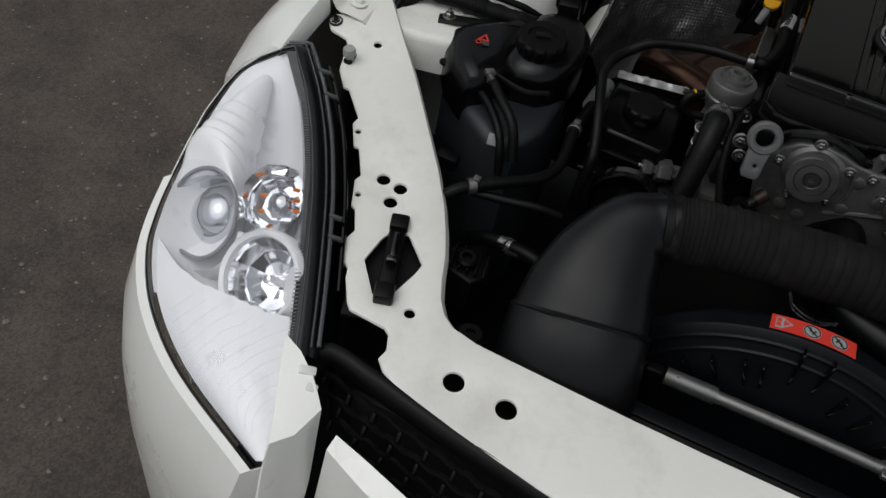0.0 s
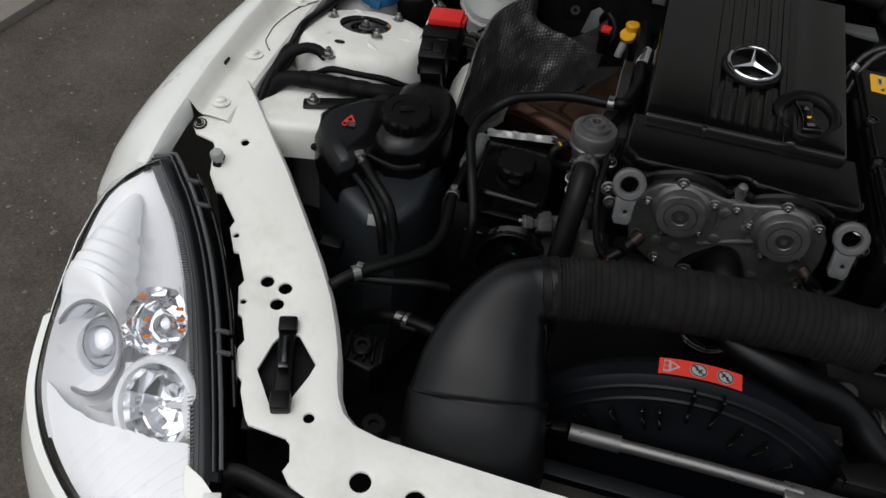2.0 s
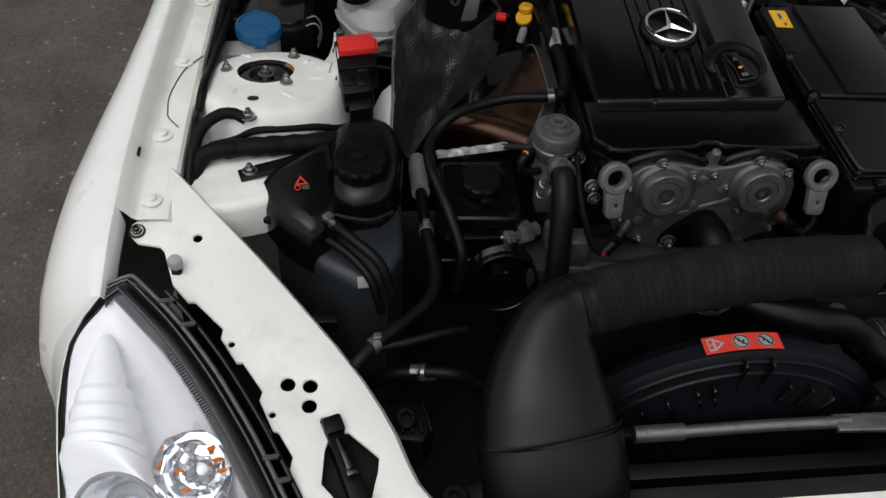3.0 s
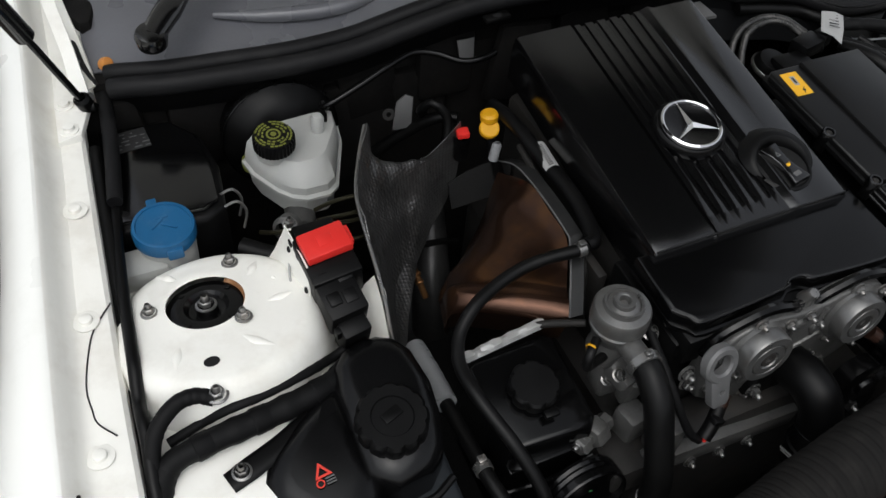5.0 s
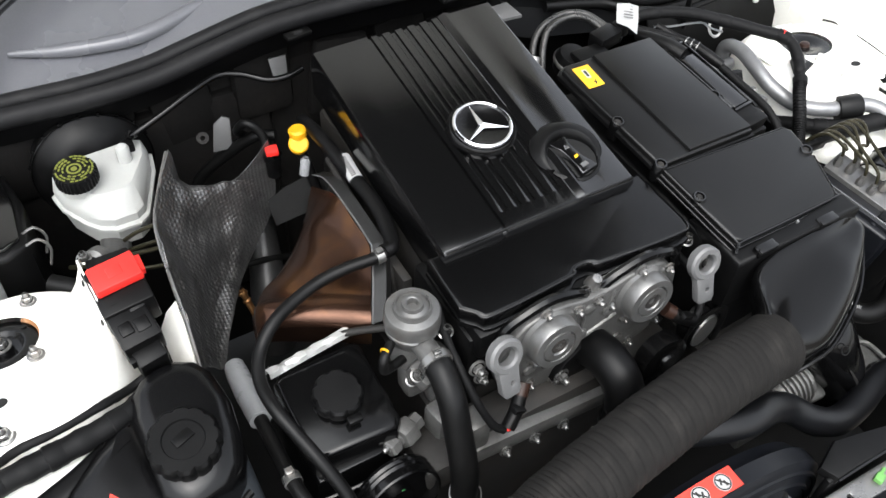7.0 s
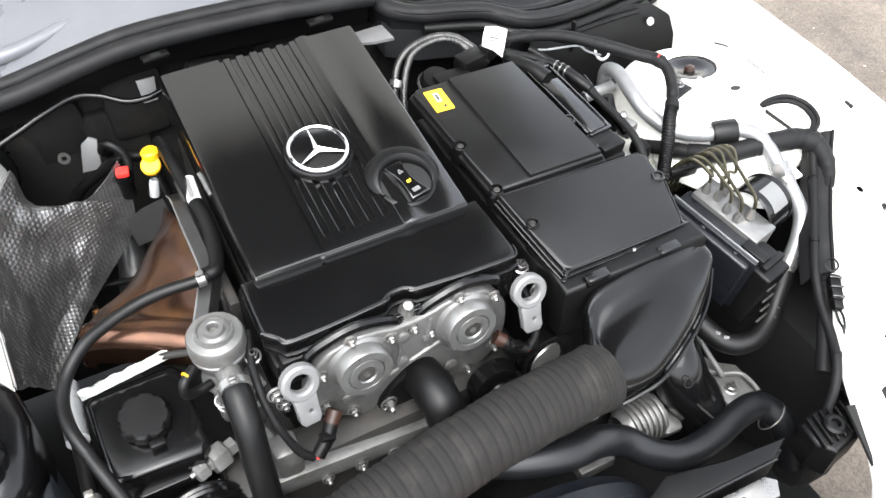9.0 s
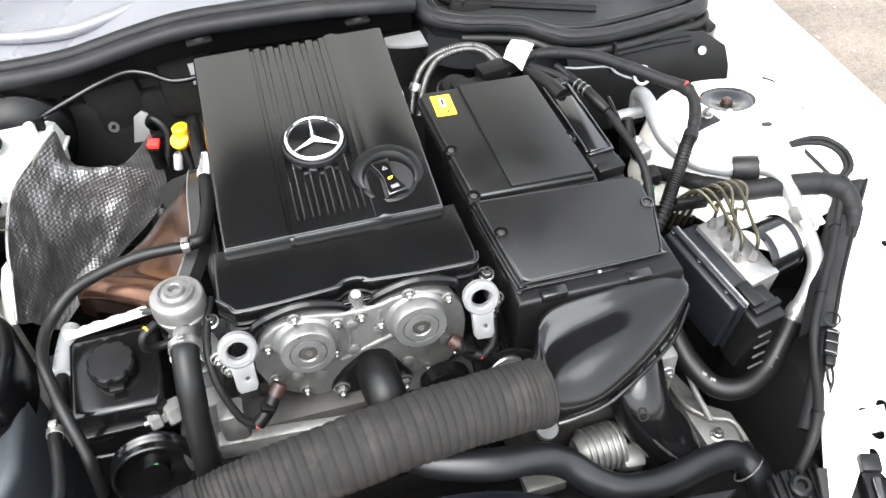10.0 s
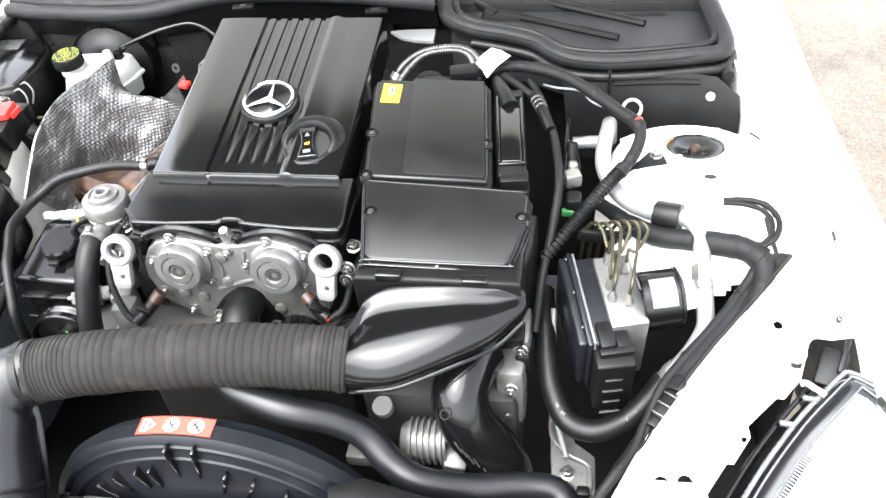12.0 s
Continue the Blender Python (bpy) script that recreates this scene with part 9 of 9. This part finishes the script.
bn = thing("bonnet", (0, 0.6, 1.0), "raised white bonnet with dark insulated underside", "bonnet")
part("skin", patch([[hood(-1 + k / 8, j / 12) for k in range(17)] for j in range(13)], 0.002), paint, bn)
# unseen pad, its extent chosen to darken what the black covers mirror
part("insulation", patch([[hood(-0.9 + 1.8 * k / 16, 0.42 + 0.53 * j / 12, -0.02) for k in range(17)] for j in range(13)], 0.006), pit, bn, "unseen insulation pad sized by what the covers mirror")
for s in (1, -1):
    hg = part("hinge", side(prism([(-0.655, 0.245), (-0.63, 0.25), (-0.608, 0.315), (-0.588, 0.411), (-0.572, 0.52), (-0.614, 0.52), (-0.632, 0.42), (-0.65, 0.32)], 0.853, 0.862, bevel=0.002, holes=[ring_points(-0.622, 0.335, 0.005, 12), ring_points(-0.604, 0.43, 0.006, 12)]), s), primer, bn, "white painted hinge plate")
    part("hinge_arm", side(patch([[(-0.628, 0.288, 0.861), (-0.627, 0.35, 0.9), (-0.634, 0.43, 0.93), (-0.635, 0.52, 0.965), (-0.63, 0.6, 1.02)], [(-0.61, 0.29, 0.868), (-0.613, 0.35, 0.904), (-0.62, 0.43, 0.929), (-0.62, 0.52, 0.96), (-0.615, 0.6, 1.015)]], 0.0035), s), primer, hg)
    part("hinge_arm", side(patch([[(-0.612, 0.322, 0.864), (-0.616, 0.39, 0.887), (-0.622, 0.45, 0.902), (-0.62, 0.53, 0.93), (-0.61, 0.61, 1.0)], [(-0.6, 0.322, 0.869), (-0.605, 0.39, 0.892), (-0.611, 0.45, 0.906), (-0.608, 0.53, 0.93), (-0.6, 0.61, 0.995)]], 0.003), s), primer, hg)
    for q in ((-0.612, 0.3, 0.87), (-0.612, 0.345, 0.882)):
        part("pivot", side(lathe([(0.006, 0), (0.006, 0.003), (0.004, 0.005), (0, 0.005)], q, (0.6, -0.5, 0.6), 16), s), zinc, hg)
    for q in ((-0.641, 0.262, 0.862), (-0.64, 0.305, 0.862), (-0.612, 0.375, 0.862), (-0.606, 0.48, 0.862)):
        part("bolt", side(lathe([(0.0105, 0), (0.0105, 0.0015), (0.0065, 0.002), (0.006, 0.006), (0, 0.0065)], q, (0, 0, 1), 18), s), primer, hg)
